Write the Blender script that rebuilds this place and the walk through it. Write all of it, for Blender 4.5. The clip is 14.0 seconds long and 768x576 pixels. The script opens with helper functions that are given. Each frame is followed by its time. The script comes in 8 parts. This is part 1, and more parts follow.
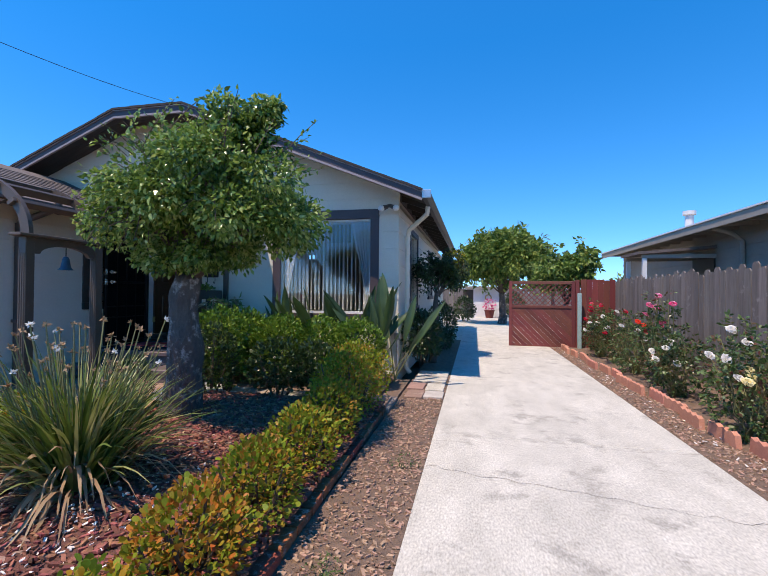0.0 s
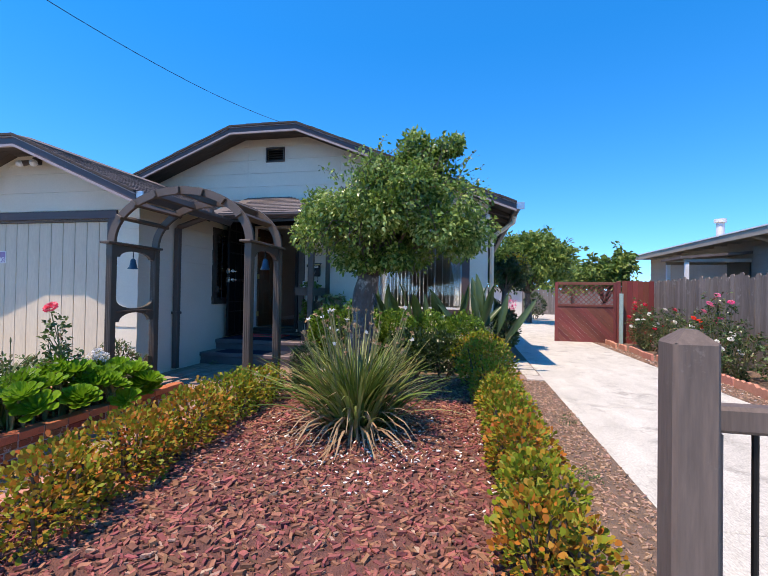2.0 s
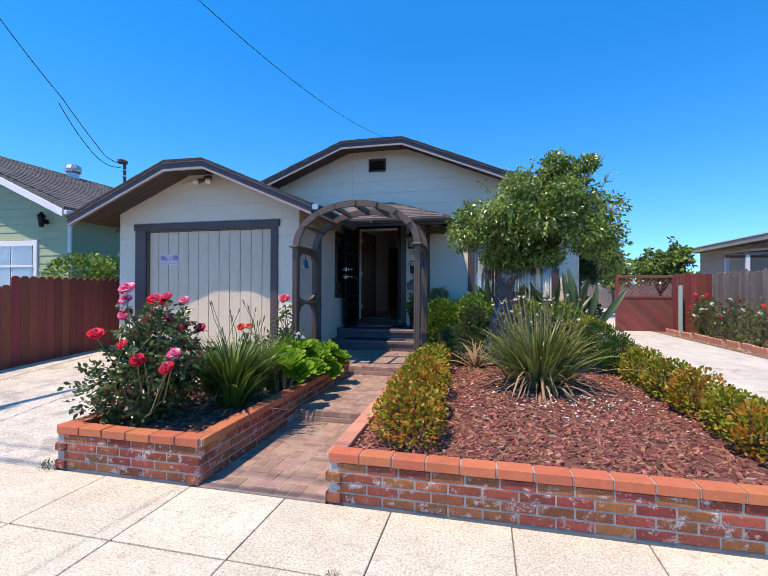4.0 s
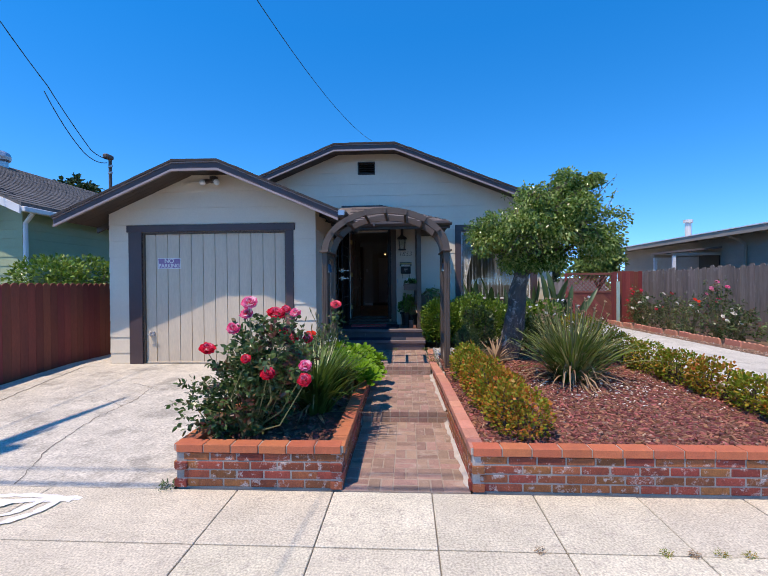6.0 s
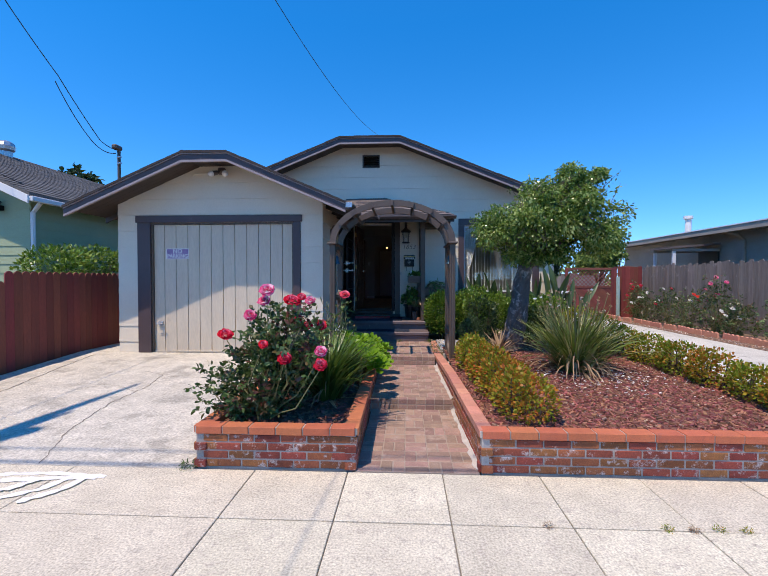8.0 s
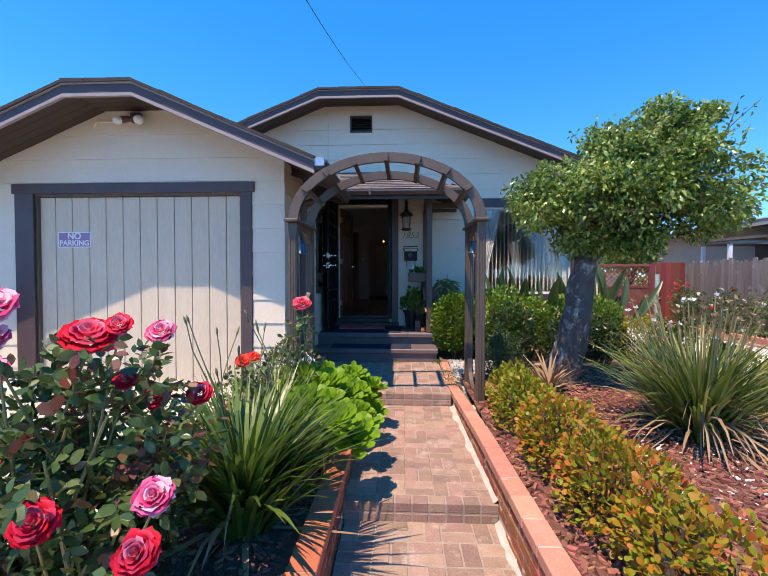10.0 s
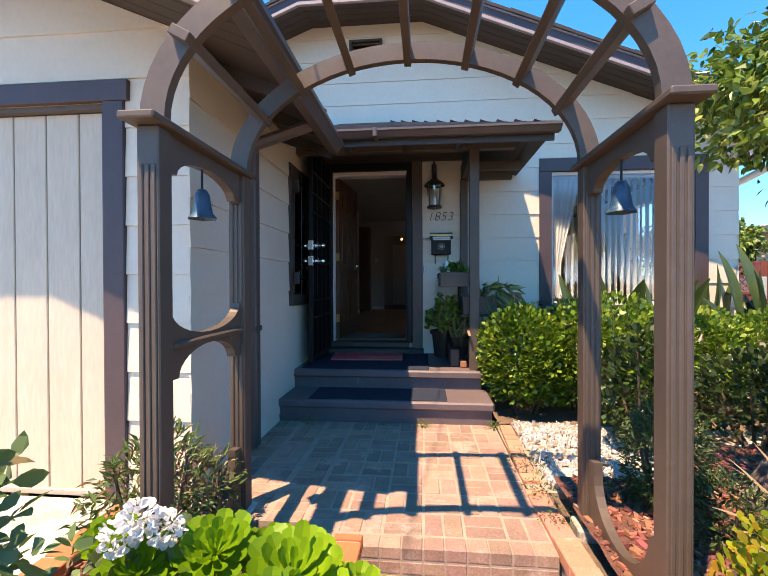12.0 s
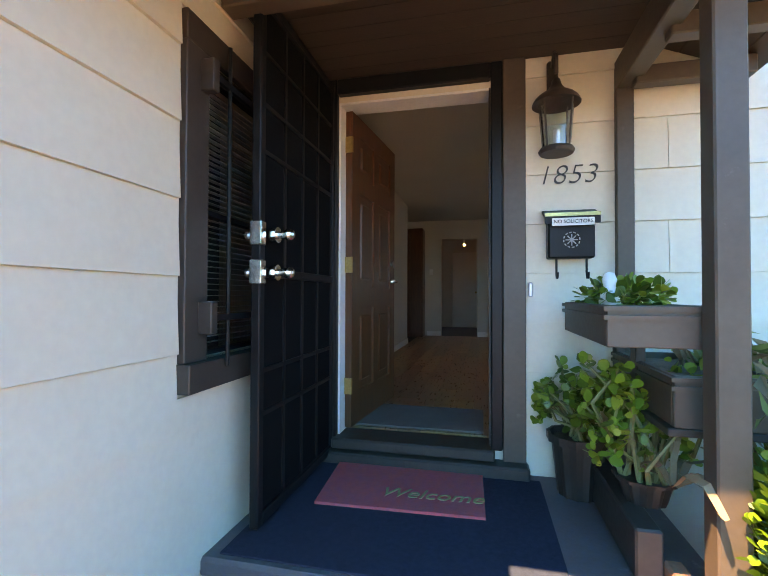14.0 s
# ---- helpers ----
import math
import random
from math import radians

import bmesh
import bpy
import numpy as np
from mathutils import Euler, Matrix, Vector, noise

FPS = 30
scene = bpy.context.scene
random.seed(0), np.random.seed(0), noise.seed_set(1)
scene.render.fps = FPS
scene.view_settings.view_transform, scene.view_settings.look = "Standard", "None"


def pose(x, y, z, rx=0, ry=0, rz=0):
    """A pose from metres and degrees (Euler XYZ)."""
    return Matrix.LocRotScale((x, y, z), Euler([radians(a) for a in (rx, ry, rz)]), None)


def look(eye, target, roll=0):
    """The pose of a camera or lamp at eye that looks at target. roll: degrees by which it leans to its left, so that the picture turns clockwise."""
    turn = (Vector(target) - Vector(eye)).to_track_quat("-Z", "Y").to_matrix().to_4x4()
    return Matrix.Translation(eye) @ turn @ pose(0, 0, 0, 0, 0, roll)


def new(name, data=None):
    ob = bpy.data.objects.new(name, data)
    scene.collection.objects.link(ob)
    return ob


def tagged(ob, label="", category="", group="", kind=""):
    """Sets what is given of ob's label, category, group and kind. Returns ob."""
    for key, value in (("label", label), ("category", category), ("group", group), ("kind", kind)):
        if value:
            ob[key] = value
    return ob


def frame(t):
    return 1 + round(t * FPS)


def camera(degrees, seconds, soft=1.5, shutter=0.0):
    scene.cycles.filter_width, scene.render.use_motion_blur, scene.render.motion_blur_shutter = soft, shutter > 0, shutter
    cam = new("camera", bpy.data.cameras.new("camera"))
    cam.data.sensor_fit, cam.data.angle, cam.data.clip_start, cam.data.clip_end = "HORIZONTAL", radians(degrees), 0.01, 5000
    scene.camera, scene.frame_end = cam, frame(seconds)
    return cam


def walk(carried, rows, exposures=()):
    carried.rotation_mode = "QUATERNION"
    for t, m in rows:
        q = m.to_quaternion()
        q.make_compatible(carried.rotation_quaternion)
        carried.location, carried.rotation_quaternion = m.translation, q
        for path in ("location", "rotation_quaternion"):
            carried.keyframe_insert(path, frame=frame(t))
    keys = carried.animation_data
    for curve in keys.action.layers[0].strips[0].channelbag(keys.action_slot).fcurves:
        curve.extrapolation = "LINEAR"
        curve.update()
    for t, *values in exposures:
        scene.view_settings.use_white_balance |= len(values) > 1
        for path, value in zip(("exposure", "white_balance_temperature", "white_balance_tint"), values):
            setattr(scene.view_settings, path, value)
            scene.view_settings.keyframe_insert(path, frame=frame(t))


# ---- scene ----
cam = camera(84.1, 14.0, 0.75)
PATH = [
    (0, (1.146, 0.264, 1.55), (0.731, 2.22, 1.575), 0.5),
    (0.5, (0.818, 0.036, 1.532), (0.397, 1.991, 1.553), 0.9),
    (1, (0.45, -0.256, 1.53), (0.024, 1.698, 1.555), 0.9),
    (1.5, (0.021, -0.665, 1.518), (-0.397, 1.29, 1.552), 0.9),
    (2, (-0.371, -1.021, 1.488), (-0.765, 0.939, 1.514), 0.9),
    (2.5, (-0.814, -1.388, 1.477), (-1.171, 0.58, 1.496), 0.8),
    (3, (-1.178, -1.771, 1.456), (-1.565, 0.191, 1.476), 0.7),
    (3.5, (-1.51, -2.157, 1.418), (-1.972, -0.211, 1.423), 0.9),
    (4, (-1.874, -2.454, 1.404), (-2.336, -0.509, 1.417), 0.2),
    (4.2, (-2.053, -2.537, 1.424), (-2.519, -0.592, 1.428), 0.6),
    (6.3, (-3.424, -3.045, 1.547), (-3.461, -1.046, 1.526), -0.4),
    (6.5, (-3.439, -3.114, 1.537), (-3.445, -1.114, 1.508), -0.2),
    (7, (-3.45, -3.248, 1.509), (-3.454, -1.249, 1.486), -0.1),
    (7.5, (-3.457, -3.291, 1.497), (-3.536, -1.293, 1.476), -0.0),
    (7.7, (-3.46, -3.241, 1.499), (-3.564, -1.244, 1.47), -0.0),
    (9.8, (-3.52, -1.033, 1.518), (-3.608, 0.964, 1.458), -0.3),
    (10, (-3.497, -0.766, 1.496), (-3.594, 1.232, 1.448), -0.0),
    (10.5, (-3.492, -0.101, 1.494), (-3.597, 1.896, 1.448), 0.0),
    (11, (-3.505, 0.552, 1.492), (-3.615, 2.548, 1.458), 0.0),
    (11.5, (-3.523, 1.197, 1.5), (-3.676, 3.191, 1.467), -0.1),
    (12, (-3.592, 1.845, 1.457), (-3.78, 3.836, 1.439), -0.2),
    (12.5, (-3.604, 2.519, 1.497), (-3.85, 4.504, 1.485), 0.0),
    (13, (-3.643, 3.143, 1.501), (-3.975, 5.115, 1.513), -0.1),
    (13.5, (-3.777, 3.815, 1.522), (-4.154, 5.779, 1.546), 0.3),
    (14, (-3.844, 4.534, 1.604), (-4.296, 6.482, 1.64), 0.2),
]
EXPOSURES = [(0, 0.15, 7500, 16), (1.5, 0.38, 7600, 16), (4, 0.32, 7600, 16), (6.3, 0.03, 7200, 16), (7.7, 0.03, 7200, 16), (10, 0.58, 8000, 18), (11, 0.85, 8900, 19), (12, 1.2, 10100, 21), (13, 2.0, 12200, 23), (14, 2.95, 14800, 25)]
walk(cam, [(t, look(eye, target, roll)) for t, eye, target, roll in PATH], EXPOSURES)

# ---- world and sun ----
SUN = Vector((-0.74, -1.0, 2.85)).normalized()
world = bpy.data.worlds.new("world")
scene.world = world
world.use_nodes = True
wn = world.node_tree
sky = wn.nodes.new("ShaderNodeTexSky")
sky.sky_type, sky.sun_disc = "NISHITA", False
sky.sun_elevation, sky.sun_rotation = math.asin(SUN.z), math.atan2(SUN.x, SUN.y)
sky.altitude, sky.air_density, sky.dust_density, sky.ozone_density = 100, 0.85, 0.0, 3.0
deep = wn.nodes.new("ShaderNodeHueSaturation")
deep.inputs["Saturation"].default_value, deep.inputs["Value"].default_value = 1.40, 2.3
deep.inputs["Hue"].default_value = 0.502
dome = wn.nodes.new("ShaderNodeTexCoord")
lift = wn.nodes.new("ShaderNodeVectorMath")
lift.operation, lift.inputs[1].default_value = "ADD", (0, 0, 0.1)
wn.links.new(dome.outputs["Generated"], lift.inputs[0])
wn.links.new(lift.outputs[0], sky.inputs["Vector"])
wn.links.new(sky.outputs[0], deep.inputs["Color"])
wn.links.new(deep.outputs[0], wn.nodes["Background"].inputs[0])
wn.nodes["Background"].inputs[1].default_value = 0.13
sun_data = bpy.data.lights.new("sun", "SUN")
sun_data.energy, sun_data.angle, sun_data.color = 4.6, radians(0.53), (1.0, 0.91, 0.79)
sun = new("sun", sun_data)
sun.matrix_world = look((-15, -15, 50), Vector((-15, -15, 50)) - SUN)


# ---- small helpers ----
def material(name, col, col2=None, rough=0.7, metal=0.0, scale=2.0, fine=60.0, bump=0.2, mixf=0.5, per=None, stretch=(1, 1, 1), spec=0.5, stain=None, stain_scale=1.2, stain_at=0.6, trans=0.0, dist=0.004, vary=0.22, speck=0.14):
    """Two-scale noise over col and col2; per 'object' or 'island' varies pieces; stain adds patches of a third colour."""
    m = bpy.data.materials.new(name)
    m.use_nodes = True
    nt = m.node_tree
    N, L = nt.nodes, nt.links
    bsdf = N["Principled BSDF"]
    geo = N.new("ShaderNodeNewGeometry")
    mp = N.new("ShaderNodeMapping")
    mp.inputs["Scale"].default_value = stretch
    L.new(geo.outputs["Position"], mp.inputs[0])
    col2 = col2 or tuple(c * 0.72 for c in col)
    n1 = N.new("ShaderNodeTexNoise")
    n1.inputs["Scale"].default_value, n1.inputs["Detail"].default_value, n1.inputs["Roughness"].default_value = scale, 6, 0.65
    L.new(mp.outputs[0], n1.inputs["Vector"])
    r1 = N.new("ShaderNodeValToRGB")
    r1.color_ramp.elements[0].position, r1.color_ramp.elements[1].position = 0.5 - 0.28 * mixf * 2 * 0.5 - 0.08, 0.5 + 0.28 * mixf + 0.08
    r1.color_ramp.elements[0].color, r1.color_ramp.elements[1].color = (*col2, 1), (*col, 1)
    L.new(n1.outputs["Fac"], r1.inputs[0])
    out = r1.outputs[0]
    if per:
        src = N.new("ShaderNodeObjectInfo").outputs["Random"] if per == "object" else geo.outputs["Random Per Island"]
        hsv = N.new("ShaderNodeHueSaturation")
        mr = N.new("ShaderNodeMapRange")
        mr.inputs[3].default_value, mr.inputs[4].default_value = 1 - vary, 1 + vary * 0.85
        L.new(src, mr.inputs[0])
        L.new(mr.outputs[0], hsv.inputs["Value"])
        mr2 = N.new("ShaderNodeMapRange")
        mr2.inputs[3].default_value, mr2.inputs[4].default_value = 0.5 - 0.06 * vary, 0.5 + 0.06 * vary
        fr = N.new("ShaderNodeMath")
        fr.operation = "FRACT"
        mu = N.new("ShaderNodeMath")
        mu.operation = "MULTIPLY"
        mu.inputs[1].default_value = 7.31
        L.new(src, mu.inputs[0]); L.new(mu.outputs[0], fr.inputs[0]); L.new(fr.outputs[0], mr2.inputs[0])
        L.new(mr2.outputs[0], hsv.inputs["Hue"])
        L.new(out, hsv.inputs["Color"])
        out = hsv.outputs[0]
    if stain:
        n3 = N.new("ShaderNodeTexNoise")
        n3.inputs["Scale"].default_value, n3.inputs["Detail"].default_value, n3.inputs["Roughness"].default_value = stain_scale, 8, 0.7
        L.new(geo.outputs["Position"], n3.inputs["Vector"])
        r3 = N.new("ShaderNodeValToRGB")
        r3.color_ramp.elements[0].position, r3.color_ramp.elements[1].position = stain_at - 0.05, stain_at + 0.06
        L.new(n3.outputs["Fac"], r3.inputs[0])
        mx = N.new("ShaderNodeMix")
        mx.data_type = "RGBA"
        L.new(r3.outputs[0], mx.inputs[0]); L.new(out, mx.inputs[6])
        mx.inputs[7].default_value = (*stain, 1)
        out = mx.outputs[2]
    n2 = N.new("ShaderNodeTexNoise")
    n2.inputs["Scale"].default_value, n2.inputs["Detail"].default_value = fine, 5
    L.new(mp.outputs[0], n2.inputs["Vector"])
    sp_ = N.new("ShaderNodeMapRange")
    sp_.inputs[1].default_value, sp_.inputs[2].default_value, sp_.inputs[3].default_value, sp_.inputs[4].default_value = 0.3, 0.7, 1 - speck, 1 + speck
    L.new(n2.outputs["Fac"], sp_.inputs[0])
    grain = N.new("ShaderNodeMix")
    grain.data_type, grain.blend_type = "RGBA", "MULTIPLY"
    grain.inputs[0].default_value = 1.0
    L.new(out, grain.inputs[6]); L.new(sp_.outputs[0], grain.inputs[7])
    out = grain.outputs[2]
    L.new(out, bsdf.inputs["Base Color"])
    bp = N.new("ShaderNodeBump")
    bp.inputs["Strength"].default_value, bp.inputs["Distance"].default_value = bump, dist
    L.new(n2.outputs["Fac"], bp.inputs["Height"])
    L.new(bp.outputs[0], bsdf.inputs["Normal"])
    rr = N.new("ShaderNodeMapRange")
    rr.inputs[3].default_value, rr.inputs[4].default_value = max(0.02, rough - 0.1), min(1.0, rough + 0.1)
    L.new(n2.outputs["Fac"], rr.inputs[0])
    L.new(rr.outputs[0], bsdf.inputs["Roughness"])
    bsdf.inputs["Metallic"].default_value = metal
    bsdf.inputs["Specular IOR Level"].default_value = spec
    if trans:
        tr = N.new("ShaderNodeBsdfTranslucent")
        L.new(out, tr.inputs[0])
        ms = N.new("ShaderNodeMixShader")
        ms.inputs[0].default_value = trans
        L.new(bsdf.outputs[0], ms.inputs[1]); L.new(tr.outputs[0], ms.inputs[2])
        L.new(ms.outputs[0], N["Material Output"].inputs[0])
    return m


def leafy(name, cols, rough=0.42, trans=0.25, spec=0.5):
    """Leaf material: each leaf takes its colour from a ramp by its own random number."""
    m = bpy.data.materials.new(name)
    m.use_nodes = True
    N, L = m.node_tree.nodes, m.node_tree.links
    bsdf = N["Principled BSDF"]
    geo = N.new("ShaderNodeNewGeometry")
    nz = N.new("ShaderNodeTexNoise")
    nz.inputs["Scale"].default_value = 2.2
    L.new(geo.outputs["Position"], nz.inputs["Vector"])
    ad = N.new("ShaderNodeMath")
    ad.operation = "ADD"
    sc = N.new("ShaderNodeMath")
    sc.operation = "MULTIPLY_ADD"
    sc.inputs[1].default_value, sc.inputs[2].default_value = 1.6, -0.8
    L.new(nz.outputs["Fac"], sc.inputs[0])
    L.new(geo.outputs["Random Per Island"], ad.inputs[0]); L.new(sc.outputs[0], ad.inputs[1])
    rp = N.new("ShaderNodeValToRGB")
    el = rp.color_ramp.elements
    while len(el) < len(cols):
        el.new(0.5)
    for i, c in enumerate(cols):
        el[i].position, el[i].color = i / (len(cols) - 1), (*c, 1)
    L.new(ad.outputs[0], rp.inputs[0])
    L.new(rp.outputs[0], bsdf.inputs["Base Color"])
    bsdf.inputs["Roughness"].default_value = rough
    bsdf.inputs["Specular IOR Level"].default_value = spec
    tr = N.new("ShaderNodeBsdfTranslucent")
    L.new(rp.outputs[0], tr.inputs[0])
    ms = N.new("ShaderNodeMixShader")
    ms.inputs[0].default_value = trans
    L.new(bsdf.outputs[0], ms.inputs[1]); L.new(tr.outputs[0], ms.inputs[2])
    L.new(ms.outputs[0], N["Material Output"].inputs[0])
    return m


def whereis(ob):
    p = Vector((0, 0, 0))
    while ob:
        p += ob.location
        ob = ob.parent
    return p


def thing(name, at, label, category, group=""):
    e = new(name)
    e.location = at
    e.empty_display_size = 0.1
    return tagged(e, label, category, group)


def finish(bm, smooth=False):
    me = bpy.data.meshes.new("mesh")
    bmesh.ops.recalc_face_normals(bm, faces=bm.faces)
    bm.to_mesh(me)
    bm.free()
    if smooth:
        me.shade_smooth()
    return me


def part(name, bm, mat, parent, label="", smooth=False, kind=""):
    """Links world-space geometry as one mesh under a thing or a part."""
    me = bm if isinstance(bm, bpy.types.Mesh) else finish(bm, smooth)
    if parent:
        me.transform(Matrix.Translation(-whereis(parent)))
    me.materials.append(mat)
    ob = new(name, me)
    ob.parent = parent
    return tagged(ob, label, kind=kind)


def setting(name, bm, mat, label, category):
    ob = part(name, bm, mat, None)
    return tagged(ob, label, category, kind="structure")


def B():
    return bmesh.new()


def box(bm, x0, x1, y0, y1, z0, z1, bev=0.0, m=None):
    g = bmesh.ops.create_cube(bm, size=1)
    vs = g["verts"]
    t = Matrix.Translation(((x0 + x1) / 2, (y0 + y1) / 2, (z0 + z1) / 2)) @ Matrix.Diagonal((x1 - x0, y1 - y0, z1 - z0, 1))
    bmesh.ops.transform(bm, matrix=(m @ t) if m else t, verts=vs)
    if bev:
        es = list({e for v in vs for e in v.link_edges})
        bmesh.ops.bevel(bm, geom=es, offset=bev, segments=1, affect="EDGES")
    return bm


def rod(bm, p0, p1, r0, r1=None, seg=10, caps=True):
    p0, p1 = Vector(p0), Vector(p1)
    d = p1 - p0
    g = bmesh.ops.create_cone(bm, cap_ends=caps, segments=seg, radius1=r0, radius2=r0 if r1 is None else r1, depth=d.length)
    bmesh.ops.transform(bm, matrix=Matrix.Translation((p0 + p1) / 2) @ d.to_track_quat("Z", "Y").to_matrix().to_4x4(), verts=g["verts"])
    return bm


def ball(bm, c, r, u=10, v=7, s=(1, 1, 1)):
    g = bmesh.ops.create_uvsphere(bm, u_segments=u, v_segments=v, radius=r)
    bmesh.ops.transform(bm, matrix=Matrix.Translation(c) @ Matrix.Diagonal((*s, 1)), verts=g["verts"])
    return bm


def lathe(bm, c, prof, seg=16, wave=None):
    """Turns a profile of (radius, z) about the upright line through c."""
    rings = []
    for r, z in prof:
        rings.append([bm.verts.new((c[0] + (r + (wave(r, z, i) if wave else 0)) * math.cos(2 * math.pi * i / seg), c[1] + (r + (wave(r, z, i) if wave else 0)) * math.sin(2 * math.pi * i / seg), c[2] + z)) for i in range(seg)])
    for a, b in zip(rings, rings[1:]):
        for i in range(seg):
            bm.faces.new((a[i], a[(i + 1) % seg], b[(i + 1) % seg], b[i]))
    return bm


def prism(bm, pts, axis, a, b):
    """Extrudes a 2-D outline from a to b along an axis (x: pts are y,z; y: x,z; z: x,y)."""
    def at(p, w):
        return (w, p[0], p[1]) if axis == "x" else (p[0], w, p[1]) if axis == "y" else (p[0], p[1], w)
    va, vb = [bm.verts.new(at(p, a)) for p in pts], [bm.verts.new(at(p, b)) for p in pts]
    bm.faces.new(va); bm.faces.new(vb[::-1])
    for i in range(len(pts)):
        j = (i + 1) % len(pts)
        bm.faces.new((va[i], vb[i], vb[j], va[j]))
    return bm


def tube(bm, pts, r, seg=8):
    """A round tube along points; r a number or one radius a point."""
    pts = [Vector(p) for p in pts]
    rs = r if isinstance(r, (list, tuple)) else [r] * len(pts)
    rings, up = [], None
    for i, p in enumerate(pts):
        d = (pts[min(i + 1, len(pts) - 1)] - pts[max(i - 1, 0)]).normalized()
        if up is None:
            up = d.orthogonal().normalized()
        up = (up - d * up.dot(d)).normalized()
        s = d.cross(up)
        rings.append([bm.verts.new(p + (up * math.cos(2 * math.pi * k / seg) + s * math.sin(2 * math.pi * k / seg)) * rs[i]) for k in range(seg)])
    for a, b in zip(rings, rings[1:]):
        for k in range(seg):
            bm.faces.new((a[k], a[(k + 1) % seg], b[(k + 1) % seg], b[k]))
    bm.faces.new(rings[0][::-1]); bm.faces.new(rings[-1])
    return bm


def cut(rect, holes):
    """A rectangle (u0, u1, v0, v1) less some others, as rectangles."""
    out = [rect]
    for a0, a1, b0, b1 in holes:
        nxt = []
        for u0, u1, v0, v1 in out:
            if a1 <= u0 or a0 >= u1 or b1 <= v0 or b0 >= v1:
                nxt.append((u0, u1, v0, v1))
                continue
            if a0 > u0: nxt.append((u0, a0, v0, v1))
            if a1 < u1: nxt.append((a1, u1, v0, v1))
            lo, hi = max(u0, a0), min(u1, a1)
            if b0 > v0: nxt.append((lo, hi, v0, b0))
            if b1 < v1: nxt.append((lo, hi, b1, v1))
        out = nxt
    return [r for r in out if r[1] - r[0] > 0.004 and r[3] - r[2] > 0.004]


def clip_below(poly, p, q):
    """The part of a polygon that lies below the line from p to q (p left of q)."""
    def side(v):
        return (q[0] - p[0]) * (v[1] - p[1]) - (q[1] - p[1]) * (v[0] - p[0])
    out = []
    for i, v in enumerate(poly):
        w = poly[(i + 1) % len(poly)]
        a, b = side(v), side(w)
        if a <= 0: out.append(v)
        if (a < 0 < b) or (b < 0 < a):
            t = a / (a - b)
            out.append((v[0] + (w[0] - v[0]) * t, v[1] + (w[1] - v[1]) * t))
    return out


# ---- leaves, blades, clumps ----
rng = np.random.default_rng(7)
LEAF = np.array([(0, 0, 0), (0.35, 0.32, 0.05), (1, 0, -0.08), (0.35, -0.32, 0.05)])
ROUND = np.array([(0, 0, 0), (0.3, 0.23, 0.05), (0.62, 0.36, 0.1), (0.9, 0.24, 0.12), (1, 0, 0.1), (0.9, -0.24, 0.12), (0.62, -0.36, 0.1), (0.3, -0.23, 0.05)])
OVATE = np.array([(0, 0, 0), (0.22, 0.25, 0.06), (0.55, 0.24, 0.07), (1, 0, -0.1), (0.55, -0.24, 0.07), (0.22, -0.25, 0.06)])
LONG = np.array([(0, 0, 0), (0.4, 0.13, 0.04), (1, 0, -0.15), (0.4, -0.13, 0.04)])


def unit(a):
    return a / np.maximum(np.linalg.norm(a, axis=-1, keepdims=True), 1e-9)


def leaf_mesh(pts, dirs, size, shape=LEAF, spread=0.8, upness=0.4):
    """Many small leaves joined: at pts, pointing along dirs with some spread."""
    n, k = len(pts), len(shape)
    t = unit(dirs + spread * rng.normal(size=(n, 3)))
    nn = rng.normal(size=(n, 3)) * 0.8 + np.array((0, 0, upness * 2))
    b = unit(np.cross(nn, t))
    nn = np.cross(t, b)
    s = size * rng.uniform(0.65, 1.25, n)
    v = pts[:, None, :] + s[:, None, None] * (shape[None, :, 0:1] * t[:, None, :] + shape[None, :, 1:2] * b[:, None, :] + shape[None, :, 2:3] * nn[:, None, :])
    me = bpy.data.meshes.new("leaves")
    me.from_pydata(v.reshape(-1, 3).tolist(), [], np.arange(n * k).reshape(n, k).tolist())
    return me


def shell(c, r, n, inner=0.55, lumps=7, flat=0.0):
    """Points in the outer part of a lumpy ellipsoid, with outward directions."""
    u = unit(rng.normal(size=(n, 3)))
    if flat:
        u[:, 2] = np.where(u[:, 2] < -flat, -flat * rng.uniform(0, 1, n), u[:, 2])
    lump = unit(rng.normal(size=(lumps, 3)))
    amp = 1 + 0.16 * np.max(u @ lump.T, axis=1) ** 6 - 0.1 * rng.random(n)
    d = (inner + (1 - inner) * rng.random(n) ** 0.6) * amp
    return np.array(c) + u * np.array(r) * d[:, None], u


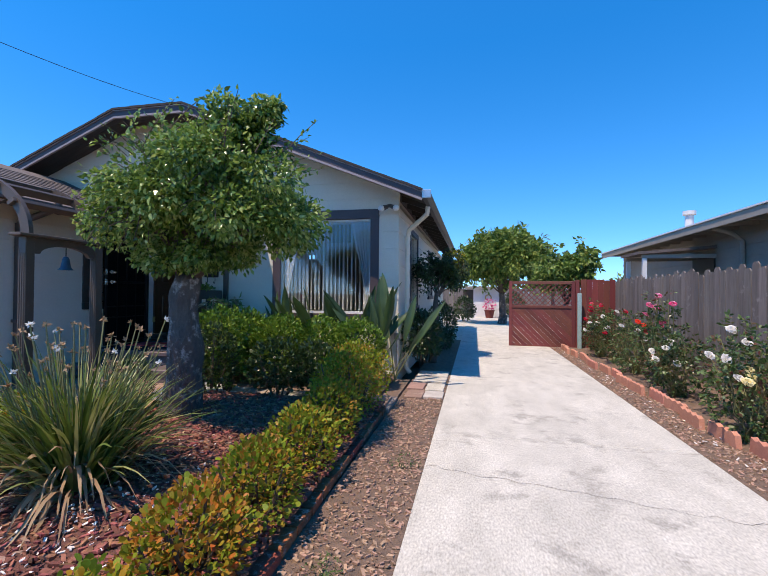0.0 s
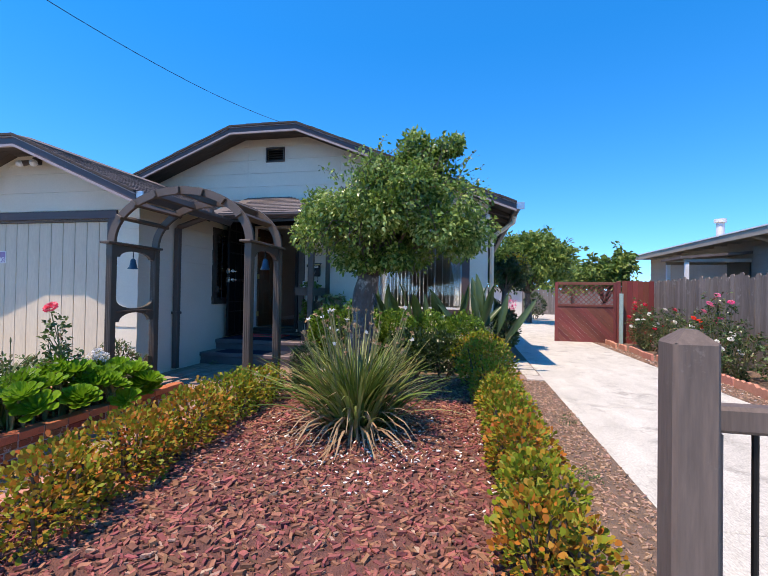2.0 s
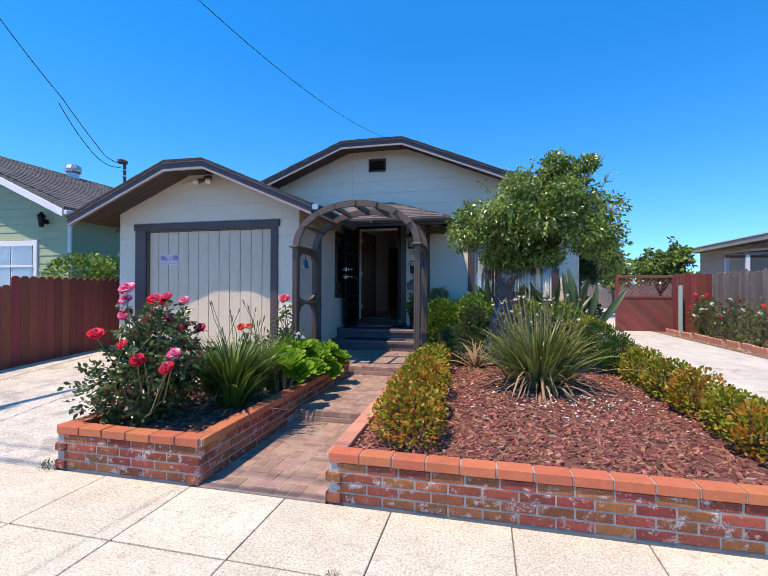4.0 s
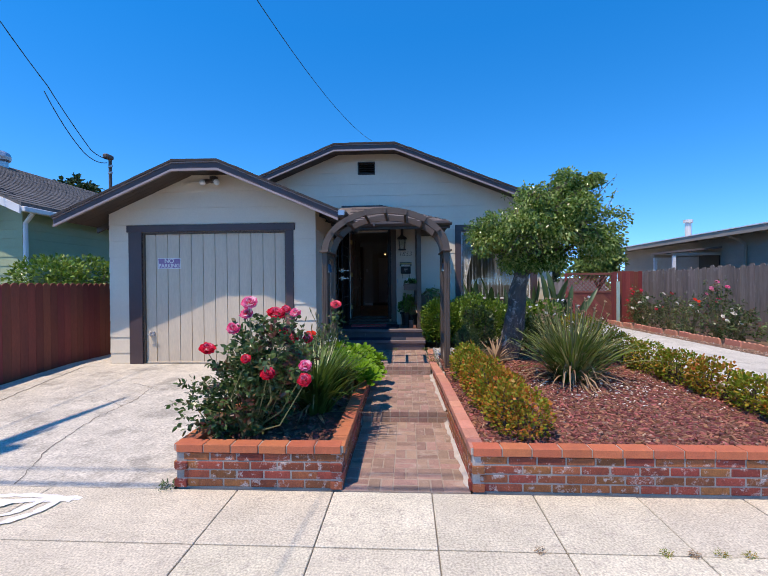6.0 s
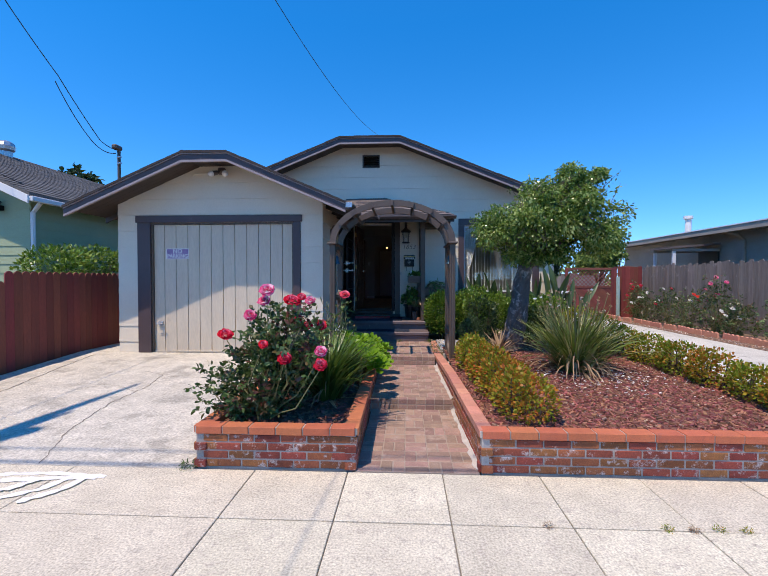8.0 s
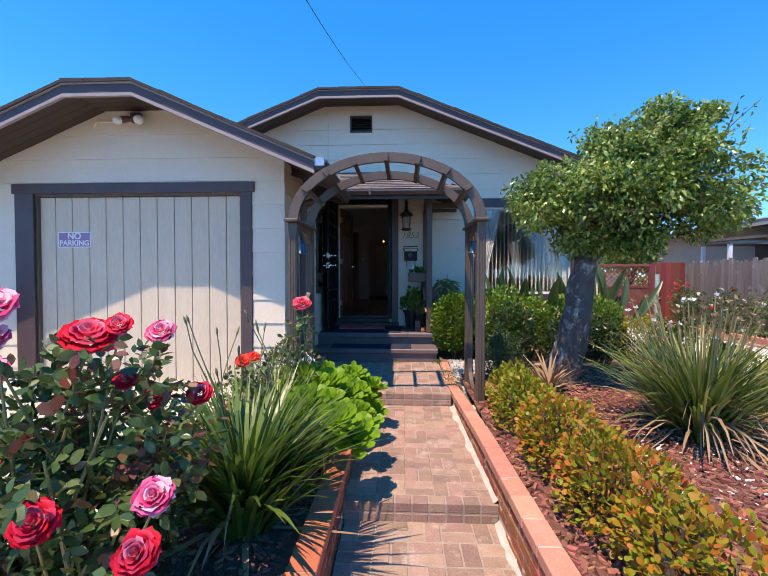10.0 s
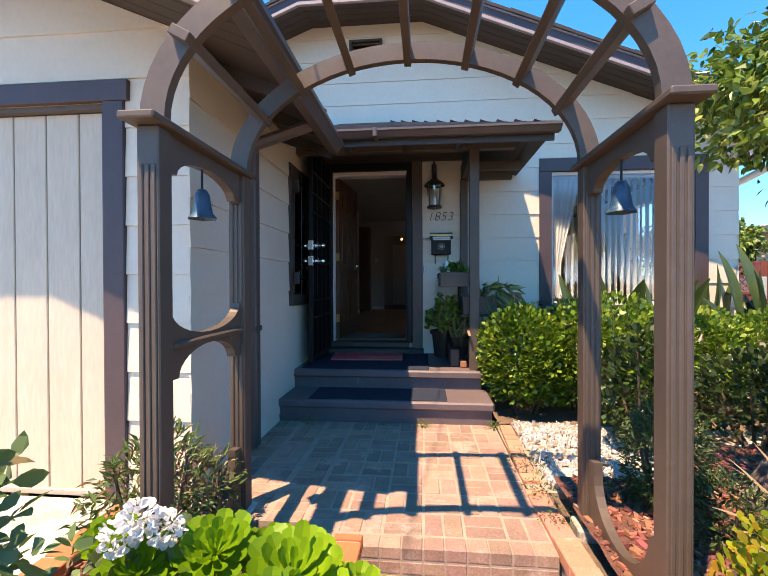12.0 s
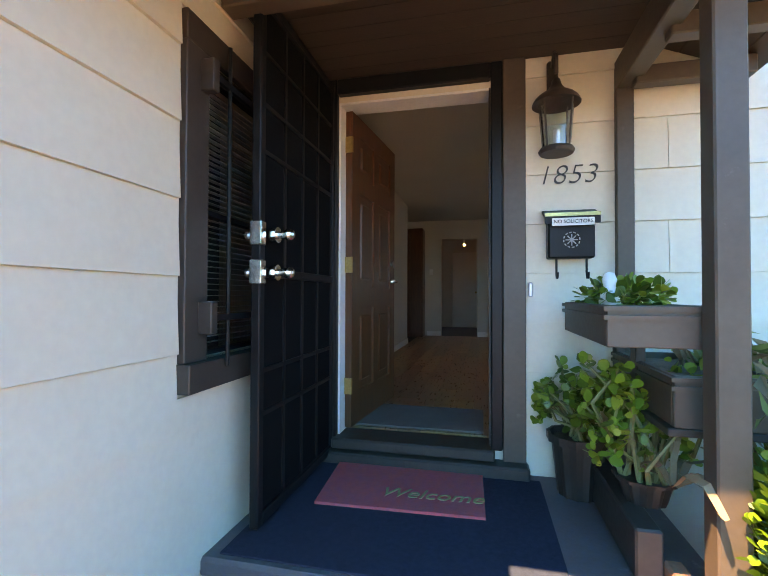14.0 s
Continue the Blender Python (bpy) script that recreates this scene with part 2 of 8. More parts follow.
def blades_mesh(base, n, radius, length, width, arch=0.9, seg=5, lean=0.5, flat=1.0):
    """Strap leaves that rise from a clump and arch outwards."""
    V, F = [], []
    for i in range(n):
        a, q = rng.uniform(0, 2 * math.pi), rng.random() ** 0.7
        o = np.array((math.cos(a), math.sin(a), 0))
        p = np.array(base) + o * radius * q * 0.45 * rng.random()
        ln = length * rng.uniform(0.6, 1.15)
        el = radians(88 - 70 * lean * q * rng.uniform(0.6, 1.2))
        w = width * rng.uniform(0.7, 1.2)
        sd = np.array((-o[1], o[0], 0)) + rng.normal(size=3) * 0.25
        bend = arch * rng.uniform(0.4, 1.3)
        for k in range(seg + 1):
            f = k / seg
            ww = w * (1 - f ** 2.2) * 0.5 + 0.0008
            V += [tuple(p - sd * ww), tuple(p + sd * ww)]
            e = el - bend * f * 1.3
            p = p + (o * math.cos(e) + np.array((0, 0, math.sin(e)))) * ln / seg
            if p[2] < base[2] + 0.01: p[2] = base[2] + 0.01
        s = len(V) - 2 * (seg + 1)
        F += [(s + 2 * k, s + 2 * k + 1, s + 2 * k + 3, s + 2 * k + 2) for k in range(seg)]
    me = bpy.data.meshes.new("blades")
    me.from_pydata(V, [], F)
    return me


def stems(bm, base, tips, r=0.006, bend=0.15):
    for t in tips:
        b, t = Vector(base) + Vector(rng.normal(size=3) * 0.04), Vector(t)
        b.z = base[2] - 0.02
        m = (b + t) / 2 + Vector(rng.normal(size=3) * bend * 0.4)
        tube(bm, [b, (b + m) / 2 + Vector((0, 0, 0.02)), m, t], [r, r * 0.9, r * 0.8, r * 0.5], 5)
    return bm


# ---- materials ----
M_wall = material("cream_wall_paint", (0.72, 0.645, 0.515), (0.66, 0.585, 0.465), rough=0.62, scale=1.2, fine=35, bump=0.07, stain=(0.60, 0.53, 0.42), stain_scale=2.3, stain_at=0.72, speck=0.03)
M_trim = material("plum_grey_trim_paint", (0.082, 0.054, 0.056), (0.062, 0.042, 0.045), rough=0.5, scale=3, fine=45, bump=0.12, stain=(0.14, 0.11, 0.11), stain_scale=6, stain_at=0.68, speck=0.07)
M_brown = material("brown_wood_paint", (0.105, 0.075, 0.055), (0.078, 0.056, 0.042), rough=0.5, scale=4, fine=40, bump=0.18, stretch=(1, 1, 1), stain=(0.15, 0.115, 0.09), stain_scale=7, stain_at=0.68, speck=0.08)
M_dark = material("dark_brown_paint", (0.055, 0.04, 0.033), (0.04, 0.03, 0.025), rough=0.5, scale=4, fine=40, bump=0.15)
M_garage = material("beige_garage_planks", (0.60, 0.515, 0.395), (0.54, 0.455, 0.345), rough=0.65, scale=5, fine=30, bump=0.22, stretch=(2.5, 2.5, 0.35), stain=(0.47, 0.395, 0.30), stain_scale=3, stain_at=0.68, speck=0.07)
M_shingle = material("brown_asphalt_shingle", (0.165, 0.135, 0.125), (0.10, 0.082, 0.078), rough=0.92, scale=9, fine=260, bump=0.6, per="object")
M_shingle_i = material("brown_asphalt_shingle_far", (0.165, 0.135, 0.125), (0.10, 0.082, 0.078), rough=0.92, scale=9, fine=260, bump=0.6, per="island")
M_soffit = material("brown_soffit_boards", (0.06, 0.042, 0.033), (0.045, 0.032, 0.026), rough=0.6, scale=4, fine=35, bump=0.2, stretch=(0.4, 3, 3))
M_gutter = material("brown_gutter_metal", (0.11, 0.082, 0.072), (0.085, 0.064, 0.056), rough=0.42, scale=4, fine=60, bump=0.06, speck=0.05)
M_concrete = material("driveway_concrete", (0.60, 0.57, 0.505), (0.42, 0.40, 0.35), rough=0.9, scale=2.6, fine=55, bump=0.5, dist=0.006, stretch=(1.6, 0.7, 1), stain=(0.35, 0.33, 0.29), stain_scale=3.0, stain_at=0.6, speck=0.26)
M_walkslab = material("pavement_concrete", (0.63, 0.57, 0.45), (0.48, 0.43, 0.335), rough=0.92, scale=3.5, fine=75, bump=0.7, per="object", stain=(0.44, 0.39, 0.315), stain_scale=13, stain_at=0.58, vary=0.09, speck=0.34)
M_joint = material("dark_joint", (0.21, 0.185, 0.15), rough=0.95, scale=20, fine=150, bump=0.3)
M_apron = material("old_grey_concrete", (0.60, 0.555, 0.475), (0.40, 0.37, 0.315), rough=0.9, scale=4.5, fine=48, bump=0.8, dist=0.008, stain=(0.34, 0.315, 0.27), stain_scale=2.6, stain_at=0.57, speck=0.3)
M_brick = material("red_brick", (0.35, 0.098, 0.042), (0.21, 0.06, 0.03), rough=0.9, scale=14, fine=120, bump=0.5, per="object", stain=(0.47, 0.39, 0.36), stain_scale=15, stain_at=0.6, vary=0.34, speck=0.25)
M_cap = material("terracotta_cap_brick", (0.52, 0.155, 0.066), (0.42, 0.12, 0.055), rough=0.85, scale=10, fine=130, bump=0.35, per="object", stain=(0.36, 0.12, 0.075), stain_scale=6, stain_at=0.64, vary=0.12)
M_capside = material("salmon_cap_brick", (0.56, 0.25, 0.17), (0.46, 0.19, 0.13), rough=0.85, scale=10, fine=130, bump=0.35, per="object", stain=(0.62, 0.45, 0.38), stain_scale=6, stain_at=0.66, vary=0.12)
M_mortar = material("grey_mortar", (0.38, 0.345, 0.31), (0.28, 0.255, 0.23), rough=0.95, scale=9, fine=150, bump=0.6)
M_whitemortar = material("white_washed_mortar", (0.56, 0.51, 0.46), (0.36, 0.32, 0.28), rough=0.95, scale=7, fine=120, bump=0.5)
M_paver = material("worn_brick_paver", (0.345, 0.218, 0.168), (0.25, 0.157, 0.122), rough=0.92, scale=9, fine=110, bump=0.5, per="object", stain=(0.39, 0.285, 0.235), stain_scale=5, stain_at=0.6, vary=0.24, speck=0.2)
M_paverjoint = material("sandy_joint", (0.38, 0.295, 0.235), (0.27, 0.205, 0.16), rough=0.95, scale=9, fine=150, bump=0.5)
M_mulch = material("red_bark_mulch", (0.21, 0.082, 0.06), (0.11, 0.046, 0.036), rough=0.95, scale=26, fine=90, bump=1.0, dist=0.02)
M_chip = material("bark_chip", (0.32, 0.118, 0.078), (0.19, 0.07, 0.048), rough=0.9, scale=20, fine=90, bump=0.4, per="island", vary=0.45)
M_chip2 = material("bleached_bark_chip", (0.42, 0.27, 0.19), (0.30, 0.18, 0.125), rough=0.9, scale=20, fine=90, bump=0.4, per="island")
M_soil = material("dry_soil", (0.26, 0.165, 0.115), (0.12, 0.085, 0.065), rough=0.98, scale=14, fine=90, bump=1.0, dist=0.02)
M_gravel = material("white_gravel", (0.68, 0.66, 0.62), (0.5, 0.48, 0.45), rough=0.85, scale=30, fine=90, bump=0.6, per="island")
M_petal = material("fallen_petal", (0.8, 0.74, 0.68), (0.7, 0.6, 0.52), rough=0.7, scale=30, fine=80, bump=0.1, per="island")
M_redfence = material("red_stained_boards", (0.235, 0.052, 0.036), (0.175, 0.04, 0.03), rough=0.75, scale=4, fine=30, bump=0.35, per="object", stretch=(3, 3, 0.4))
M_gate = material("red_brown_gate_paint", (0.215, 0.058, 0.043), (0.165, 0.046, 0.036), rough=0.7, scale=4, fine=30, bump=0.3, per="object")
M_greyfence = material("weathered_grey_boards", (0.22, 0.185, 0.165), (0.125, 0.104, 0.095), rough=0.9, scale=5, fine=26, bump=0.6, per="object", stretch=(3, 3, 0.25), stain=(0.33, 0.29, 0.265), stain_scale=3.5, stain_at=0.64)
M_post = material("weathered_brown_post", (0.16, 0.115, 0.092), (0.10, 0.074, 0.06), rough=0.75, scale=6, fine=28, bump=0.55, stretch=(3, 3, 0.3), stain=(0.24, 0.2, 0.18), stain_scale=5, stain_at=0.66)
M_black = material("black_metal", (0.007, 0.007, 0.008), (0.011, 0.011, 0.012), rough=0.42, spec=0.22, scale=6, fine=60, bump=0.08)
M_screen = material("black_security_mesh", (0.006, 0.006, 0.0065), (0.008, 0.008, 0.0085), rough=0.8, spec=0.06, scale=6, fine=500, bump=0.4)
M_chrome = material("brushed_nickel", (0.75, 0.73, 0.70), (0.65, 0.63, 0.6), rough=0.22, metal=1.0, scale=6, fine=80, bump=0.03)
M_brass = material("aged_brass", (0.55, 0.40, 0.17), (0.42, 0.3, 0.13), rough=0.35, metal=1.0, scale=6, fine=80, bump=0.05)
M_steel = material("galvanised_steel", (0.52, 0.53, 0.55), (0.42, 0.43, 0.45), rough=0.38, metal=0.9, scale=8, fine=60, bump=0.06)
M_white = material("white_paint", (0.78, 0.77, 0.75), (0.72, 0.71, 0.69), rough=0.5, scale=3, fine=50, bump=0.06, speck=0.04)
M_room = material("interior_wall_paint", (0.56, 0.525, 0.47), (0.52, 0.485, 0.43), rough=0.75, scale=1.5, fine=50, bump=0.05, speck=0.03)
M_porch = material("mauve_brown_porch_paint", (0.15, 0.11, 0.115), (0.11, 0.083, 0.088), rough=0.55, scale=5, fine=60, bump=0.25, stain=(0.29, 0.25, 0.24), stain_scale=7, stain_at=0.68, speck=0.1)
M_carpet = material("navy_outdoor_carpet", (0.032, 0.042, 0.066), (0.02, 0.028, 0.046), rough=0.98, scale=40, fine=420, bump=0.9, spec=0.1)
M_pink = material("pink_doormat", (0.97, 0.12, 0.14), (0.92, 0.1, 0.115), rough=0.95, scale=30, fine=350, bump=0.7, spec=0.1)
M_gold = material("faded_gold_lettering", (0.5, 0.29, 0.11), (0.42, 0.22, 0.1), rough=0.9, scale=30, fine=200, bump=0.2)
M_wood = material("stained_door_wood", (0.13, 0.044, 0.016), (0.08, 0.028, 0.011), rough=0.38, scale=6, fine=24, bump=0.15, stretch=(4, 4, 0.35))
M_laminate = material("wood_plank_floor", (0.40, 0.19, 0.09), (0.29, 0.13, 0.06), rough=0.3, scale=5, fine=22, bump=0.06, stretch=(3, 0.4, 3), per="object")
M_teal = material("pale_teal_paint", (0.36, 0.50, 0.48), (0.30, 0.43, 0.41), rough=0.7, scale=8, fine=50, bump=0.2, stain=(0.45, 0.4, 0.36), stain_scale=9, stain_at=0.67)
M_bell = material("blue_patina_bell", (0.035, 0.10, 0.15), (0.02, 0.055, 0.085), rough=0.45, metal=0.4, scale=14, fine=70, bump=0.15, stain=(0.10, 0.2, 0.23), stain_scale=16, stain_at=0.62)
M_bark = material("mottled_tree_bark", (0.15, 0.122, 0.105), (0.075, 0.06, 0.054), rough=0.95, scale=9, fine=34, bump=1.0, dist=0.03, stain=(0.44, 0.39, 0.35), stain_scale=8.5, stain_at=0.59, stretch=(1, 1, 0.45))
M_twig = material("brown_twig", (0.12, 0.085, 0.06), (0.08, 0.055, 0.04), rough=0.85, scale=12, fine=60, bump=0.3)
M_stalk = material("green_stalk", (0.16, 0.2, 0.07), (0.2, 0.15, 0.07), rough=0.7, scale=12, fine=60, bump=0.2)
M_green_wall = material("sage_green_siding", (0.36, 0.42, 0.25), (0.32, 0.375, 0.22), rough=0.65, scale=1.5, fine=40, bump=0.12, speck=0.05)
M_grey_wall = material("grey_beige_siding", (0.36, 0.315, 0.262), (0.30, 0.26, 0.215), rough=0.75, scale=2, fine=40, bump=0.15, speck=0.06)
M_grey_roof = material("dark_grey_shingle", (0.115, 0.11, 0.105), (0.075, 0.072, 0.07), rough=0.93, scale=8, fine=200, bump=0.6, per="island")
M_terra = material("terracotta", (0.42, 0.16, 0.09), (0.35, 0.13, 0.075), rough=0.8, scale=8, fine=60, bump=0.2)
M_pot = material("dark_brown_plastic_pot", (0.045, 0.03, 0.024), (0.035, 0.024, 0.02), rough=0.4, scale=8, fine=60, bump=0.08)
M_blind = material("white_vinyl_blind", (0.74, 0.76, 0.78), (0.68, 0.70, 0.72), rough=0.5, scale=3, fine=60, bump=0.04, trans=0.35, speck=0.03)
M_curtain = material("white_sheer_curtain", (0.78, 0.79, 0.80), (0.7, 0.71, 0.72), rough=0.9, scale=8, fine=200, bump=0.1, trans=0.4, speck=0.03)
M_asphalt = material("street_asphalt", (0.15, 0.142, 0.13), (0.11, 0.105, 0.098), rough=0.95, scale=3, fine=200, bump=0.6)
M_ground = material("dry_ground", (0.19, 0.155, 0.11), (0.13, 0.12, 0.07), rough=0.98, scale=2, fine=60, bump=0.8)
M_signp = material("violet_sign_plate", (0.30, 0.19, 0.34), (0.26, 0.16, 0.3), rough=0.5, scale=6, fine=40, bump=0.05)
M_ink = material("black_lettering", (0.015, 0.015, 0.016), rough=0.45, scale=6, fine=40, bump=0.02)
M_bulb = bpy.data.materials.new("warm_bulb")
M_bulb.use_nodes = True
M_bulb.node_tree.nodes["Principled BSDF"].inputs["Emission Color"].default_value = (1, 0.62, 0.3, 1)
M_bulb.node_tree.nodes["Principled BSDF"].inputs["Emission Strength"].default_value = 2
M_glass = bpy.data.materials.new("window_glass")
M_glass.use_nodes = True
gb = M_glass.node_tree.nodes["Principled BSDF"]
gb.inputs["Base Color"].default_value, gb.inputs["Roughness"].default_value = (0.93, 0.97, 0.98, 1), 0.02
gb.inputs["Transmission Weight"].default_value, gb.inputs["IOR"].default_value = 1.0, 1.5

L_tree = leafy("tree_leaf", [(0.05, 0.105, 0.02), (0.115, 0.205, 0.034), (0.21, 0.32, 0.055), (0.45, 0.53, 0.16)], rough=0.24, spec=0.6, trans=0.35)
L_jade = leafy("yellow_green_succulent_leaf", [(0.40, 0.19, 0.03), (0.25, 0.22, 0.025), (0.15, 0.22, 0.02), (0.2, 0.28, 0.022), (0.29, 0.34, 0.03), (0.46, 0.26, 0.03)], rough=0.45, trans=0.35, spec=0.25)
L_jade_or = leafy("orange_tipped_succulent_leaf", [(0.50, 0.12, 0.03), (0.36, 0.22, 0.025), (0.19, 0.25, 0.02), (0.28, 0.29, 0.025), (0.52, 0.18, 0.03)], rough=0.45, trans=0.35, spec=0.25)
L_hedge = leafy("green_jade_hedge_leaf", [(0.045, 0.11, 0.014), (0.095, 0.19, 0.02), (0.155, 0.27, 0.03), (0.26, 0.33, 0.05)], rough=0.32, trans=0.22)
L_dark = leafy("dark_shrub_leaf", [(0.02, 0.042, 0.014), (0.038, 0.07, 0.02), (0.06, 0.10, 0.028)], rough=0.35)
L_rose = leafy("rose_leaf", [(0.022, 0.05, 0.014), (0.04, 0.085, 0.022), (0.065, 0.125, 0.032), (0.11, 0.16, 0.045), (0.15, 0.05, 0.035)], rough=0.3)
L_blade = leafy("strap_leaf", [(0.065, 0.11, 0.02), (0.11, 0.175, 0.03), (0.18, 0.235, 0.05), (0.38, 0.35, 0.15)], rough=0.4)
L_bladeg = leafy("green_strap_leaf", [(0.04, 0.08, 0.014), (0.075, 0.14, 0.024), (0.15, 0.225, 0.04)], rough=0.36)
L_aeon = leafy("lime_rosette_leaf", [(0.10, 0.22, 0.012), (0.17, 0.33, 0.018), (0.25, 0.41, 0.025), (0.34, 0.44, 0.04)], rough=0.4, trans=0.35, spec=0.25)
L_bird = leafy("broad_blue_green_leaf", [(0.03, 0.06, 0.022), (0.055, 0.10, 0.036), (0.095, 0.145, 0.055)], rough=0.34)
L_far = leafy("backyard_tree_leaf", [(0.06, 0.12, 0.022), (0.115, 0.2, 0.035), (0.19, 0.285, 0.05), (0.32, 0.36, 0.08)], rough=0.42)
L_dry = leafy("dry_leaf", [(0.33, 0.2, 0.11), (0.42, 0.29, 0.17), (0.25, 0.15, 0.09)], rough=0.8)
L_juniper = leafy("fine_dark_green_leaf", [(0.03, 0.06, 0.02), (0.055, 0.10, 0.03), (0.08, 0.13, 0.04)], rough=0.5)
L_grape = leafy("mixed_green_leaf", [(0.05, 0.10, 0.03), (0.09, 0.155, 0.045), (0.13, 0.2, 0.06), (0.2, 0.11, 0.06)], rough=0.45)
P_red = leafy("red_petal", [(0.56, 0.006, 0.02), (0.66, 0.012, 0.04), (0.72, 0.05, 0.11)], rough=0.6, trans=0.3, spec=0.1)
P_pink = leafy("pink_petal", [(0.66, 0.03, 0.15), (0.75, 0.14, 0.30), (0.82, 0.5, 0.6)], rough=0.6, trans=0.3, spec=0.1)
P_coral = leafy("coral_petal", [(0.78, 0.045, 0.03), (0.84, 0.10, 0.055)], rough=0.6, trans=0.3, spec=0.1)
P_warm = leafy("warm_pink_petal", [(0.66, 0.03, 0.07), (0.76, 0.10, 0.16), (0.8, 0.26, 0.3)], rough=0.6, trans=0.3, spec=0.1)
P_white = leafy("white_petal", [(0.78, 0.76, 0.72), (0.82, 0.81, 0.8)], rough=0.5, trans=0.3)
P_yellow = leafy("pale_yellow_petal", [(0.8, 0.68, 0.32), (0.82, 0.76, 0.5)], rough=0.5, trans=0.3)
P_heart = leafy("pale_pink_heart_petal", [(0.62, 0.02, 0.06), (0.70, 0.05, 0.12), (0.78, 0.24, 0.32)], rough=0.6, trans=0.3, spec=0.1)
M_pale = material("pale_mauve_trim", (0.32, 0.265, 0.265), (0.26, 0.215, 0.22), rough=0.55, scale=5, fine=45, bump=0.12, speck=0.06)
M_edge = material("dark_shingle_edge", (0.05, 0.04, 0.04), (0.03, 0.026, 0.026), rough=0.95, scale=9, fine=160, bump=0.6)

# ---- ground, street, paving beds ----
g = B()
box(g, -900, 900, -900, 1500, -0.4, -0.14)
setting("ground", g, M_ground, "dry earth ground reaching to the horizon", "ground")
setting("road", box(B(), -60, 60, -9.5, -2.35, -0.14, -0.12), M_asphalt, "dark grey asphalt street beside the kerb", "road")
setting("kerb", box(B(), -60, 60, -2.35, -2.2, -0.14, -0.005, 0.02), M_apron, "grey concrete kerb along the street", "kerb")
setting("kerb_strip", box(B(), -60, 60, -2.2, -1.165, -0.14, -0.004), M_apron, "grey concrete strip between kerb and pavement", "pavement")
pavement = setting("pavement", box(B(), -30, 30, -1.165, 0.2, -0.14, -0.012), M_joint, "pale concrete pavement in squares with dark joints", "pavement")

# garage apron and concrete beside it
apron = setting("garage_apron", prism(B(), [(0.2, -0.14), (5.5, -0.14), (5.5, 0.235), (4.1, 0.235), (0.2, 0.0)], "x", -9.2, -5.16), M_apron, "worn grey concrete apron before the garage door", "driveway")
prism_side = prism(B(), [(0.2, -0.14), (4.1, -0.14), (4.1, 0.22), (0.2, -0.01)], "x", -30, -9.4)
setting("neighbour_yard", prism_side, M_ground, "dry yard beside the green house", "ground")

# side driveway
driveway = setting("driveway", prism(B(), [(0.2, -0.14), (40, -0.14), (40, 0.19), (1.0, 0.19), (0.2, -0.004)], "x", 0.77, 3.05), M_joint, "pale sunlit concrete driveway leading to the red gate", "driveway")
setting("side_bed_soil", prism(B(), [(0.2, -0.14), (13, -0.14), (13, 0.2), (1.2, 0.2), (0.2, 0.0)], "x", 3.05, 4.6), M_soil, "dry soil bed along the weathered fence", "bed")
setting("rear_yard_paving", box(B(), -9, 30, 13, 40, -0.14, 0.185), M_apron, "grey concrete paving behind the house", "paving")
setting("right_yard_soil", box(B(), 4.6, 30, -1.0, 13, -0.14, 0.15), M_ground, "bare ground behind the fence", "ground")
setting("strip_soil", prism(B(), [(0.2, -0.14), (9.8, -0.14), (9.8, 0.2), (1.0, 0.2), (0.2, 0.02)], "x", 0.2, 0.77), M_soil, "strip of soil and bark beside the driveway", "bed")
setting("house_side_bed", box(B(), -0.05, 0.77, 9.8, 13, -0.14, 0.2), M_soil, "soil bed beside the house wall", "bed")


def heightbed(x0, x1, y0, y1, z, amp, nx, ny, zfar=None):
    bm = B()
    grid = [[bm.verts.new((x0 + (x1 - x0) * i / nx, y0 + (y1 - y0) * j / ny, z + ((zfar or z) - z) * j / ny + amp * noise.noise((i * 0.5, j * 0.5, 3.1)) + amp * 0.5 * noise.noise((i * 1.3, j * 1.3, 9.0)))) for i in range(nx + 1)] for j in range(ny + 1)]
    for j in range(ny):
        for i in range(nx):
            bm.faces.new((grid[j][i], grid[j][i + 1], grid[j + 1][i + 1], grid[j + 1][i]))
    return bm


def bedz(x, y):
    return 0.285 + 0.008 * y + 0.03 * math.exp(-((x + 1.3) ** 2 + (y - 2.3) ** 2) / 1.5)


bm = heightbed(-2.84, 0.17, 0.28, 4.42, 0.285, 0.018, 60, 80)
for v in bm.verts:
    v.co.z += bedz(v.co.x, v.co.y) - 0.285
setting("mulch_bed", bm, M_mulch, "raised bed of red bark mulch", "bed")
bm = heightbed(-2.0, 0.17, 4.42, 5.0, 0.285, 0.012, 40, 12)
for v in bm.verts:
    v.co.z += bedz(v.co.x, v.co.y) - 0.285
setting("mulch_bed_rear", bm, M_mulch, "red bark mulch behind the garden tree", "bed")
setting("planter_soil", heightbed(-5.08, -3.9, 0.28, 3.7, 0.28, 0.02, 24, 60), M_mulch, "dark mulch filling the brick planter", "bed")
setting("garden_fill", box(B(), -2.84, 0.17, 0.3, 6.9, -0.14, 0.2), M_soil, "soil under the front garden", "bed")
setting("back_bed", heightbed(-2.95, -0.05, 5.6, 6.99, 0.24, 0.015, 30, 14), M_soil, "soil bed under the window hedge", "bed")


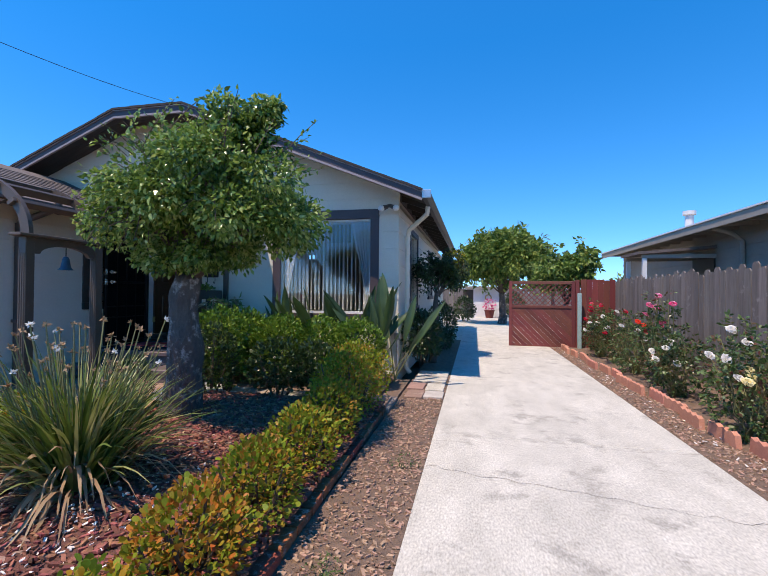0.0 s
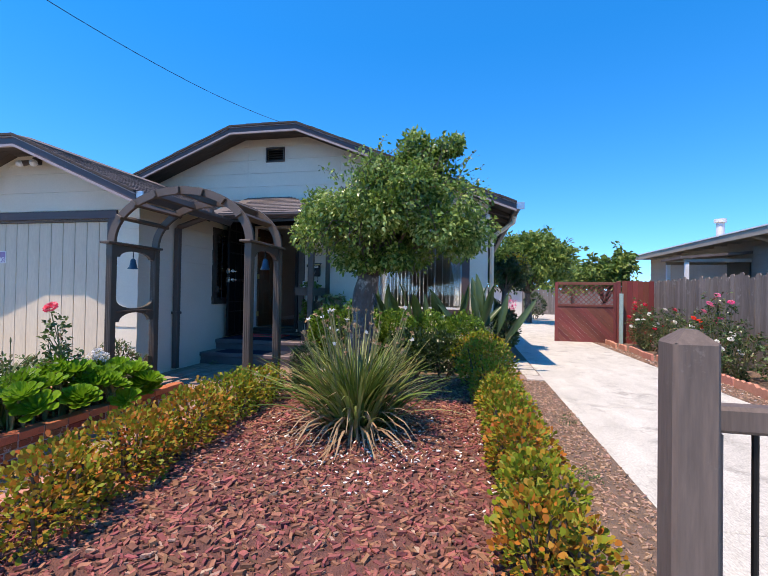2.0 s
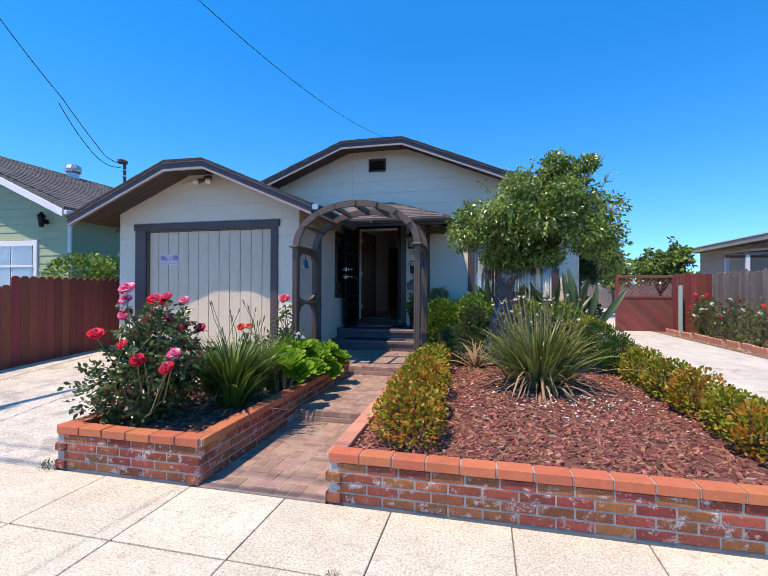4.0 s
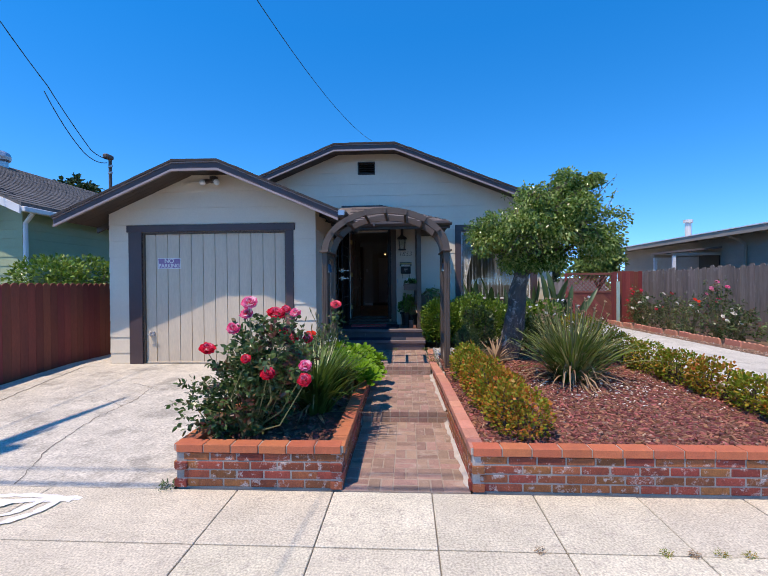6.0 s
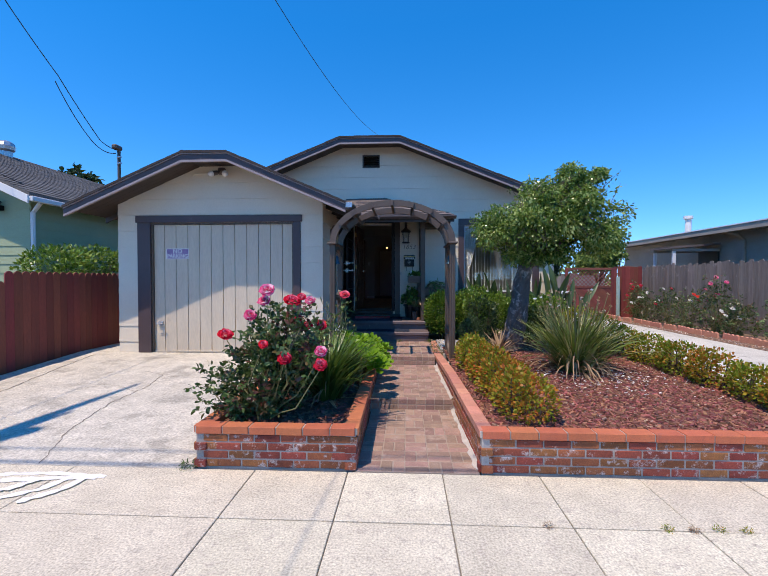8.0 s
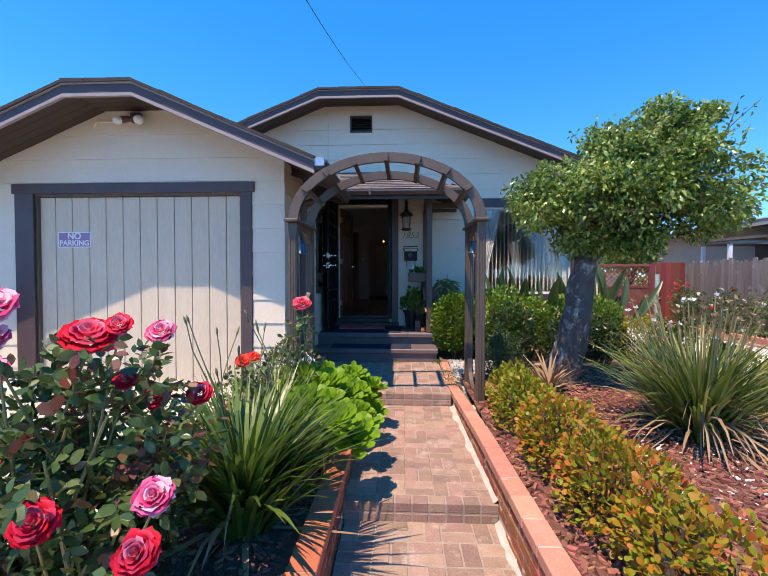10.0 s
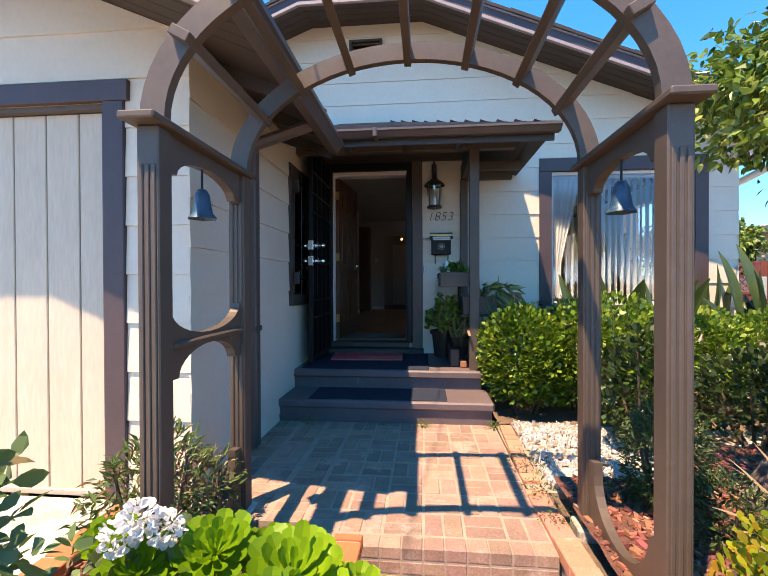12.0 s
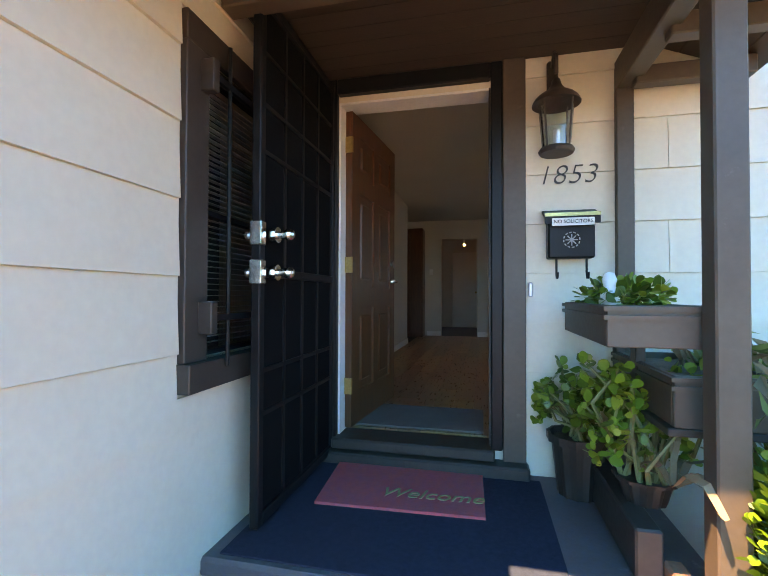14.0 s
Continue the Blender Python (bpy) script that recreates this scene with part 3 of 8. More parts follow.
def chips(name, mat, n, x0, x1, y0, y1, zf, size, label, keep=None, flat=0.25):
    """Loose chips lying on a bed."""
    V, F = [], []
    for i in range(n):
        x, y = rng.uniform(x0, x1), rng.uniform(y0, y1)
        if keep and not keep(x, y):
            continue
        a, l = rng.uniform(0, math.pi), size * rng.uniform(0.5, 1.4)
        w, h = l * rng.uniform(0.25, 0.5), l * flat * rng.uniform(0.5, 1.3)
        u, v = np.array((math.cos(a), math.sin(a), rng.normal() * 0.22)), np.array((-math.sin(a), math.cos(a), rng.normal() * 0.22))
        c = np.array((x, y, zf(x, y) + h * 0.5 + 0.002))
        s = len(V)
        for du, dv, dz in ((-1, -0.7, 0), (0.6, -1, 0), (1, 0.6, 0), (-0.7, 1, 0)):
            V.append(tuple(c + u * du * l / 2 + v * dv * w / 2 + np.array((0, 0, h * rng.uniform(0.3, 0.7)))))
        for du, dv in ((-1, -0.7), (0.6, -1), (1, 0.6), (-0.7, 1)):
            V.append(tuple(c + u * du * l / 2 + v * dv * w / 2 - np.array((0, 0, h * 0.6))))
        F += [(s, s + 1, s + 2, s + 3)] + [(s + i, s + 4 + i, s + 4 + (i + 1) % 4, s + (i + 1) % 4) for i in range(4)]
    me = bpy.data.meshes.new("chips")
    me.from_pydata(V, [], F)
    ob = part(name, me, mat, None, kind="stuff")
    return tagged(ob, label, "mulch", kind="stuff")


chips("bark_chips", M_chip, 15000, -2.82, 0.16, 0.3, 4.95, bedz, 0.045, "red bark chips strewn over the raised bed", keep=lambda x, y: y < 4.4 or x > -2.0)
chips("pale_bark_chips", M_chip2, 1100, -2.82, 0.16, 0.3, 4.95, bedz, 0.04, "bleached bark chips among the red mulch", keep=lambda x, y: y < 4.4 or x > -2.0)
chips("planter_bark_chips", M_chip, 2200, -5.05, -3.92, 0.3, 3.6, lambda x, y: 0.285, 0.04, "dark bark chips in the brick planter")
chips("strip_bark_chips", M_chip2, 2600, 0.24, 0.76, 1.0, 6.6, lambda x, y: 0.2, 0.032, "dry bark pieces beside the driveway")
chips("fence_bed_chips", M_chip2, 3600, 3.06, 3.5, 1.2, 11.8, lambda x, y: 0.2, 0.035, "dry leaves and bark along the rose bed")
chips("fallen_petals", M_petal, 1500, -2.3, -0.2, 1.2, 3.4, lambda x, y: bedz(x, y) + 0.012, 0.027, "white fallen petals around the strap-leaved clump", keep=lambda x, y: rng.random() < math.exp(-(((x + 1.2) / 0.75) ** 2 + ((y - 2.2) / 0.7) ** 2)), flat=0.15)
chips("rose_bed_petals", M_petal, 160, 3.1, 3.6, 4, 11, lambda x, y: 0.215, 0.03, "pale fallen rose petals on the soil", flat=0.15)

# ---- main house ----
F, G, SX = 7.03, 4.10, -4.89      # facade, garage front, garage side wall
RX, HB = -0.06, 17.0              # right wall and back of the house
ROWS_Z = [0.36 + 0.2735 * k for k in range(17)]
DOOR, WIN, VENT = (-4.71, -3.80, 0.75, 2.80), (-2.10, -0.52, 1.21, 2.77), (-4.47, -4.11, 4.165, 4.405)
GDOOR = (-7.88, -5.38, 0.235, 2.485)
SWIN = (5.96, 6.86, 1.36, 2.52)
MC, MS, MZ = -4.285, 0.4025, 4.69     # main roof: middle, slope, height of the clipped gable
GC, GS, GZ = -6.633, 0.431, 3.51      # garage roof


def main_line(off):
    """Roof underline of the main gable, lowered by off."""
    z = MZ - off
    return [(-9.2, z - (4.915 - 0.674) * MS), (MC - 0.674, z), (MC + 0.674, z), (0.8, z - (5.085 - 0.674) * MS)]


def garage_line(off):
    z = GZ - off
    return [(-9.2, z - (2.567 - 0.362) * GS), (GC - 0.362, z), (GC + 0.362, z), (-4.2, z - (2.433 - 0.362) * GS)]


def gabled(poly, line):
    for p, q in zip(line, line[1:]):
        poly = clip_below(poly, p, q) if poly else poly
    return poly


def wall_core(rect, holes, line, y0, y1):
    bm = B()
    for u0, u1, v0, v1 in cut(rect, holes):
        poly = [(u0, v0), (u1, v0), (u1, v1), (u0, v1)]
        if line: poly = gabled(poly, line)
        if len(poly) > 2: prism(bm, poly, "y", y0, y1)
    return bm


def siding(parent, axis, w, u0, u1, z0, z1, holes, line=None, sign=-1, lap=0.016, rows=ROWS_Z, seams=()):
    """Lapped boards on a wall: each row cut round the openings and under the roof line; every board a piece."""
    levels = [z0] + [z for z in rows if z0 + 0.03 < z < z1 - 0.03] + [z1]
    for a, b in zip(levels, levels[1:]):
        rects = cut((u0, u1, a + 0.003, b), holes)
        more = []
        for r in rects:
            s = [x for x in seams if r[0] + 0.3 < x < r[1] - 0.3]
            if s and int(a * 40) % 3 == 0:
                more += [(r[0], s[0] - 0.0015, r[2], r[3]), (s[0] + 0.0015, r[1], r[2], r[3])]
            else:
                more.append(r)
        for p0, p1, q0, q1 in more:
            poly = [(p0, q0), (p1, q0), (p1, q1), (p0, q1)]
            if line: poly = gabled(poly, line)
            if len(poly) < 3: continue
            bm = B()
            def at(u, z, out):
                o = w + sign * out
                return (u, o, z) if axis == "y" else (o, u, z)
            fr = [bm.verts.new(at(u, z, 0.004 + (lap - 0.004) * max(0, min(1, (b - z) / (b - a))))) for u, z in poly]
            bk = [bm.verts.new(at(u, z, 0.0)) for u, z in poly]
            bm.faces.new(fr)
            for i in range(len(poly)):
                j = (i + 1) % len(poly)
                bm.faces.new((fr[i], bk[i], bk[j], fr[j]))
            part("siding_board", bm, M_wall, parent)


front = setting("wall_front", wall_core((SX + 0.0, RX, 0.1, 5.1), [DOOR, WIN, VENT], main_line(0.075), F, F + 0.15), M_wall, "cream painted front wall with lapped boards", "wall")
front_l = setting("wall_front_left", wall_core((-8.45, SX, 0.1, 5.0), [], main_line(0.075), F + 0.002, F + 0.15), M_wall, "cream front wall above the garage roof", "wall")
right = B()
for u0, u1, v0, v1 in cut((F + 0.15, HB, 0.1, 2.95), [(8.35, 9.3, 1.3, 2.7), (11.5, 12.5, 1.5, 2.6)]):
    box(right, RX - 0.15, RX, u0, u1, v0, v1)
wall_right = setting("wall_right", right, M_wall, "cream side wall along the driveway", "wall")
setting("wall_left", box(B(), -8.45, -8.3, F + 0.15, HB, 0.1, 2.95), M_wall, "cream side wall of the house", "wall")
setting("wall_back", box(B(), -8.45, RX, HB, HB + 0.15, 0.1, 2.95), M_wall, "cream rear wall of the house", "wall")
gf = wall_core((-8.46, SX, 0.1, 3.6), [GDOOR], garage_line(0.075), G, G + 0.15)
garage_front = setting("wall_garage_front", gf, M_wall, "cream painted garage front with clipped gable", "wall")
gs = B()
for u0, u1, v0, v1 in cut((G + 0.15, F, 0.1, 2.78), [SWIN]):
    box(gs, SX - 0.15, SX, u0, u1, v0, v1)
garage_side = setting("wall_garage_side", gs, M_wall, "cream garage side wall beside the porch", "wall")
setting("wall_garage_left", box(B(), -8.46, -8.31, G + 0.15, F, 0.1, 2.78), M_wall, "cream left wall of the garage", "wall")
setting("garage_inner_wall", box(B(), -8.3, -5.05, 6.2, 6.3, 0.1, 2.9), M_dark, "dark back wall inside the garage", "wall")

siding(front, "y", F, SX + 0.004, RX + 0.012, 0.22, 4.75, [(-4.80, -3.61, 0.2, 2.96), (-2.24, -0.375, 1.10, 2.93), (-4.50, -4.08, 4.135, 4.435)], main_line(0.075), seams=(-2.9, -3.55))
siding(front_l, "y", F + 0.002, -8.45, SX, 2.7, 4.75, [], main_line(0.075), rows=ROWS_Z)
siding(garage_front, "y", G, -8.462, SX + 0.012, 0.235, 3.5, [(-8.115, -5.255, 0.2, 2.605)], garage_line(0.075), rows=[0.42 + 0.2735 * k for k in range(12)])
siding(garage_side, "x", SX, G - 0.012, F - 0.02, 0.24, 2.9, [(5.82, 6.98, 1.24, 2.64)], None, sign=1, rows=[0.30 + 0.2735 * k for k in range(12)])
siding(wall_right, "x", RX, F - 0.01, HB, 0.2, 2.95, [(8.25, 9.4, 1.2, 2.8), (11.4, 12.6, 1.4, 2.7)], None, sign=1)


# ---- roofs ----
def roof(name, c, s, z, half_clip, xl, xr, yf, yb, hip, mat, label, th=0.05, fascia=0.13, notch=None):
    """A clipped-gable roof: two slopes and a small front hip, with fascia boards along the front edge."""
    ridge = z + half_clip * s
    bm = B()
    def zz(x):
        return ridge - abs(x - c) * s
    A, Bp, C, D = (xl, yf, zz(xl)), (c - half_clip, yf, z), (c + half_clip, yf, z), (xr, yf, zz(xr))
    R, Rb = (c, yf + hip, ridge), (c, yb, ridge)
    Ab, Db = (xl, yb, zz(xl)), (xr, yb, zz(xr))
    def solid(pts):
        top = [bm.verts.new(p) for p in pts]
        bot = [bm.verts.new((p[0], p[1], p[2] - th)) for p in pts]
        bm.faces.new(top); bm.faces.new(bot[::-1])
        for i in range(len(pts)):
            j = (i + 1) % len(pts)
            bm.faces.new((top[i], bot[i], bot[j], top[j]))
    solid([A, Bp, R, Rb, Ab]); solid([C, D, Db, Rb, R] if not notch else [C, D, (xr, notch[1], zz(xr)), (notch[0], notch[1], zz(notch[0])), (notch[0], yb, zz(notch[0])), Rb, R]); solid([Bp, C, R])
    rf = setting(name, bm, mat, label, "roof")
    # fascia boards, upper trim and lower rake, along the three front edges
    pts = [A, Bp, C, D]
    for (p, q) in zip(pts, pts[1:]):
        ns = max(3, round((Vector(q) - Vector(p)).length / 0.33))
        for k in range(ns):
            u0, u1 = p[0] + (q[0] - p[0]) * k / ns, p[0] + (q[0] - p[0]) * (k + 1) / ns
            w0, w1, e_ = p[2] + (q[2] - p[2]) * k / ns, p[2] + (q[2] - p[2]) * (k + 1) / ns, rng.uniform(0.004, 0.016)
            b2 = B()
            prism(b2, [(u0, w0 + e_), (u1, w1 + e_ * 0.6), (u1, w1 - 0.028), (u0, w0 - 0.028)], "y", yf - 0.05 - rng.uniform(0, 0.008), yf - 0.005)
            part("shingle_edge", b2, M_edge, rf)
        for dy0, dy1, o0, o1, m, nm in ((-0.036, -0.005, -0.028, -0.044, M_pale, "drip_strip"), (-0.02, 0.012, -0.044, -fascia - 0.002, M_trim, "fascia_board"), (-0.028, 0.01, -fascia - 0.002, -fascia - 0.036, M_pale, "rake_strip")):
            b2 = B()
            prism(b2, [(p[0], p[2] + o0), (q[0], q[2] + o0), (q[0], q[2] + o1), (p[0], p[2] + o1)], "y", yf + dy0, yf + dy1)
            part(nm, b2, m, rf)
    return rf, zz


main_roof, mz = roof("roof_main", MC, MS, MZ, 0.674, -8.96, 0.39, 6.46, HB + 0.5, 1.0, M_shingle_i, "brown shingled clipped-gable roof of the house")
garage_roof, gz = roof("roof_garage", GC, GS, GZ, 0.362, -8.93, -4.40, 3.49, F + 0.6, 0.5, M_shingle_i, "brown shingled clipped-gable roof of the garage", notch=(-4.87, 5.62))


def soffit(parent, xl, xr, yf, yb, zf, c, hc, name):
    """Boards on the underside of the overhang, and rafters under the side eaves."""
    bm = B()
    n = 5
    for k in range(n):
        y0, y1 = yf + (yb - yf) * k / n + 0.003, yf + (yb - yf) * (k + 1) / n - 0.003
        xs = [xl, c - hc, c + hc, xr]
        for p, q in zip(xs, xs[1:]):
            prism(bm, [(p, zf(p) - 0.056), (q, zf(q) - 0.056), (q, zf(q) - 0.07), (p, zf(p) - 0.07)], "y", y0, y1)
    part(name, bm, M_soffit, parent)


soffit(main_roof, -8.9, 0.36, 6.48, F - 0.002, lambda x: min(mz(x), MZ), MC, 0.674, "soffit")
soffit(garage_roof, -8.9, -4.44, 3.51, G - 0.002, lambda x: min(gz(x), GZ), GC, 0.362, "soffit")
for side, x0, x1, y0, y1, zf, par in (("R", RX, 0.37, F, HB, mz, main_roof), ("G", SX, -4.42, G, 5.6, gz, garage_roof), ("L", -8.91, -8.47, G, F, gz, garage_roof)):
    y = y0 + 0.3
    while y < y1:
        bm = B()
        prism(bm, [(x0, zf(x0) - 0.06), (x1, zf(x1) - 0.06), (x1, zf(x1) - 0.13), (x0, zf(x0) - 0.16)], "y", y, y + 0.045)
        part("rafter_tail", bm, M_dark, par)
        y += 0.6
    bm = B()
    prism(bm, [(x0, zf(x0) - 0.052), (x1, zf(x1) - 0.052), (x1, zf(x1) - 0.06), (x0, zf(x0) - 0.06)], "y", y0, y1)
    part("eave_boards", bm, M_soffit, par)


def gutter(name, p0, p1, parent, label, tall=1.0):
    """A K-shaped open gutter between two points at one height."""
    p0, p1 = Vector(p0), Vector(p1)
    d = (p1 - p0).normalized()
    n = Vector((0, 0, 1)).cross(d)
    prof = [(0, 0), (0, -0.09), (0.07, -0.10), (0.11, -0.04), (0.125, -0.03), (0.125, 0), (0.118, 0), (0.118, -0.02), (0.1, -0.035), (0.065, -0.088), (0.008, -0.08), (0.008, 0)]
    prof = [(u, v * tall) for u, v in prof]
    bm = B()
    a = [bm.verts.new(p0 + n * u + Vector((0, 0, v))) for u, v in prof]
    b = [bm.verts.new(p1 + n * u + Vector((0, 0, v))) for u, v in prof]
    for i in range(len(prof)):
        j = (i + 1) % len(prof)
        bm.faces.new((a[i], a[j], b[j], b[i]))
    bm.faces.new(a); bm.faces.new(b[::-1])
    return part(name, bm, M_gutter, parent, label)


gutter("gutter", (0.38, HB, mz(0.39) - 0.02), (0.38, 6.47, mz(0.39) - 0.02), main_roof, "brown eave gutter")
gutter("gutter", (-4.41, 5.5, gz(-4.4) - 0.015), (-4.41, 3.5, gz(-4.4) - 0.015), garage_roof, "brown eave gutter")
part("gutter_end", box(B(), 0.37, 0.52, 6.445, 6.475, mz(0.39) - 0.13, mz(0.39) - 0.01, 0.004), M_steel, main_roof, "bare metal gutter end cap")
part("gutter_end", box(B(), -4.415, -4.30, 3.478, 3.50, gz(-4.4) - 0.09, gz(-4.4) - 0.008, 0.004), M_steel, garage_roof, "bare metal gutter end cap")


def shingle_field(p, u, v, nu, nv, su, sv, parent, joined, clip=None, mat=None):
    """Rows of shingles on a slope: p lower corner, u along the eave, v up the slope."""
    p, u, v = Vector(p), Vector(u).normalized(), Vector(v).normalized()
    n = u.cross(v).normalized()
    if n.z < 0: n = -n
    bmj = B() if joined else None
    for j in range(nv):
        for i in range(-1, nu + 1):
            off = (0.37 * j % 1.0) * su
            a0, a1 = i * su + off, (i + 1) * su + off - 0.004
            a0, a1 = max(a0, 0), min(a1, nu * su)
            if clip:
                lo, hi = clip(j * sv + sv / 2)
                a0, a1 = max(a0, lo), min(a1, hi)
            if a1 - a0 < 0.03: continue
            bm = bmj if joined else B()
            h = 0.009 + 0.003 * rng.random()
            lo_, hi_ = j * sv, (j + 1) * sv + 0.02
            t = [p + u * a0 + v * lo_ + n * (h + 0.004), p + u * a1 + v * lo_ + n * (h + 0.004), p + u * a1 + v * hi_ + n * 0.003, p + u * a0 + v * hi_ + n * 0.003]
            bt = [p + u * a0 + v * lo_ + n * 0.001, p + u * a1 + v * lo_ + n * 0.001]
            tv = [bm.verts.new(q) for q in t]
            bv = [bm.verts.new(q) for q in bt]
            bm.faces.new(tv); bm.faces.new((bv[0], bv[1], tv[1], tv[0])); bm.faces.new((bv[0], tv[0], tv[3])); bm.faces.new((bv[1], tv[2], tv[1]))
            if not joined: part("shingle", bm, mat or M_shingle, parent)
    if joined: tagged(part("shingles", bmj, mat or M_shingle_i, parent), kind="stuff")


sl = (Vector((-1, 0, GS))).normalized()
shingle_field((-4.40, 3.48, gz(-4.40)), (0, 1, 0), sl, 13, 14, 0.3, 0.145, garage_roof, True, clip=lambda s: (0, 2.14 if s < 0.6 else 3.9))
shingle_field((0.39, 6.45, mz(0.39)), (0, 1, 0), (-1, 0, MS), 34, 28, 0.3, 0.145, main_roof, True)
shingle_field((-8.93, 3.48, gz(-8.93)), (0, 1, 0), (1, 0, GS), 12, 14, 0.3, 0.145, garage_roof, True)
shingle_field((-8.96, 6.45, mz(-8.96)), (0, 1, 0), (1, 0, MS), 34, 28, 0.3, 0.145, main_roof, True)

# porch roof: a hipped lean-to
PE_Y, PE_X, PE_Z, PT_Z = 5.53, -2.50, 2.80, 3.42
ps = (PT_Z - PE_Z) / (F - PE_Y)
bm = B()
e0, e1, e2 = (-4.885, PE_Y, PE_Z), (PE_X, PE_Y, PE_Z), (PE_X, F, PE_Z)
r0, r1 = (-4.885, F, PT_Z), (PE_X - (F - PE_Y), F, PT_Z)
for pts in ([e0, e1, r1, r0], [e1, e2, r1]):
    t = [bm.verts.new(q) for q in pts]
    b = [bm.verts.new((q[0], q[1], q[2] - 0.045)) for q in pts]
    bm.faces.new(t); bm.faces.new(b[::-1])
    for i in range(len(pts)):
        j = (i + 1) % len(pts)
        bm.faces.new((t[i], b[i], b[j], t[j]))
porch_roof = setting("roof_porch", bm, M_shingle, "small brown shingled hip roof over the porch", "roof")
slen = math.hypot(F - PE_Y, PT_Z - PE_Z)
shingle_field((-4.60, PE_Y, PE_Z), (1, 0, 0), (0, 1, ps), 7, 11, 0.3, 0.145, porch_roof, False, clip=lambda s: (0, 2.1 - s * (F - PE_Y) / slen))
shingle_field((PE_X, F, PE_Z), (0, -1, 0), (-1, 0, ps), 5, 11, 0.3, 0.145, porch_roof, False, clip=lambda s: (0, 1.5 - s * (F - PE_Y) / slen))
gutter("gutter", (-2.47, PE_Y + 0.005, PE_Z - 0.03), (-4.44, PE_Y + 0.005, PE_Z - 0.03), porch_roof, "brown porch gutter", 0.6)
part("gutter_bracket", box(B(), -4.02, -3.985, PE_Y - 0.13, PE_Y + 0.01, PE_Z - 0.1, PE_Z - 0.027, 0.003), M_gutter, porch_roof, "brown gutter bracket")
for i in range(8):
    y0 = 6.04 + i * 0.122
    part("ceiling_plank", box(B(), SX + 0.02, -3.1, y0, y0 + 0.118, 2.932, 2.945), M_soffit, porch_roof)
for i in range(5):
    x0 = -3.08 + i * 0.115
    zz0, zz1 = PE_Z + (PE_X - x0) * ps - 0.06, PE_Z + (PE_X - x0 - 0.11) * ps - 0.06
    bm = B()
    prism(bm, [(x0, zz0), (x0 + 0.11, zz1), (x0 + 0.11, zz1 - 0.015), (x0, zz0 - 0.015)], "y", PE_Y + (PE_X - x0) + 0.03, F - 0.02)
    part("eave_plank", bm, M_soffit, porch_roof)
part("fascia_board", box(B(), -4.6, -2.5, PE_Y + 0.012, PE_Y + 0.035, PE_Z - 0.14, PE_Z - 0.046, 0.003), M_dark, porch_roof)
part("beam", box(B(), SX + 0.02, -2.72, 6.03, 6.12, 2.76, 2.93, 0.006), M_brown, porch_roof)
part("beam", box(B(), -3.155, -3.06, 6.12, F, 2.70, 2.86, 0.006), M_brown, porch_roof)
for y in (6.45, 6.86):
    part("outrigger", box(B(), -3.1, -2.58, y, y + 0.075, 2.665, 2.755, 0.006), M_brown, porch_roof)
for x in (-4.35, -3.8, -3.3):
    part("rafter_tail", box(B(), x, x + 0.05, 5.58, 6.03, 2.74, 2.83, 0.004), M_dark, porch_roof)
post = tagged(part("porch_post", box(B(), -3.155, -3.06, 6.02, 6.11, 0.62, 2.76, 0.006), M_brown, None), "brown painted square porch post on the landing", "post")
tagged(part("half_post", box(B(), -3.16, -3.075, F - 0.06, F - 0.017, 0.62, 2.7, 0.005), M_brown, None), "brown painted half post against the front wall", "post")

# ---- openings: trims, glass, doors ----
def trim_rect(name, axis, w, o, i, depth, mat, label, sill=None, bottom=True):
    """Boards round an opening: o outer, i inner (u0, u1, z0, z1)."""
    t = thing(name, ((o[0] + o[1]) / 2, w, o[2]) if axis == "y" else (w, (o[0] + o[1]) / 2, o[2]), label, "window" if "window" in name else "door frame")
    t["kind"] = "structure"
    def bar(nm, u0, u1, z0, z1, d=depth):
        bm = box(B(), u0, u1, w - d, w + 0.03, z0, z1, 0.004) if axis == "y" else box(B(), w - 0.03, w + d, u0, u1, z0, z1, 0.004)
        part(nm, bm, mat, t)
    bar("head_board", o[0] - (0.03 if not bottom else 0), o[1] + (0.03 if not bottom else 0), i[3], o[3], depth + (0.006 if not bottom else 0))
    bar("side_board", o[0], i[0], o[2] if not bottom else i[2], i[3]); bar("side_board", i[1], o[1], o[2] if not bottom else i[2], i[3])
    if bottom: bar("window_sill", o[0] - 0.01, o[1] + 0.01, o[2], i[2], depth + 0.03)
    return t


win = trim_rect("window_1", "y", F, (-2.24, -0.375, 1.115, 2.925), WIN, 0.028, M_trim, "wide front window with plum-grey trim and vertical blinds")
wf = B()
for r in ((-2.10, -0.52, 1.21, 1.245), (-2.10, -0.52, 2.735, 2.77), (-2.10, -2.075, 1.245, 2.735), (-0.545, -0.52, 1.245, 2.735)):
    box(wf, r[0], r[1], F + 0.03, F + 0.07, r[2], r[3])
part("window_frame", wf, M_white, win, "white metal window frame")
pane = part("pane", box(B(), -2.075, -0.545, F + 0.048, F + 0.053, 1.245, 2.735), M_glass, win, "clear glass pane")
pane.visible_shadow = False
garage_trim = trim_rect("garage_door_frame", "y", G, (-8.11, -5.257, 0.235, 2.60), GDOOR, 0.03, M_trim, "plum-grey boards round the garage door", bottom=False)
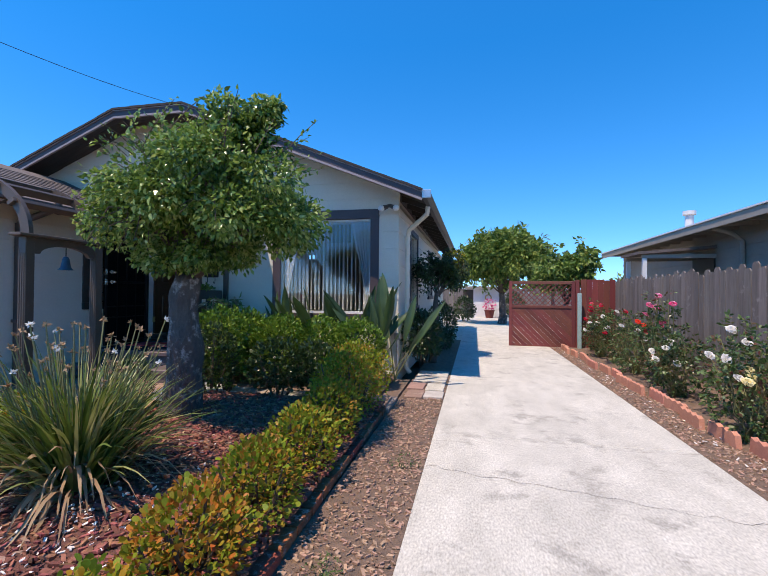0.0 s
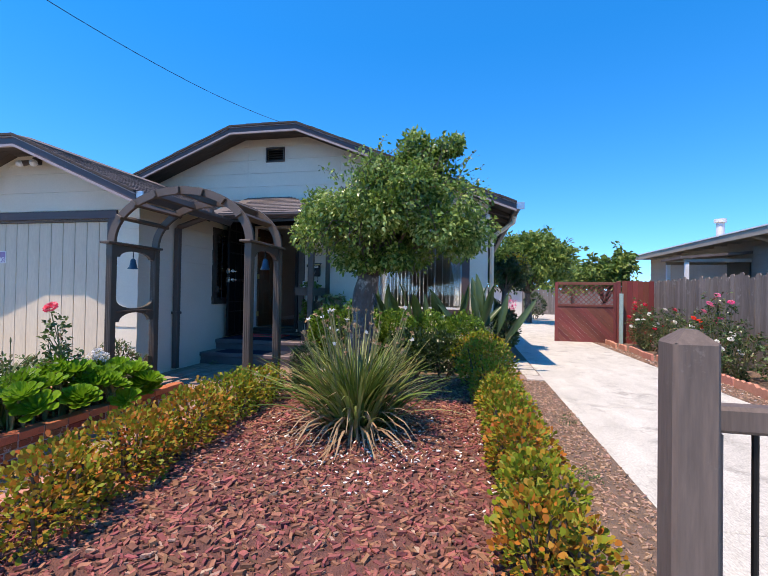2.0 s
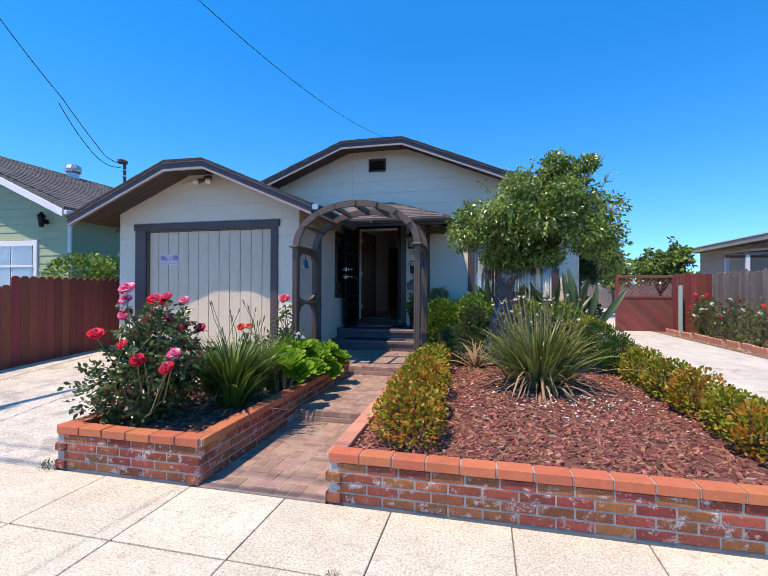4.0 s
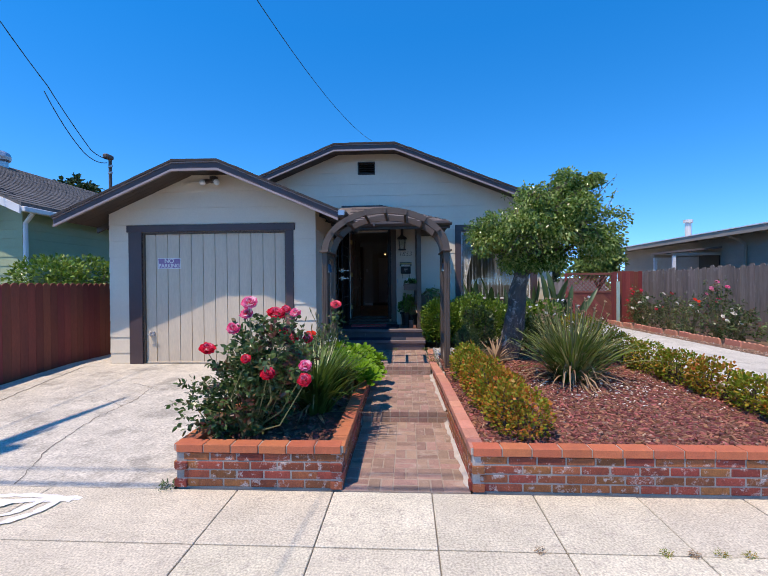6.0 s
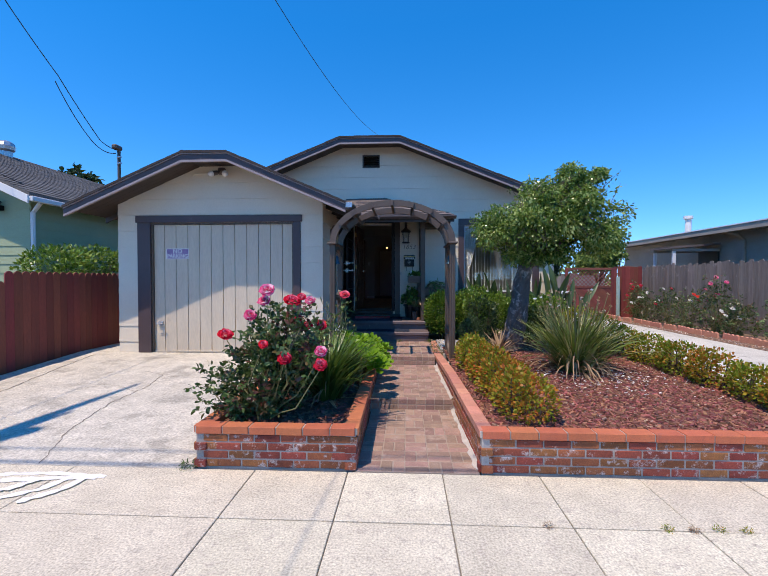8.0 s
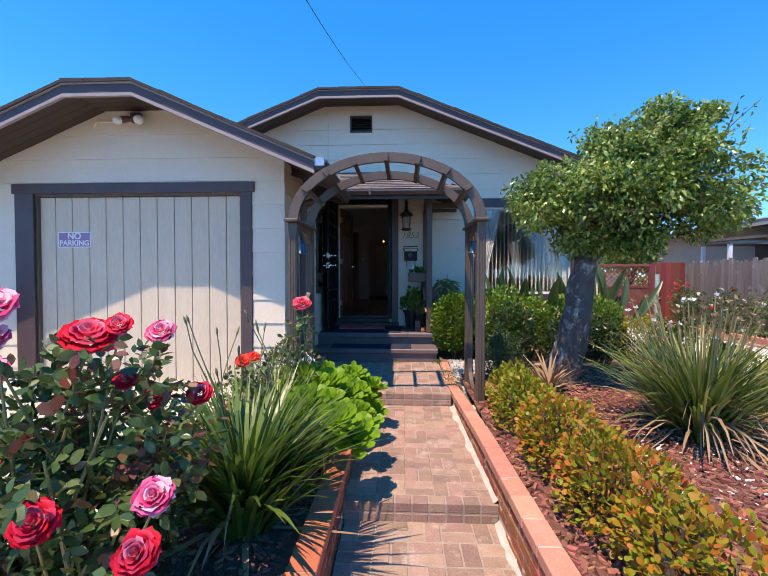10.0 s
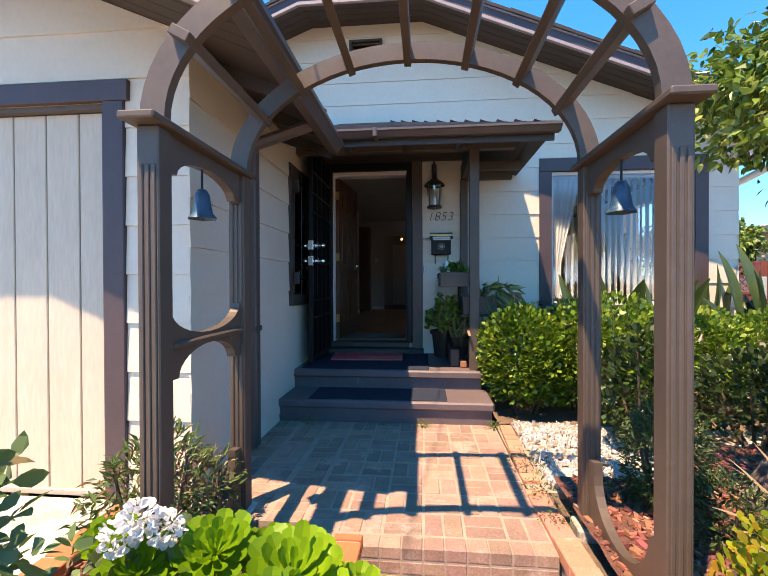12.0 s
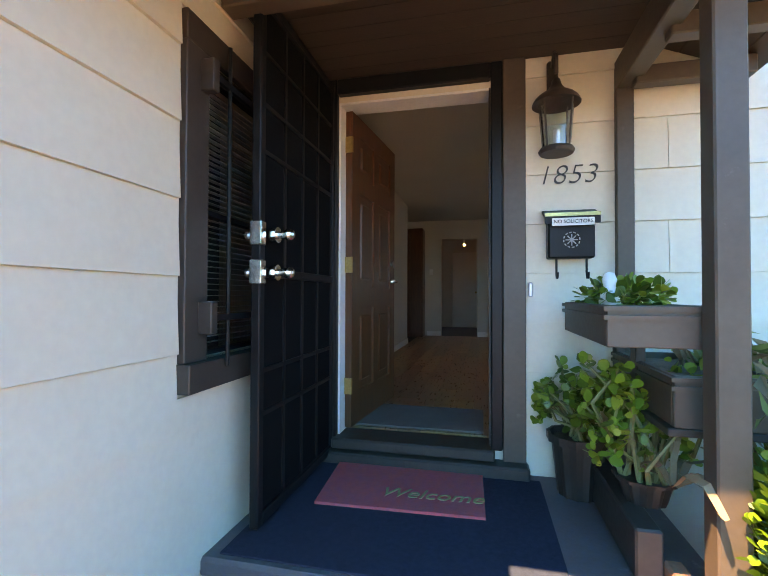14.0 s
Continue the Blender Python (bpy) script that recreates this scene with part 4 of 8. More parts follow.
side_win = trim_rect("window_2", "x", SX, (5.83, 6.97, 1.255, 2.63), SWIN, 0.028, M_dark, "porch side window behind a black security grille")
part("pane", box(B(), SX - 0.08, SX - 0.075, 5.98, 6.84, 1.38, 2.5), M_glass, side_win).visible_shadow = False
bl = B()
for k in range(44):
    box(bl, SX - 0.125, SX - 0.1, 5.98, 6.84, 1.40 + k * 0.025, 1.403 + k * 0.025)
part("blind", bl, M_blind, side_win, "lowered venetian blind")
fr = B()
for z in (1.36, 1.93, 2.50): box(fr, SX - 0.09, SX - 0.05, 5.96, 6.86, z - 0.0, z + 0.02)
for y in (5.96, 6.84): box(fr, SX - 0.09, SX - 0.05, y, y + 0.02, 1.36, 2.52)
part("sash", fr, M_black, side_win)
grille = B()
for y in (6.02, 6.24, 6.46, 6.68, 6.84): rod(grille, (SX + 0.075, y, 1.33), (SX + 0.075, y, 2.58), 0.008, seg=8)
for z in (1.52, 2.42): box(grille, SX + 0.067, SX + 0.083, 5.93, 6.9, z - 0.012, z + 0.012)
part("security_grille", grille, M_black, side_win, "black iron bars")
for z in (1.52, 2.42):
    part("grille_bracket", box(B(), SX + 0.028, SX + 0.085, 5.9, 5.94, z - 0.06, z + 0.06, 0.004), M_dark, side_win)
for y0, y1, z0, z1 in ((8.35, 9.3, 1.3, 2.7), (11.5, 12.5, 1.5, 2.6)):
    w3 = trim_rect("window_3", "x", RX, (y0 - 0.1, y1 + 0.1, z0 - 0.1, z1 + 0.1), (y0, y1, z0, z1), 0.025, M_trim, "side window with dark trim over the driveway")
    part("pane", box(B(), RX - 0.06, RX - 0.055, y0, y1, z0, z1), M_glass, w3).visible_shadow = False

# garage door: upright planks
gd = thing("garage_door", (-6.63, G + 0.06, 0.24), "closed beige garage door of upright planks", "garage door")
part("head_jamb", box(B(), -7.875, -5.385, G + 0.004, G + 0.055, 2.455, 2.482), M_brown, garage_trim, "brown inner jamb")
for x0 in (-7.878, -5.408): part("side_jamb", box(B(), x0, x0 + 0.026, G + 0.004, G + 0.055, 0.245, 2.455), M_brown, garage_trim, "brown inner jamb")
part("bottom_seal", box(B(), -7.85, -5.41, G + 0.03, G + 0.058, 0.2, 0.265), M_garage, gd)
n = 12
for k in range(n):
    x0 = -7.88 + 2.5 * k / n
    part("plank", box(B(), x0 + 0.004, x0 + 2.5 / n - 0.004, G + 0.05, G + 0.085, 0.245, 2.452, 0.004), M_garage, gd)
part("backing", box(B(), -7.88, -5.38, G + 0.085, G + 0.11, 0.24, 2.485), M_dark, gd)
hb = box(B(), -7.78, -7.70, G + 0.02, G + 0.05, 0.70, 0.78, 0.005)
rod(hb, (-7.74, G + 0.04, 0.74), (-7.74, G - 0.02, 0.74), 0.012); rod(hb, (-7.80, G - 0.02, 0.74), (-7.68, G - 0.02, 0.74), 0.01)
part("handle", hb, M_steel, gd, "small metal T-handle")

# gable vent
vt = thing("gable_vent", (-4.29, F, 4.14), "dark louvred gable vent", "vent")
vb = B()
for r in ((-4.495, -4.09, 4.405, 4.435), (-4.495, -4.09, 4.138, 4.165), (-4.495, -4.465, 4.165, 4.405), (-4.115, -4.09, 4.165, 4.405)): box(vb, r[0], r[1], F - 0.03, F + 0.02, r[2], r[3])
part("frame", vb, M_dark, vt)
for k in range(5):
    z = 4.175 + k * 0.047
    b = B(); prism(b, [(F - 0.02, z), (F - 0.012, z), (F + 0.05, z + 0.045), (F + 0.042, z + 0.045)], "x", -4.465, -4.115)
    part("slat", b, M_dark, vt)
part("backing", box(B(), -4.47, -4.11, F + 0.06, F + 0.065, 4.165, 4.405), M_black, vt)

# ---- room behind the front door ----
ZF = 0.76
setting("room_floor", box(B(), -5.6, RX - 0.15, F + 0.15, HB, 0.2, ZF - 0.012), M_dark, "subfloor of the living room", "floor")
setting("room_ceiling", box(B(), -5.6, RX - 0.15, F + 0.15, HB, 3.2, 3.25), M_room, "off-white living room ceiling", "ceiling")
setting("room_wall_left", box(B(), -5.27, -5.15, F + 0.15, 12.0, ZF - 0.01, 3.2), M_room, "off-white interior wall", "wall")
rb = B()
for u0, u1, v0, v1 in cut((-5.6, RX - 0.15, ZF - 0.01, 3.2), [(-4.70, -3.96, ZF - 0.02, 2.80)]): box(rb, u0, u1, 13.6, 13.7, v0, v1)
setting("room_wall_back", rb, M_room, "off-white interior wall with a doorway", "wall")
setting("room_wall_side", box(B(), -5.7, -5.6, F + 0.15, HB, 0.2, 3.2), M_room, "interior wall beyond the opening", "wall")
setting("hall_wall", box(B(), -5.0, -3.0, 16.3, 16.4, ZF - 0.01, 3.2), M_room, "hall end wall", "wall")
setting("hall_wall_right", box(B(), -3.7, -3.6, 13.7, 16.3, ZF - 0.01, 3.2), M_room, "hall side wall", "wall")
bb = B(); box(bb, -5.15, -5.135, F + 0.16, 12.0, ZF, ZF + 0.09); box(bb, -5.0, -4.71, 13.585, 13.6, ZF, ZF + 0.09); box(bb, -3.95, -0.3, 13.585, 13.6, ZF, ZF + 0.09)
setting("baseboard", bb, M_white, "white baseboard of the living room", "baseboard")
wd = thing("wardrobe", (-5.3, 13.4, ZF), "dark brown wooden cupboard in the corner", "cupboard")
part("body", box(B(), -5.59, -5.05, 13.25, 13.59, ZF, 3.0, 0.01), M_wood, wd)
for x in (-5.58, -5.31): part("door", box(B(), x + 0.01, x + 0.25, 13.225, 13.249, ZF + 0.08, 2.9, 0.006), M_wood, wd)
hd = thing("interior_door", (-4.3, 16.28, ZF), "closed white interior door at the end of the hall", "door")
part("leaf", box(B(), -4.65, -3.95, 16.26, 16.299, ZF, 2.78, 0.005), M_white, hd)
part("knob", ball(B(), (-4.02, 16.23, 1.7), 0.03), M_brass, hd)
bulb = thing("ceiling_lamp", (-4.25, 15.0, 3.0), "small lit bulb lamp on the hall ceiling", "lamp")
part("bulb", ball(B(), (-4.28, 15.0, 2.84), 0.035), M_bulb, bulb)
part("base", lathe(B(), (-4.28, 15.0, 2.87), [(0.001, 0.33), (0.06, 0.33), (0.06, 0.29), (0.02, 0.27), (0.02, 0.0)]), M_white, bulb)
th = thing("thermostat", (-4.9, 13.59, 2.0), "small beige wall thermostat", "thermostat")
part("body", box(B(), -4.95, -4.87, 13.57, 13.599, 2.05, 2.17, 0.006), M_white, th)
# added area lamps just inside the side windows, brightening the room in place of skylight
for y, wdt, hgt, z in ((8.82, 0.9, 1.3, 2.0), (12.0, 0.95, 1.0, 2.05)):
    dl_ = bpy.data.lights.new("window_daylight", "AREA")
    dl_.shape, dl_.size, dl_.size_y, dl_.energy, dl_.color = "RECTANGLE", wdt, hgt, 0.2, (1.0, 0.97, 0.93)
    new("window_daylight", dl_).matrix_world = look((RX - 0.17, y, z), (RX - 2, y, z - 0.3))
rugd = tagged(part("entry_rug", box(B(), -4.66, -3.84, 7.22, 7.75, ZF, ZF + 0.012, 0.004), M_asphalt, None), "dark entry rug inside the front door", "rug")

# front door leaf, open inwards
fd = thing("front_door", (-4.70, F + 0.10, ZF), "open brown wooden six-panel front door", "door")
Md = Matrix.Translation((-4.70, F + 0.10, 0)) @ Matrix.Rotation(radians(84), 4, "Z")
dl = B()
for u0, u1, v0, v1 in cut((0.0, 0.89, ZF + 0.01, 2.79), [(0.12, 0.40, 0.98, 1.52), (0.49, 0.77, 0.98, 1.52), (0.12, 0.40, 1.66, 2.28), (0.49, 0.77, 1.66, 2.28), (0.12, 0.40, 2.40, 2.66), (0.49, 0.77, 2.40, 2.66)]):
    box(dl, u0, u1, -0.0445, 0.0, v0, v1, m=Md)
part("leaf", dl, M_wood, fd)
for u in (0.12, 0.49):
    for a, b in ((0.98, 1.52), (1.66, 2.28), (2.40, 2.66)):
        pb = box(B(), u, u + 0.28, -0.030, -0.014, a, b, m=Md)
        box(pb, u + 0.05, u + 0.23, -0.041, -0.004, a + 0.05, b - 0.05, 0.012, m=Md)
        part("panel", pb, M_wood, fd)
for z in (0.98, 1.75, 2.52): part("hinge", box(B(), -0.012, 0.004, -0.05, 0.0, z, z + 0.1, m=Md), M_brass, fd, "brass hinge")
hk = B()
for s in (-1, 1):
    a = Md @ Vector((0.82, -0.022 + s * 0.022, 1.72)); b = Md @ Vector((0.82, -0.022 + s * 0.07, 1.72)); c = Md @ Vector((0.71, -0.022 + s * 0.075, 1.72))
    rod(hk, a, b, 0.022, 0.012); rod(hk, b, c, 0.009)
part("lever_handle", hk, M_chrome, fd, "nickel lever handle")
db = B(); rod(db, Md @ Vector((0.82, -0.06, 1.86)), Md @ Vector((0.82, 0.02, 1.86)), 0.026)
part("deadbolt", db, M_chrome, fd)

# black security frame round the doorway, brown casing, threshold
sf = thing("security_frame", (-4.25, F - 0.02, 0.75), "black steel frame of the security door", "door frame")
for nm, r in (("jamb", (-3.80, -3.735, 0.75, 2.925)), ("jamb", (-4.775, -4.71, 0.75, 2.925)), ("head", (-4.71, -3.80, 2.83, 2.925))):
    q = box(B(), r[0], r[1], F - 0.055, F + 0.0, r[2], r[3], 0.008)
    part(nm, q, M_black, sf)
ds = thing("door_lining", (-4.25, F + 0.07, 0.75), "lining of the front doorway, white with a dark right side", "door frame")
ds["kind"] = "structure"
# right board takes the darker colour; left and head boards are white
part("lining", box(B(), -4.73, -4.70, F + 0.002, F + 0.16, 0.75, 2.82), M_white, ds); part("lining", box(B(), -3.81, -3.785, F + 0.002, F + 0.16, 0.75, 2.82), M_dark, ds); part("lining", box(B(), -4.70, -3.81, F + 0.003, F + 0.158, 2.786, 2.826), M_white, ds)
dc = thing("door_casing", (-3.68, F - 0.02, 0.62), "brown boards round the front door", "door frame")
dc["kind"] = "structure"
part("side_board", box(B(), -3.733, -3.612, F - 0.04, F + 0.01, 0.62, 2.95, 0.004), M_brown, dc)
part("side_board", box(B(), -4.87, -4.778, F - 0.04, F + 0.01, 0.62, 2.95, 0.004), M_brown, dc)
part("head_board", box(B(), -4.778, -3.733, F - 0.04, F + 0.01, 2.927, 2.955, 0.004), M_brown, dc)
th2 = thing("threshold", (-4.25, 6.95, 0.62), "brown painted wooden door sill", "sill")
part("sill", box(B(), -4.80, -3.60, 6.90, F, 0.62, 0.69, 0.012), M_dark, th2); part("upper_sill", box(B(), -4.73, -3.78, 6.95, F + 0.15, 0.692, 0.755, 0.01), M_dark, th2)

# security door, swung open along the garage wall
sd = thing("security_door", (-4.745, F - 0.03, 0.66), "black steel security screen door standing open", "door")
for nm, y0, y1, z0, z1 in (("stile", 6.10, 6.145, 0.66, 2.88), ("stile", 6.955, 7.0, 0.66, 2.88), ("rail", 6.145, 6.955, 0.66, 0.71), ("rail", 6.145, 6.955, 2.83, 2.88), ("rail", 6.145, 6.955, 1.68, 1.72)):
    part(nm, box(B(), -4.765, -4.725, y0, y1, z0, z1, 0.005), M_black, sd)
for y in (6.34, 6.54, 6.74):
    part("bar", box(B(), -4.755, -4.735, y, y + 0.02, 0.71, 2.83), M_black, sd)
for z in (1.1, 1.28, 2.2, 2.4, 2.62):
    part("bar", box(B(), -4.754, -4.736, 6.145, 6.955, z, z + 0.02), M_black, sd)
part("mesh_screen", box(B(), -4.747, -4.743, 6.145, 6.955, 0.71, 2.83), M_screen, sd, "fine black security mesh")
for z in (1.70, 1.86):
    part("lock_plate", box(B(), -4.772, -4.718, 6.096, 6.14, z - 0.05, z + 0.05, 0.004), M_chrome, sd)
for nm, z in (("deadbolt", 1.86), ("knob", 1.70)):
    k = B()
    rod(k, (-4.72, 6.19, z), (-4.69, 6.19, z), 0.034); rod(k, (-4.69, 6.19, z), (-4.64, 6.19, z), 0.016); ball(k, (-4.64, 6.19, z), 0.026)
    rod(k, (-4.77, 6.19, z), (-4.80, 6.19, z), 0.034); ball(k, (-4.825, 6.19, z), 0.024)
    part(nm, k, M_chrome, sd, "nickel lock hardware", smooth=False)

# ---- porch landing and step ----
pl = thing("porch_steps", (-4.0, 6.2, 0.2), "mauve-brown painted concrete porch landing and step", "steps")
part("landing", box(B(), SX + 0.002, -3.05, 5.99, F - 0.002, 0.2, 0.575), M_porch, pl); part("landing_top", box(B(), SX + 0.002, -3.03, 5.95, F - 0.003, 0.545, 0.62, 0.014), M_porch, pl)
part("step", box(B(), SX + 0.002, -3.02, 5.53, 5.99, 0.18, 0.40), M_porch, pl); part("step_top", box(B(), SX + 0.002, -3.0, 5.50, 5.988, 0.37, 0.442, 0.014), M_porch, pl)
tagged(part("porch_carpet", box(B(), -4.82, -3.55, 5.985, 6.93, 0.62, 0.628, 0.003), M_carpet, None), "navy outdoor carpet on the porch landing", "carpet")
tagged(part("step_carpet", box(B(), -4.62, -3.395, 5.54, 5.945, 0.442, 0.45, 0.003), M_carpet, None), "navy carpet strip on the porch step", "carpet")
mat_t = thing("doormat", (-4.24, 6.67, 0.628), "pink doormat with faded gold word", "doormat")
mm = B()
prism(mm, [(-4.613, 6.42), (-3.832, 6.455), (-3.847, 6.935), (-4.652, 6.895)], "z", 0.628, 0.641)
part("mat", mm, M_pink, mat_t)


def words(text, size, m, mat, parent, label, ext=0.002, shear=0.0, weight=0.0, space=1.0):
    """Flat lettering as a mesh, in the plane of the pose m."""
    cu = bpy.data.curves.new("lettering", "FONT")
    cu.body, cu.size, cu.extrude, cu.align_x, cu.align_y, cu.shear, cu.offset = text, size, ext, "CENTER", "CENTER", shear, weight
    cu.space_character = space
    tmp = bpy.data.objects.new("lettering", cu)
    scene.collection.objects.link(tmp)
    me = bpy.data.meshes.new_from_object(tmp.evaluated_get(bpy.context.evaluated_depsgraph_get()))
    bpy.data.objects.remove(tmp)
    me.transform(m)
    me.materials.clear()
    return part("lettering", me, mat, parent, label)


words("Welcome", 0.125, pose(-4.09, 6.60, 0.6425, 0, 0, 2.5), M_gold, mat_t, "faded gold word Welcome", ext=0.0015, shear=0.3)

# ---- garden arbor ----
ab = thing("garden_arbor", (-3.67, 3.68, 0.2), "brown painted wooden arbor with arched top over the brick walk", "arbor")
AX, AA, AB_, AZ = -3.675, 0.945, 0.635, 2.055
def fluted_post(x, y, z0, z1):
    post_ = part("post", box(B(), x - 0.042, x + 0.042, y - 0.042, y + 0.042, z0, z1, 0.005), M_brown, ab)
    for k in (-0.024, 0.0, 0.024):
        part("flute", box(B(), x + k - 0.008, x + k + 0.008, y - 0.048, y - 0.042, z0, z1 - 0.14, 0.003), M_brown, post_)
    return post_
for x in (-4.575, -2.777):
    for y in (3.325, 4.045):
        p = fluted_post(x, y, 0.24, 2.03)
    part("side_cap", box(B(), x - 0.068, x + 0.068, 3.215, 4.115, 2.03, 2.058, 0.006), M_brown, ab)
    # upper bracket with an arched underside
    pts = [(3.37, 2.03), (4.0, 2.03), (4.0, 1.88), (3.97, 1.885)]
    pts += [(3.685 + 0.255 * math.cos(a), 1.885 + 0.085 * math.sin(a)) for a in np.linspace(0, math.pi, 15)]
    pts += [(3.37, 1.885)]
    b = B(); prism(b, pts, "x", x - 0.022, x + 0.022); part("arched_bracket", b, M_brown, ab)
    # low curved bracket
    pts = [(3.37, 0.27), (4.0, 0.27), (4.0, 0.60), (3.93, 0.61)] + [(3.685 - 0.245 * math.cos(a), 0.55 - 0.20 * math.sin(a)) for a in np.linspace(math.pi, 0, 15)][::1] + [(3.37, 0.6)]
    b = B(); prism(b, pts, "x", x - 0.02, x + 0.02); part("curved_bracket", b, M_brown, ab)
x = -4.575
top = [(3.685 + 0.30 * math.cos(a), 1.36 - 0.11 * math.sin(a)) for a in np.linspace(math.pi, 0, 17)]
bot = [(3.685 + 0.25 * math.cos(a), 1.09 + 0.11 * math.sin(a)) for a in np.linspace(0, math.pi, 17)]
b = B(); prism(b, [(3.37, 1.36)] + top + [(4.0, 1.36), (4.0, 1.09)] + bot + [(3.37, 1.09)], "x", x - 0.022, x + 0.022)
part("curved_panel", b, M_brown, ab)
part("rail", box(B(), x - 0.04, x + 0.04, 3.37, 4.0, 1.205, 1.235, 0.008), M_brown, ab)
for y in (3.325, 4.045):
    outer = [(AX + AA * math.cos(a), AZ + AB_ * math.sin(a)) for a in np.linspace(0, math.pi, 33)]
    inner = [(AX + (AA - 0.095) * math.cos(a), AZ + (AB_ - 0.088) * math.sin(a)) for a in np.linspace(math.pi, 0, 33)]
    for lo, hi in ((0, 11), (11, 22), (22, 32)):
        b = B()
        for i in range(lo, hi):
            o0, o1, i0, i1 = outer[i], outer[i + 1], inner[32 - i], inner[31 - i]
            prism(b, [o0, o1, i1, i0], "y", y - 0.02, y + 0.02)
        bmesh.ops.remove_doubles(b, verts=b.verts, dist=0.0005)
        part("arch_segment", b, M_brown, ab)
for k in range(7):
    a = math.pi * (0.165 + 0.67 * k / 6)
    cx, cz = AX + (AA - 0.05) * math.cos(a), AZ + (AB_ - 0.045) * math.sin(a)
    m = Matrix.Translation((cx, 0, cz)) @ Matrix.Rotation(math.pi / 2 - a, 4, "Y")
    part("purlin", box(B(), -0.019, 0.019, 3.27, 4.1, -0.045, 0.034, 0.003, m=m), M_brown, ab)
for x in (-4.575, -2.777):
    for y in (3.325, 4.045):
        part("footing", box(B(), x - 0.07, x + 0.07, y - 0.07, y + 0.07, 0.16, 0.262, 0.01), M_apron, ab, "small concrete footing")


def bell(x, y, ztop):
    t = thing("wind_bell", (x, y, ztop - 0.28), "blue patinated flower-shaped bell hanging from the arbor", "bell", "bells on the arbor")
    w = lambda r, z, i: (0.008 if i % 3 == 0 else -0.004) if z < 0.01 else 0
    part("cup", lathe(B(), (x, y, ztop - 0.28), [(0.062, 0.0), (0.045, 0.025), (0.036, 0.07), (0.032, 0.105), (0.02, 0.128), (0.003, 0.135), (0.003, 0.13), (0.017, 0.12), (0.028, 0.10), (0.032, 0.07), (0.041, 0.026), (0.058, 0.002)], 18, w), M_bell, t, smooth=True)
    part("rod", rod(B(), (x, y, ztop - 0.15), (x, y, ztop + 0.0), 0.005, seg=6), M_black, t)


bell(-4.575, 3.66, 2.03)
bell(-2.777, 3.70, 2.03)

# ---- porch fittings ----
ln = thing("wall_lantern", (-3.47, F - 0.02, 2.3), "dark bronze wall lantern with clear glass", "lamp")
lx, ly = -3.47, 6.885
part("back_plate", box(B(), lx - 0.03, lx + 0.03, F - 0.035, F - 0.012, 2.66, 2.9, 0.012), M_dark, ln)
arm = B(); tube(arm, [(lx, F - 0.03, 2.86), (lx, 6.93, 2.9), (lx, 6.89, 2.87), (lx, ly, 2.77)], 0.012, 8); part("arm", arm, M_dark, ln, smooth=True)
part("roof", lathe(B(), (lx, ly, 2.605), [(0.122, 0.0), (0.114, 0.02), (0.09, 0.045), (0.05, 0.07), (0.028, 0.10), (0.02, 0.13), (0.001, 0.15)], 18), M_dark, ln, smooth=True)
part("glass", lathe(B(), (lx, ly, 2.375), [(0.07, 0.0), (0.09, 0.23), (0.087, 0.23), (0.067, 0.003)], 18), M_glass, ln, "clear seeded glass").visible_shadow = False
part("base_ring", lathe(B(), (lx, ly, 2.345), [(0.001, 0.0), (0.082, 0.0), (0.09, 0.014), (0.082, 0.03), (0.001, 0.032)], 18), M_dark, ln)
for k in range(4):
    a = math.pi / 4 + k * math.pi / 2
    part("bar", rod(B(), (lx + 0.074 * math.cos(a), ly + 0.074 * math.sin(a), 2.36), (lx + 0.095 * math.cos(a), ly + 0.095 * math.sin(a), 2.61), 0.005, seg=6), M_dark, ln)
part("candle", rod(B(), (lx, ly, 2.375), (lx, ly, 2.47), 0.016), M_white, ln)
hn = thing("house_number", (-3.40, F - 0.02, 2.2), "black italic house number 1853 on the front wall", "house number")
words("1853", 0.15, pose(-3.40, F - 0.022, 2.263, 90, 0, 0), M_ink, hn, "black metal digits", ext=0.004, shear=0.25, weight=-0.003, space=1.05)
mb = thing("mailbox", (-3.39, F - 0.02, 1.8), "black metal wall mailbox with a brass-edged lid", "mailbox")
part("body", box(B(), -3.505, -3.275, 6.925, F - 0.012, 1.805, 2.03, 0.008), M_black, mb)
b = B(); prism(b, [(6.90, 2.03), (F - 0.012, 2.075), (F - 0.012, 2.06), (6.915, 2.02), (6.915, 1.985), (6.90, 1.985)], "x", -3.525, -3.255); part("lid", b, M_black, mb)
part("brass_strip", box(B(), -3.525, -3.255, 6.892, 6.9, 2.022, 2.04), M_brass, mb)
st = part("sticker", box(B(), -3.49, -3.285, 6.893, 6.899, 1.972, 2.012), M_white, mb, "white sticker strip")
words("NO SOLICITORS", 0.026, pose(-3.388, 6.891, 1.992, 90, 0, 0), M_ink, mb, "black words NO SOLICITORS", ext=0.001)
rg = B()
for a in range(12):
    t0, t1 = 2 * math.pi * a / 12, 2 * math.pi * (a + 0.6) / 12
    rod(rg, (-3.39 + 0.04 * math.cos(t0), 6.922, 1.90 + 0.04 * math.sin(t0)), (-3.39 + 0.04 * math.cos(t1), 6.922, 1.90 + 0.04 * math.sin(t1)), 0.003, seg=5)
